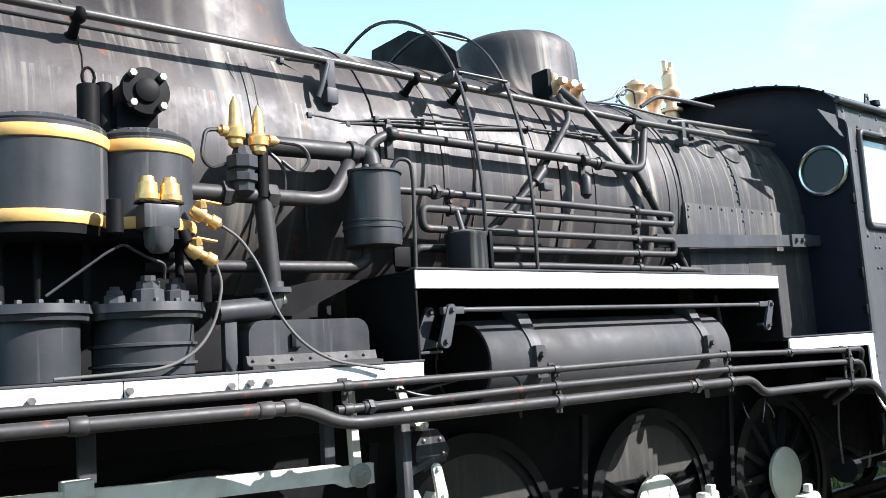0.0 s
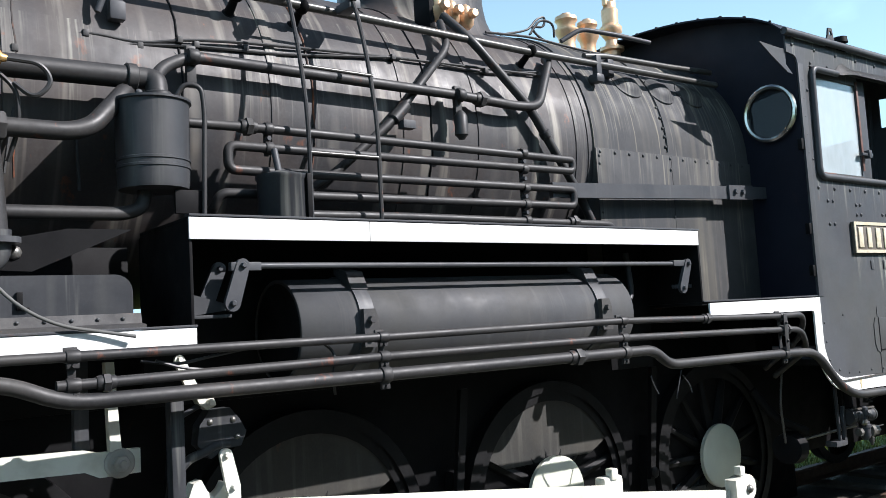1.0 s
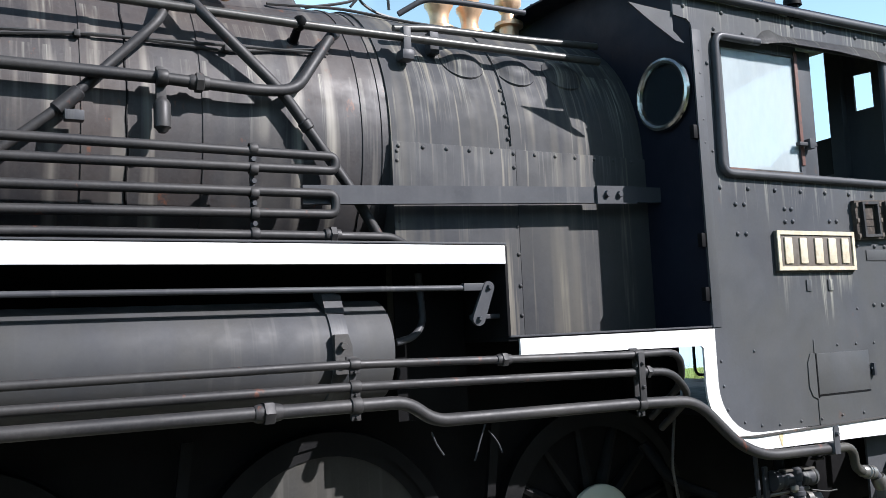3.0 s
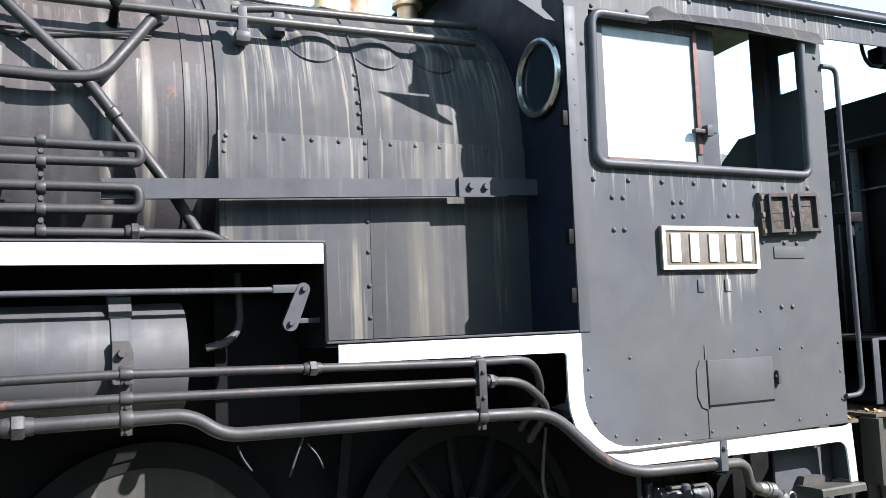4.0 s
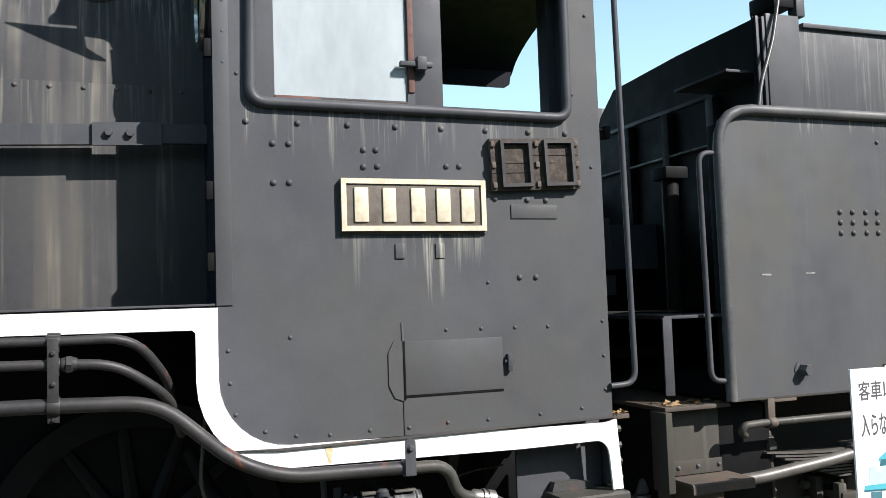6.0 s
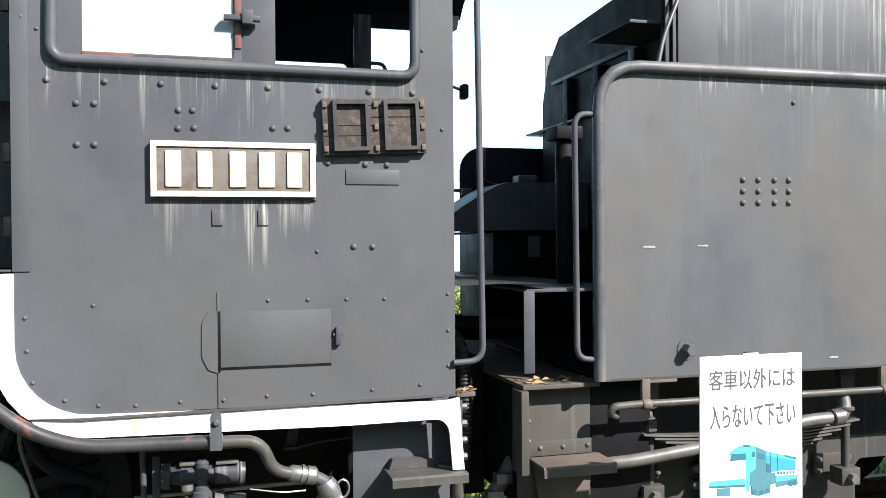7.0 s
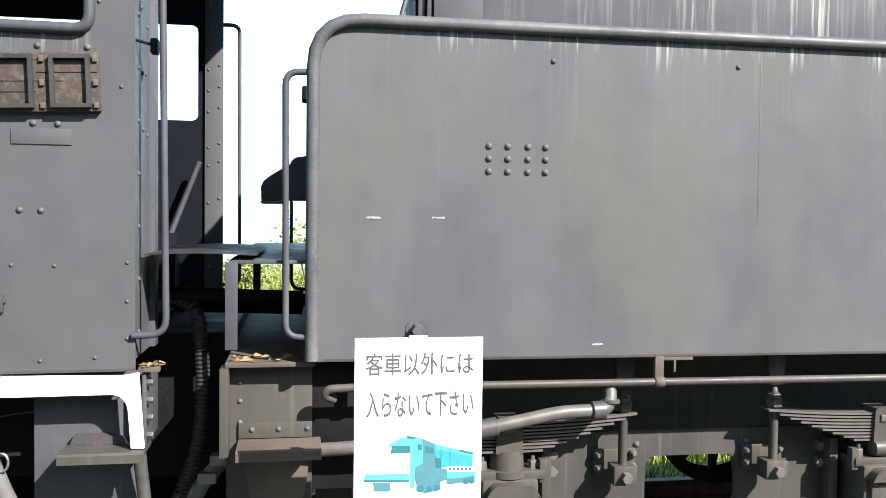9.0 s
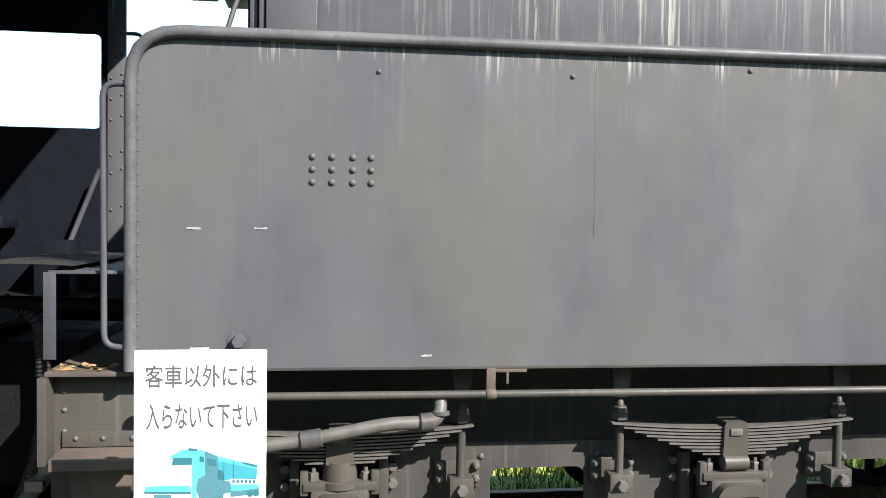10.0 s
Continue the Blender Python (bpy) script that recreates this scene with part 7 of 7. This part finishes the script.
        hex_nut(bm, (x, 2.62, 1.105), (x, 2.62, 1.14), 0.040)
        hex_nut(bm, (x, 2.62, 1.142), (x, 2.62, 1.165), 0.032)
        lathe(bm, (x, 2.62, 1.16), (x, 2.62, 1.195), [(0, 0.018), (0.8, 0.016), (1, 0.010)], 10)
        part("hanger_nut", bm, "under", s)
        bm = bmesh.new()
        slab(bm, [(x - 0.05, 1.374), (x + 0.05, 1.374), (x + 0.035, 1.24), (x + 0.03, 1.21), (x - 0.03, 1.21), (x - 0.035, 1.24)], 2.60, 2.64)
        part("hanger_bracket", bm, "under", tender)
        br = boxes("hanger_bracket", [(x - 0.055, x + 0.055, 2.575, 2.67, 0.765, 0.855)], "under", tender, bev=0.01)
        boxes("bracket_plate", [(x - 0.105, x + 0.105, 2.715, 2.739, 0.775, 0.90)], "under", br, bev=0.008)
        bm = bmesh.new()
        hex_nut(bm, (x, 2.575, 0.805), (x, 2.545, 0.805), 0.027)
        part("bracket_nut", bm, "spring", br)
        for d in (-0.085, 0.085):
            for z in (0.875, 0.815):
                bm = bmesh.new()
                lathe(bm, (x + d, 2.716, z), (x + d, 2.685, z), [(0, 0.02), (0.5, 0.02), (1, 0.008)], 8)
                part("bracket_bolt", bm, "spring", br)


for xc, first in ((8.20, True), (10.035, False), (11.87, False)):
    leaf_spring(xc, first)
    bm = bmesh.new()
    lathe(bm, (xc, 3.06, RAIL + 0.43), (xc, 3.19, RAIL + 0.43), [(0, 0.37), (0, 0.425), (0.75, 0.43), (0.8, 0.455), (1, 0.45), (1, 0.37)], 40, caps=False)
    tw = part("tender_wheel", bm, "wheel", tender)
    bm = bmesh.new()
    yf = 2 * YC
    lathe(bm, (xc, yf - 3.06, RAIL + 0.43), (xc, yf - 3.19, RAIL + 0.43), [(0, 0.37), (0, 0.425), (0.75, 0.43), (0.8, 0.455), (1, 0.45), (1, 0.37)], 40, caps=False)
    tf = part("tender_wheel", bm, "wheel", tender)
    for i in range(10):
        a = 2 * math.pi * (i + 0.4) / 10
        bm = bmesh.new()
        lathe(bm, (xc, yf - 3.12, RAIL + 0.43), (xc + 0.38 * math.cos(a), yf - 3.12, RAIL + 0.43 + 0.38 * math.sin(a)), [(0, 0.05), (1, 0.028)], 8)
        part("spoke", bm, "wheel", tf)
    for i in range(10):
        a = 2 * math.pi * i / 10
        bm = bmesh.new()
        lathe(bm, (xc, 3.12, RAIL + 0.43), (xc + 0.38 * math.cos(a), 3.12, RAIL + 0.43 + 0.38 * math.sin(a)), [(0, 0.05), (1, 0.028)], 8)
        part("spoke", bm, "wheel", tw)
    bm = bmesh.new()
    cyl(bm, (xc, 2.74, RAIL + 0.43), (xc, 4.6, RAIL + 0.43), 0.07, 14)
    part("axle", bm, "black", tw)

# ---- notice board ----
sign = thing("notice_board", (7.70, 1.90, 0.0), "white notice board on a stake with handwriting and a teal train", "notice board")
boxes("stake", [(7.68, 7.72, 1.895, 1.915, 0.0, 1.558)], "wood", sign, "thin wooden stake")
boxes("board", [(7.471, 7.925, 1.885, 1.894, 0.93, 1.548)], "paper", sign, bev=0.001)


def words(body, x0, x1, z, z1, size=0.088):
    c = bpy.data.curves.new("words", "FONT")
    c.body, c.size, c.extrude, c.offset = body, size, 0.0004, 0.0005
    ob = new("line_of_writing", c)
    bpy.context.view_layer.update()
    me = bpy.data.meshes.new_from_object(ob.evaluated_get(bpy.context.evaluated_depsgraph_get()))
    bpy.data.objects.remove(ob)
    xs = [v.co.x for v in me.vertices]
    ys = [v.co.y for v in me.vertices]
    k, kz = (x1 - x0) / (max(xs) - min(xs)), (z1 - z) / (max(ys) - min(ys))
    for v in me.vertices:
        v.co = (x0 + (v.co.x - min(xs)) * k, 1.8838 - v.co.z, z + (v.co.y - min(ys)) * kz)
    me.materials.clear()
    me.materials.append(M["ink"])
    return as_part("line_of_writing", me, sign, "handwritten black words")


words("客車以外には", 7.509, 7.892, 1.416, 1.496)
words("入らないて下さい", 7.512, 7.893, 1.268, 1.360)


def print_shape(name, outline, mat, k=0):
    bm = bmesh.new()
    slab(bm, outline, 1.8842 - 0.0004 * k, 1.8848 - 0.0004 * k)
    part(name, bm, mat, sign)


print_shape("train_print", [(7.711, 1.191), (7.756, 1.171), (7.759, 1.126), (7.779, 1.083), (7.8, 1.079), (7.802, 1.04), (7.696, 1.018), (7.684, 1.051), (7.688, 1.089), (7.714, 1.104)], "grey_print", 1)
print_shape("train_print", [(7.756, 1.171), (7.841, 1.147), (7.895, 1.13), (7.892, 1.082), (7.8, 1.086), (7.779, 1.083), (7.759, 1.126)], "teal", 1)
print_shape("train_print", [(7.756, 1.171), (7.841, 1.147), (7.893, 1.129), (7.893, 1.12), (7.837, 1.135), (7.759, 1.152)], "teal_pale", 2)
print_shape("train_print", [(7.802, 1.088), (7.892, 1.084), (7.892, 1.067), (7.802, 1.069)], "paper", 2)
print_shape("train_print", [(7.802, 1.069), (7.903, 1.066), (7.903, 1.053), (7.838, 1.045), (7.802, 1.046)], "teal_pale", 2)
print_shape("train_print", [(7.802, 1.048), (7.903, 1.053), (7.9, 1.033), (7.862, 1.029), (7.802, 1.023)], "grey_print", 1)
print_shape("train_print", [(7.59, 1.157), (7.598, 1.176), (7.635, 1.196), (7.687, 1.197), (7.711, 1.191), (7.714, 1.104), (7.686, 1.088), (7.685, 1.016), (7.67, 1.017), (7.668, 1.167), (7.606, 1.168)], "teal_pale", 1)
print_shape("train_print", [(7.604, 1.168), (7.668, 1.167), (7.668, 1.142), (7.6, 1.141)], "teal_dark", 2)
print_shape("train_print", [(7.54, 1.142), (7.664, 1.142), (7.661, 1.07), (7.533, 1.072)], "pale_print", 1)
print_shape("train_print", [(7.511, 1.069), (7.664, 1.068), (7.667, 1.039), (7.506, 1.047)], "teal_pale", 2)
print_shape("train_print", [(7.506, 1.051), (7.667, 1.045), (7.667, 1.038), (7.506, 1.045)], "teal_dark", 3)
print_shape("train_print", [(7.54, 1.04), (7.599, 1.038), (7.598, 1.007), (7.543, 1.01)], "grey_print", 2)
print_shape("train_print", [(7.693, 1.034), (7.779, 1.041), (7.777, 1.005), (7.726, 0.997), (7.693, 1.004)], "grey_print", 3)
print_shape("train_print", [(7.841, 1.149), (7.895, 1.136), (7.896, 1.127), (7.845, 1.141)], "teal_dark", 3)
print_shape("train_print", [(7.656, 1.202), (7.687, 1.198), (7.686, 1.191), (7.657, 1.193)], "teal_dark", 3)
print_shape("train_print", [(7.721, 1.165), (7.751, 1.157), (7.753, 1.137), (7.722, 1.141)], "teal_dark", 3)
print_shape("train_print", [(7.759, 1.121), (7.776, 1.118), (7.779, 1.084), (7.761, 1.086)], "teal_dark", 3)
print_shape("train_print", [(7.778, 1.164), (7.78, 1.163), (7.78, 1.088), (7.778, 1.088)], "teal_dark", 3)
print_shape("train_print", [(7.81, 1.155), (7.812, 1.154), (7.813, 1.088), (7.811, 1.088)], "teal_dark", 3)
print_shape("train_print", [(7.695, 1.172), (7.709, 1.17), (7.71, 1.15), (7.695, 1.151)], "teal_dark", 3)
print_shape("train_print", [(7.808, 1.084), (7.817, 1.084), (7.817, 1.073), (7.808, 1.073)], "teal_dark", 3)
print_shape("train_print", [(7.822, 1.084), (7.831, 1.083), (7.831, 1.072), (7.822, 1.073)], "teal_dark", 3)
print_shape("train_print", [(7.836, 1.083), (7.845, 1.083), (7.845, 1.072), (7.836, 1.072)], "teal_dark", 3)
print_shape("train_print", [(7.851, 1.083), (7.86, 1.083), (7.86, 1.072), (7.851, 1.072)], "teal_dark", 3)
print_shape("train_print", [(7.865, 1.082), (7.874, 1.082), (7.874, 1.071), (7.865, 1.072)], "teal_dark", 3)
print_shape("train_print", [(7.879, 1.082), (7.888, 1.082), (7.888, 1.071), (7.879, 1.071)], "teal_dark", 3)
print_shape("train_print", [(7.718, 1.013), (7.715, 1.005), (7.707, 1.002), (7.699, 1.005), (7.696, 1.014), (7.699, 1.022), (7.707, 1.025), (7.715, 1.021)], "teal_dark", 4)
print_shape("train_print", [(7.748, 1.009), (7.745, 1.001), (7.737, 0.998), (7.729, 1.001), (7.726, 1.01), (7.729, 1.018), (7.737, 1.021), (7.745, 1.017)], "teal_dark", 4)
print_shape("train_print", [(7.776, 1.013), (7.773, 1.005), (7.765, 1.002), (7.757, 1.005), (7.753, 1.013), (7.757, 1.022), (7.765, 1.025), (7.772, 1.021)], "teal_dark", 4)
print_shape("train_print", [(7.881, 1.033), (7.878, 1.025), (7.87, 1.022), (7.862, 1.025), (7.859, 1.034), (7.862, 1.042), (7.87, 1.045), (7.878, 1.041)], "teal_dark", 4)
print_shape("train_print", [(7.903, 1.035), (7.899, 1.027), (7.891, 1.023), (7.883, 1.027), (7.88, 1.035), (7.883, 1.044), (7.891, 1.047), (7.899, 1.043)], "teal_dark", 4)
boxes("tape", [(7.66, 7.725, 1.882, 1.885, 1.545, 1.556)], "paper", sign, bev=0.0005)

# fallen leaves caught on the sills
random.seed(11)
for n, x0, x1, y0, y1, z in ((34, 7.0, 7.33, 2.50, 2.66, 1.366), (16, 6.652, 6.745, 2.42, 2.50, 1.369)):
    lv, lf = [], []
    for _ in range(n):
        x, y, a = random.uniform(x0, x1), random.uniform(y0, y1), random.uniform(0, 6.28)
        l, w, up = random.uniform(0.018, 0.034), random.uniform(0.006, 0.011), random.uniform(0.003, 0.018)
        c, s_ = math.cos(a), math.sin(a)
        i = len(lv)
        lv += [(x - l * c, y - l * s_ * 0.5, z + 0.002), (x - w * s_, y + w * c, z + up), (x + l * c, y + l * s_ * 0.5, z + 0.004), (x + w * s_, y - w * c, z + 0.002)]
        lf += [(i, i + 1, i + 2), (i, i + 2, i + 3)]
    me = bpy.data.meshes.new("dry_leaves")
    me.from_pydata(lv, [], lf)
    me.materials.append(M["dry"])
    tagged(new("dry_leaves", me), "dry yellow-brown leaves caught on a sill", "leaves", kind="stuff")

# ---- far side: bushes, tall grass, distance ----
def leaves(name, spots, size, mat, label, category, stem=True, kind=""):
    """Many small bent leaves round given clump centres."""
    vs, fs = [], []
    for c, r, n in spots:
        for _ in range(n):
            d = Vector((random.gauss(0, 1), random.gauss(0, 1), random.gauss(0, 0.8)))
            d *= r * random.random() ** 0.45 / max(d.length, 1e-3)
            p = Vector(c) + d
            if p.z < -1.28:
                continue
            a = Vector((random.gauss(0, 1), random.gauss(0, 1), random.gauss(0, 0.6))).normalized() * size * random.uniform(0.6, 1.4)
            b = a.cross(Vector((random.gauss(0, 1), random.gauss(0, 1), random.gauss(0, 1)))).normalized() * size * 0.4
            i = len(vs)
            vs += [p - a, p + b, p + a, p - b]
            fs.append((i, i + 1, i + 2, i + 3))
    me = bpy.data.meshes.new(name)
    me.from_pydata(vs, [], fs)
    me.materials.append(M[mat])
    return me


random.seed(5)
for bx, by, h in ((7.8, 12.2, 1.75), (9.3, 13.0, 1.5), (5.0, 14.0, 1.2), (3.2, 13.5, 1.3), (11.0, 13.0, 1.6), (13.0, 14.0, 1.7), (6.3, 16.0, 1.1)):
    bush = thing("bush", (bx, by, -1.3), "yellow-green leafy bush beyond the track", "bush", "bushes beyond the track")
    spots = [((bx + random.uniform(-0.9, 0.9), by + random.uniform(-0.6, 0.6), -1.3 + (h + 1.3) * random.uniform(0.12, 0.97)), random.uniform(0.25, 0.5), 260) for _ in range(20)]
    as_part("crown", leaves("crown", spots, 0.05, "leaf", "", ""), bush)
    bm = bmesh.new()
    for s in spots:
        tube(bm, [(bx + random.uniform(-0.1, 0.1), by, -1.32), ((bx + s[0][0]) / 2, (by + s[0][1]) / 2, -1.3 + (s[0][2] + 1.3) * 0.6), s[0]], 0.012, 0.1, 5)
    part("stems", bm, "bark", bush)
gv, gf = [], []
for _ in range(60000):
    x, y = random.uniform(-2, 22), 5.0 + 30 * random.random() ** 1.7
    h = random.uniform(0.04, 0.14) if y < 9.6 else random.uniform(0.9, 2.3)
    a = random.uniform(0, math.pi)
    w = 0.008 if y < 9.6 else 0.020
    lean = (random.gauss(0, 0.2) * h, random.gauss(0, 0.25) * h)
    i = len(gv)
    z = ground_z(y) - 0.01
    gv += [(x - w * math.cos(a), y - w * math.sin(a), z), (x + w * math.cos(a), y + w * math.sin(a), z), (x + lean[0], y + lean[1], z + h)]
    gf.append((i, i + 1, i + 2))
me = bpy.data.meshes.new("tall_grass")
me.from_pydata(gv, [], gf)
me.materials.append(M["leaf"])
tagged(new("tall_grass", me), "tall sunlit yellow-green grass beyond the track", "grass", kind="stuff")
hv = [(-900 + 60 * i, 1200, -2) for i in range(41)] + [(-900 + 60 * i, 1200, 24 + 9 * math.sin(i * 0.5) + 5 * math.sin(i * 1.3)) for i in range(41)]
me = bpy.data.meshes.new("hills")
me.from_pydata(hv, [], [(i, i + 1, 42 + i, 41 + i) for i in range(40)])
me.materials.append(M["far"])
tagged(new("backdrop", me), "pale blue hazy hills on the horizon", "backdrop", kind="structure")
